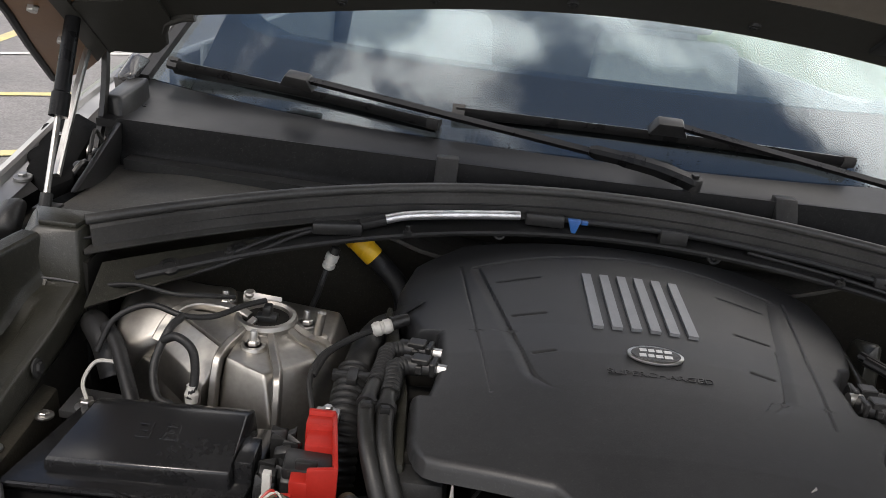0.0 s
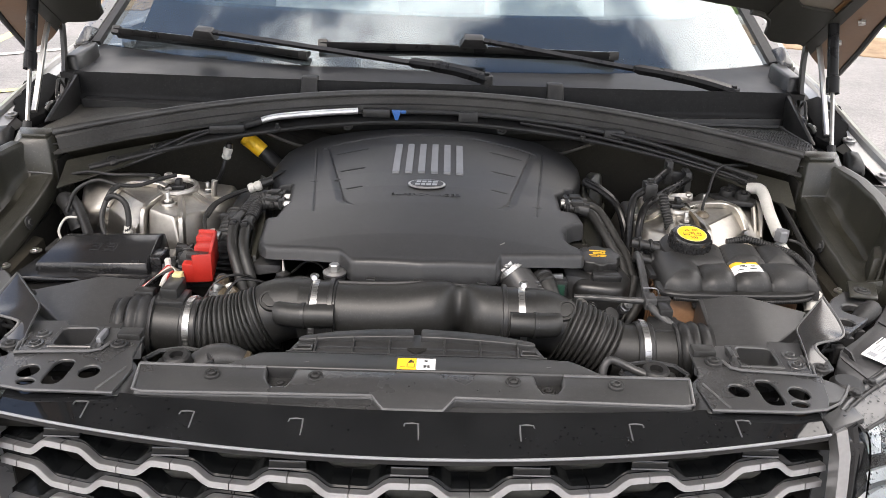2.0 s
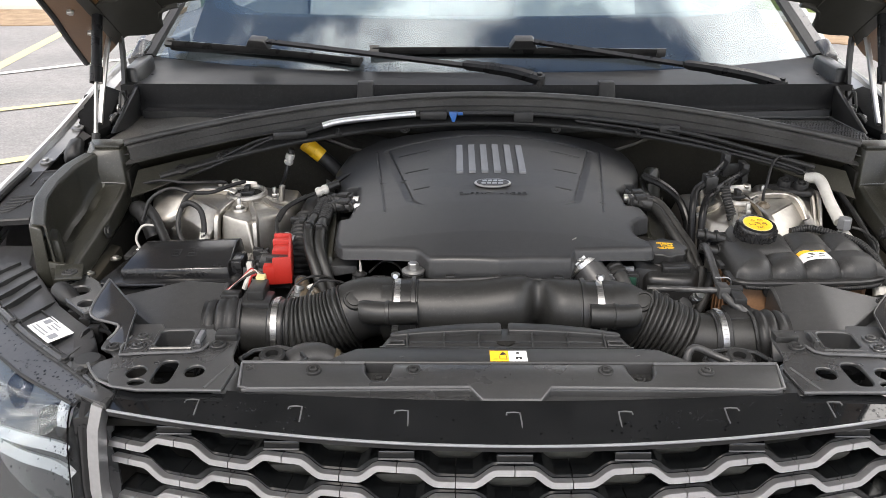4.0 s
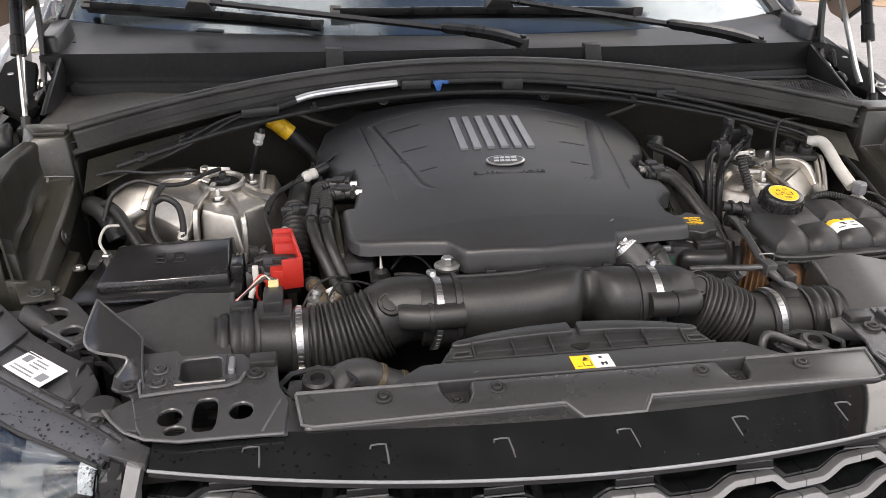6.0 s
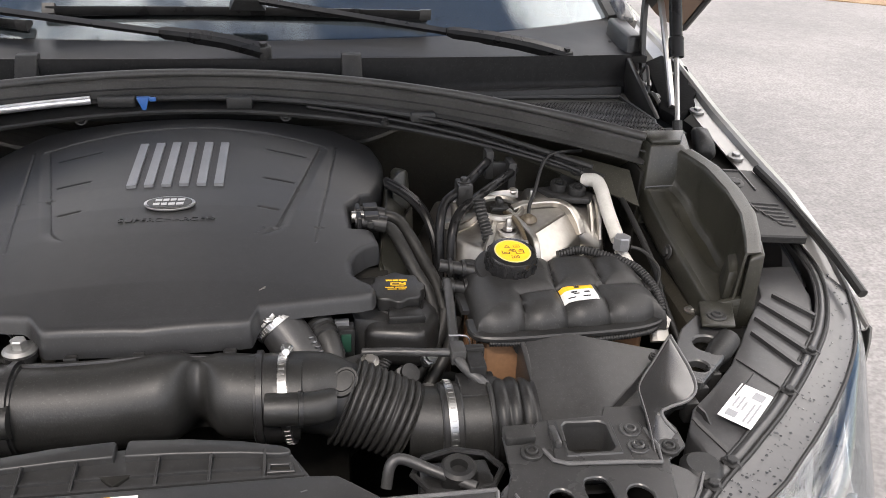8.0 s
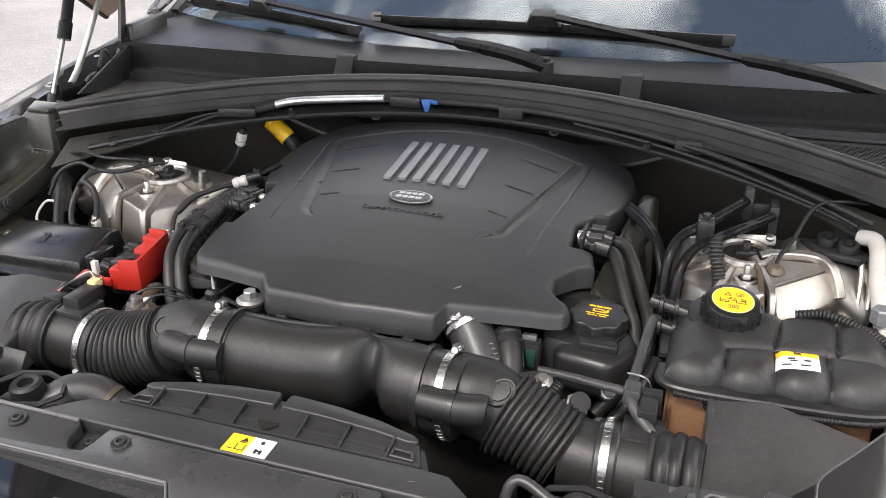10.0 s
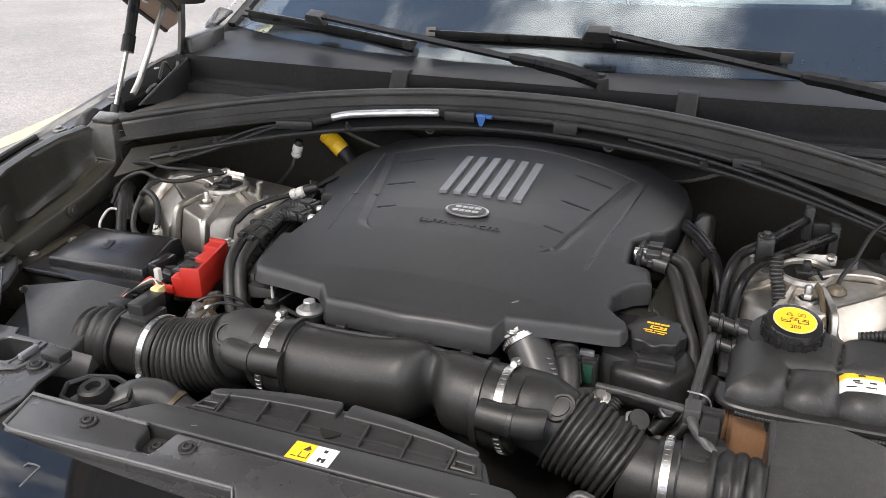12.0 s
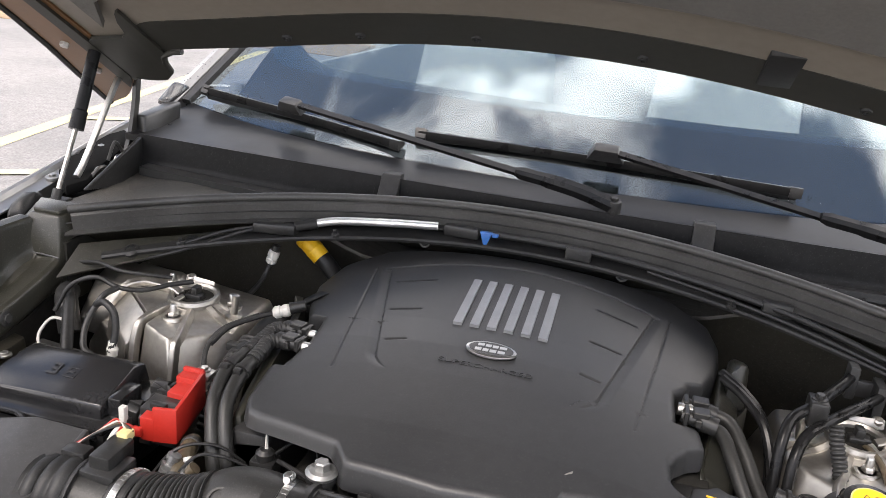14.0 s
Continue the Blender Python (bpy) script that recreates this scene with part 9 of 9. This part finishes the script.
solo("loom_clip", hull([(x, y, z) for x in (0.610, 0.628) for y in (0.345, 0.372) for z in (0.958, 0.976)], 0.003), M_PLASTIC, "black plastic clip holding the loom", "clip", base=(0.62, 0.36, 0.96))

line_thing("wiring_loom", [(0.612, 0.300, 0.958), (0.590, 0.276, 0.956), (0.53, 0.267, 0.955), (0.46, 0.265, 0.955), (0.385, 0.267, 0.957)], 0.0034, M_RUBBER, "thin ribbed black loom under the tank seam", "wiring", 8, rib=(0.0005, 0.0035))
fh = thing("flat_grey_hose", (0.345, 0.28, 0.95), "flexible dark grey hose looping in front of the coolant tank", "hose")
part("hose", hose([(0.352, 0.392, 0.975), (0.350, 0.37, 0.982), (0.347, 0.33, 0.978), (0.343, 0.28, 0.967), (0.341, 0.245, 0.960), (0.350, 0.225, 0.952), (0.372, 0.205, 0.938), (0.388, 0.18, 0.905), (0.390, 0.16, 0.87)], 0.0060, 12), M_DUCT, fh)
part("cross_hose", hose([(0.235, 0.275, 0.950), (0.27, 0.268, 0.953), (0.31, 0.258, 0.956), (0.342, 0.248, 0.960)], 0.0050, 12), M_DUCT, fh)
part("flat_bracket", hull([(x, y, z) for x, y in ((0.212, 0.272), (0.245, 0.285), (0.252, 0.260), (0.219, 0.254)) for z in (0.941, 0.945)], 0.001), M_DUCT, fh, "dusty flat bracket")
part("hose_joint", hull([(x, y, z) for x in (0.334, 0.352) for y in (0.235, 0.26) for z in (0.95, 0.970)], 0.003), M_DUCT, fh)
part("hose_bracket", hull([(x, y, z) for x in (0.35, 0.385) for y in (0.195, 0.22) for z in (0.93, 0.945)], 0.003), M_PLASTIC, fh)
line_thing("drain_hose", [(0.245, 0.075, 0.925), (0.25, 0.085, 0.944), (0.262, 0.088, 0.948), (0.29, 0.078, 0.940), (0.33, 0.055, 0.935)], 0.0058, M_DUCT, "thin grey drain hose behind the radiator cover", "hose", 10)
line_thing("spring_tube", [(0.262, 0.262, 0.945), (0.250, 0.245, 0.93), (0.235, 0.225, 0.90)], 0.006, M_PLASTIC, "short ribbed tube below the cross hose", "tube", 10, rib=(0.0012, 0.004))
solo("bracket_bolt", nut((0.243, 0.262, 0.945), (0, -0.4, 1), 0.007, 0.008), M_STEEL, "small bright bolt on the cross hose bracket", "bolt", base=(0.243, 0.262, 0.945))

# wiring over the left strut tower and behind the fuse box
line_thing("wiring_loom", [(-0.655, 0.555, 1.03), (-0.61, 0.548, 1.040), (-0.56, 0.535, 1.040), (-0.52, 0.545, 1.038), (-0.495, 0.562, 1.032)], 0.0030, M_RUBBER, "thin black loom across the aluminium tower", "wiring", 8)
line_thing("wiring_loom", [(-0.625, 0.47, 0.99), (-0.61, 0.485, 1.025), (-0.575, 0.495, 1.042), (-0.535, 0.490, 1.036), (-0.505, 0.505, 1.032), (-0.478, 0.535, 1.035), (-0.456, 0.555, 1.036)], 0.0035, M_RUBBER, "black taped loom running to the damper plug", "wiring", 10)
line_thing("wiring_loom", [(-0.535, 0.488, 1.036), (-0.542, 0.465, 1.03), (-0.550, 0.440, 1.0), (-0.540, 0.418, 0.975), (-0.522, 0.412, 0.968)], 0.0046, M_RUBBER, "looped black loom hanging over the tower face", "wiring", 10)
line_thing("wiring_loom", [(-0.545, 0.455, 1.022), (-0.528, 0.450, 1.030), (-0.510, 0.445, 1.018), (-0.505, 0.438, 0.990), (-0.508, 0.430, 0.968)], 0.0050, M_RUBBER, "looped black loom with a pale plug", "wiring", 10)
solo("pale_plug", lathe([(0.007, 0), (0.008, 0.01), (0.006, 0.014), (0.006, 0.02), (0, 0.02)], (-0.507, 0.433, 0.962), (0, 0.1, 1), 12), M_WHITE, "small pale plug on the tower loom", "plug", base=(-0.507, 0.433, 0.962))
line_thing("thick_cable", [(-0.625, 0.50, 1.005), (-0.605, 0.475, 1.0), (-0.585, 0.445, 0.985), (-0.565, 0.415, 0.965), (-0.55, 0.395, 0.94)], 0.0085, M_RUBBER, "thick black cable running behind the fuse box", "cable", 12)
line_thing("rubber_boot", [(-0.66, 0.545, 0.985), (-0.645, 0.52, 0.992), (-0.625, 0.495, 0.985), (-0.61, 0.48, 0.955)], 0.016, M_RUBBER, "black rubber boot beside the inner wing", "boot", 14)
bk = thing("fuse_box_bracket", (-0.60, 0.43, 0.94), "dark steel bracket with bright nuts behind the fuse box", "bracket")
part("bracket_plate", hull([(x, y, z) for x, y in ((-0.645, 0.415), (-0.56, 0.405), (-0.56, 0.455), (-0.645, 0.465)) for z in (0.935, 0.945)], 0.002), M_DUCT, bk)
for x, y in ((-0.618, 0.425), (-0.578, 0.425)):
    part("bracket_nut", nut((x, y, 0.946), (0, 0, 1), 0.008, 0.010), M_STEEL, bk)
part("wire_loop", hose([(-0.618, 0.425, 0.955), (-0.628, 0.44, 0.968), (-0.62, 0.455, 0.985), (-0.60, 0.46, 0.985)], 0.0022, 6), M_WHITE, bk)

# small fittings between the engine and the intake pipe
def fitting(at, axis, r, length, mat, label):
    f = thing("pipe_fitting", at, label, "fitting", "pipe fittings")
    part("fitting_body", lathe([(r * 0.8, 0), (r, 0.003), (r, length * 0.45), (r * 0.72, length * 0.5), (r * 0.72, length * 0.8), (r * 0.9, length * 0.83), (r * 0.9, length), (0, length)], at, axis, 18), mat, f)
    part("fitting_collar", nut(Vector(at) + Vector(axis).normalized() * length * 0.5, axis, r * 1.1, length * 0.16, False), M_DULL, f, "dull hex collar")
    return f


fitting((-0.322, 0.262, 0.925), (0.35, 0.3, 1), 0.009, 0.034, M_DULL, "dull metal fitting behind the intake pipe")
fitting((-0.300, 0.256, 0.930), (0.6, 0.2, 0.7), 0.008, 0.030, M_COPPER, "brass coloured fitting behind the intake pipe")
fitting((-0.285, 0.262, 0.935), (-0.4, 0.4, 0.8), 0.0065, 0.026, M_WHITE, "pale plastic fitting behind the intake pipe")
fitting((0.278, 0.262, 0.915), (0.35, -0.5, 0.7), 0.013, 0.030, M_RUBBER, "black capped fitting under the cross hose")
fitting((0.312, 0.285, 0.925), (0.2, -0.6, 0.7), 0.008, 0.026, M_DULL, "small metal fitting beside the oil filler")
for pts, label in (([(-0.335, 0.262, 0.93), (-0.318, 0.275, 0.955), (-0.298, 0.29, 0.962), (-0.272, 0.305, 0.955), (-0.25, 0.32, 0.93)], "thin black wire looping behind the intake pipe"), ([(-0.305, 0.25, 0.935), (-0.285, 0.272, 0.96), (-0.26, 0.285, 0.958), (-0.235, 0.296, 0.945)], "thin black wire under the hose bundle"),
                   ([(-0.205, 0.308, 0.962), (-0.185, 0.330, 0.972), (-0.16, 0.320, 0.970), (-0.145, 0.290, 0.960)], "thin black wire looping below the cover"), ([(0.335, 0.262, 0.975), (0.352, 0.255, 0.978), (0.360, 0.262, 0.965), (0.362, 0.272, 0.94)], "short pale wire beside the coolant tank")):
    line_thing("loose_wire", pts, 0.0011 if "pale" in label else 0.0020, M_SLAT if "pale" in label else M_RUBBER, label, "wire", 6, group="loose wires")
bk = thing("engine_bracket", (0.30, 0.27, 0.86), "dusty metal engine bracket below the oil filler", "bracket")
part("bracket_arm", hull([(x, y, z) for x, y, z in ((0.235, 0.25, 0.88), (0.345, 0.24, 0.87), (0.345, 0.27, 0.87), (0.235, 0.28, 0.88), (0.245, 0.25, 0.905), (0.32, 0.245, 0.900), (0.32, 0.27, 0.900))], 0.004), M_SOOT, bk)
for x, y, z in ((0.262, 0.258, 0.906), (0.312, 0.256, 0.902)):
    part("bracket_bolt", nut((x, y, z), (0, -0.3, 1), 0.0075, 0.008), M_DULL, bk)
sb = thing("sensor_block", (0.365, 0.225, 0.93), "black sensor block on the air meter tube", "sensor")
part("block_base", hull([(x, y, z) for x in (0.338, 0.382) for y in (0.188, 0.232) for z in (0.925, 0.944)], 0.003), M_PLASTIC, sb)
part("block_body", hull([(x, y, z) for x in (0.352, 0.372) for y in (0.215, 0.262) for z in (0.938, 0.962)], 0.003), M_PLASTIC, sb)
part("block_clip", hull([(x, y, z) for x in (0.349, 0.375) for y in (0.246, 0.256) for z in (0.936, 0.966)], 0.002), M_RUBBER, sb)
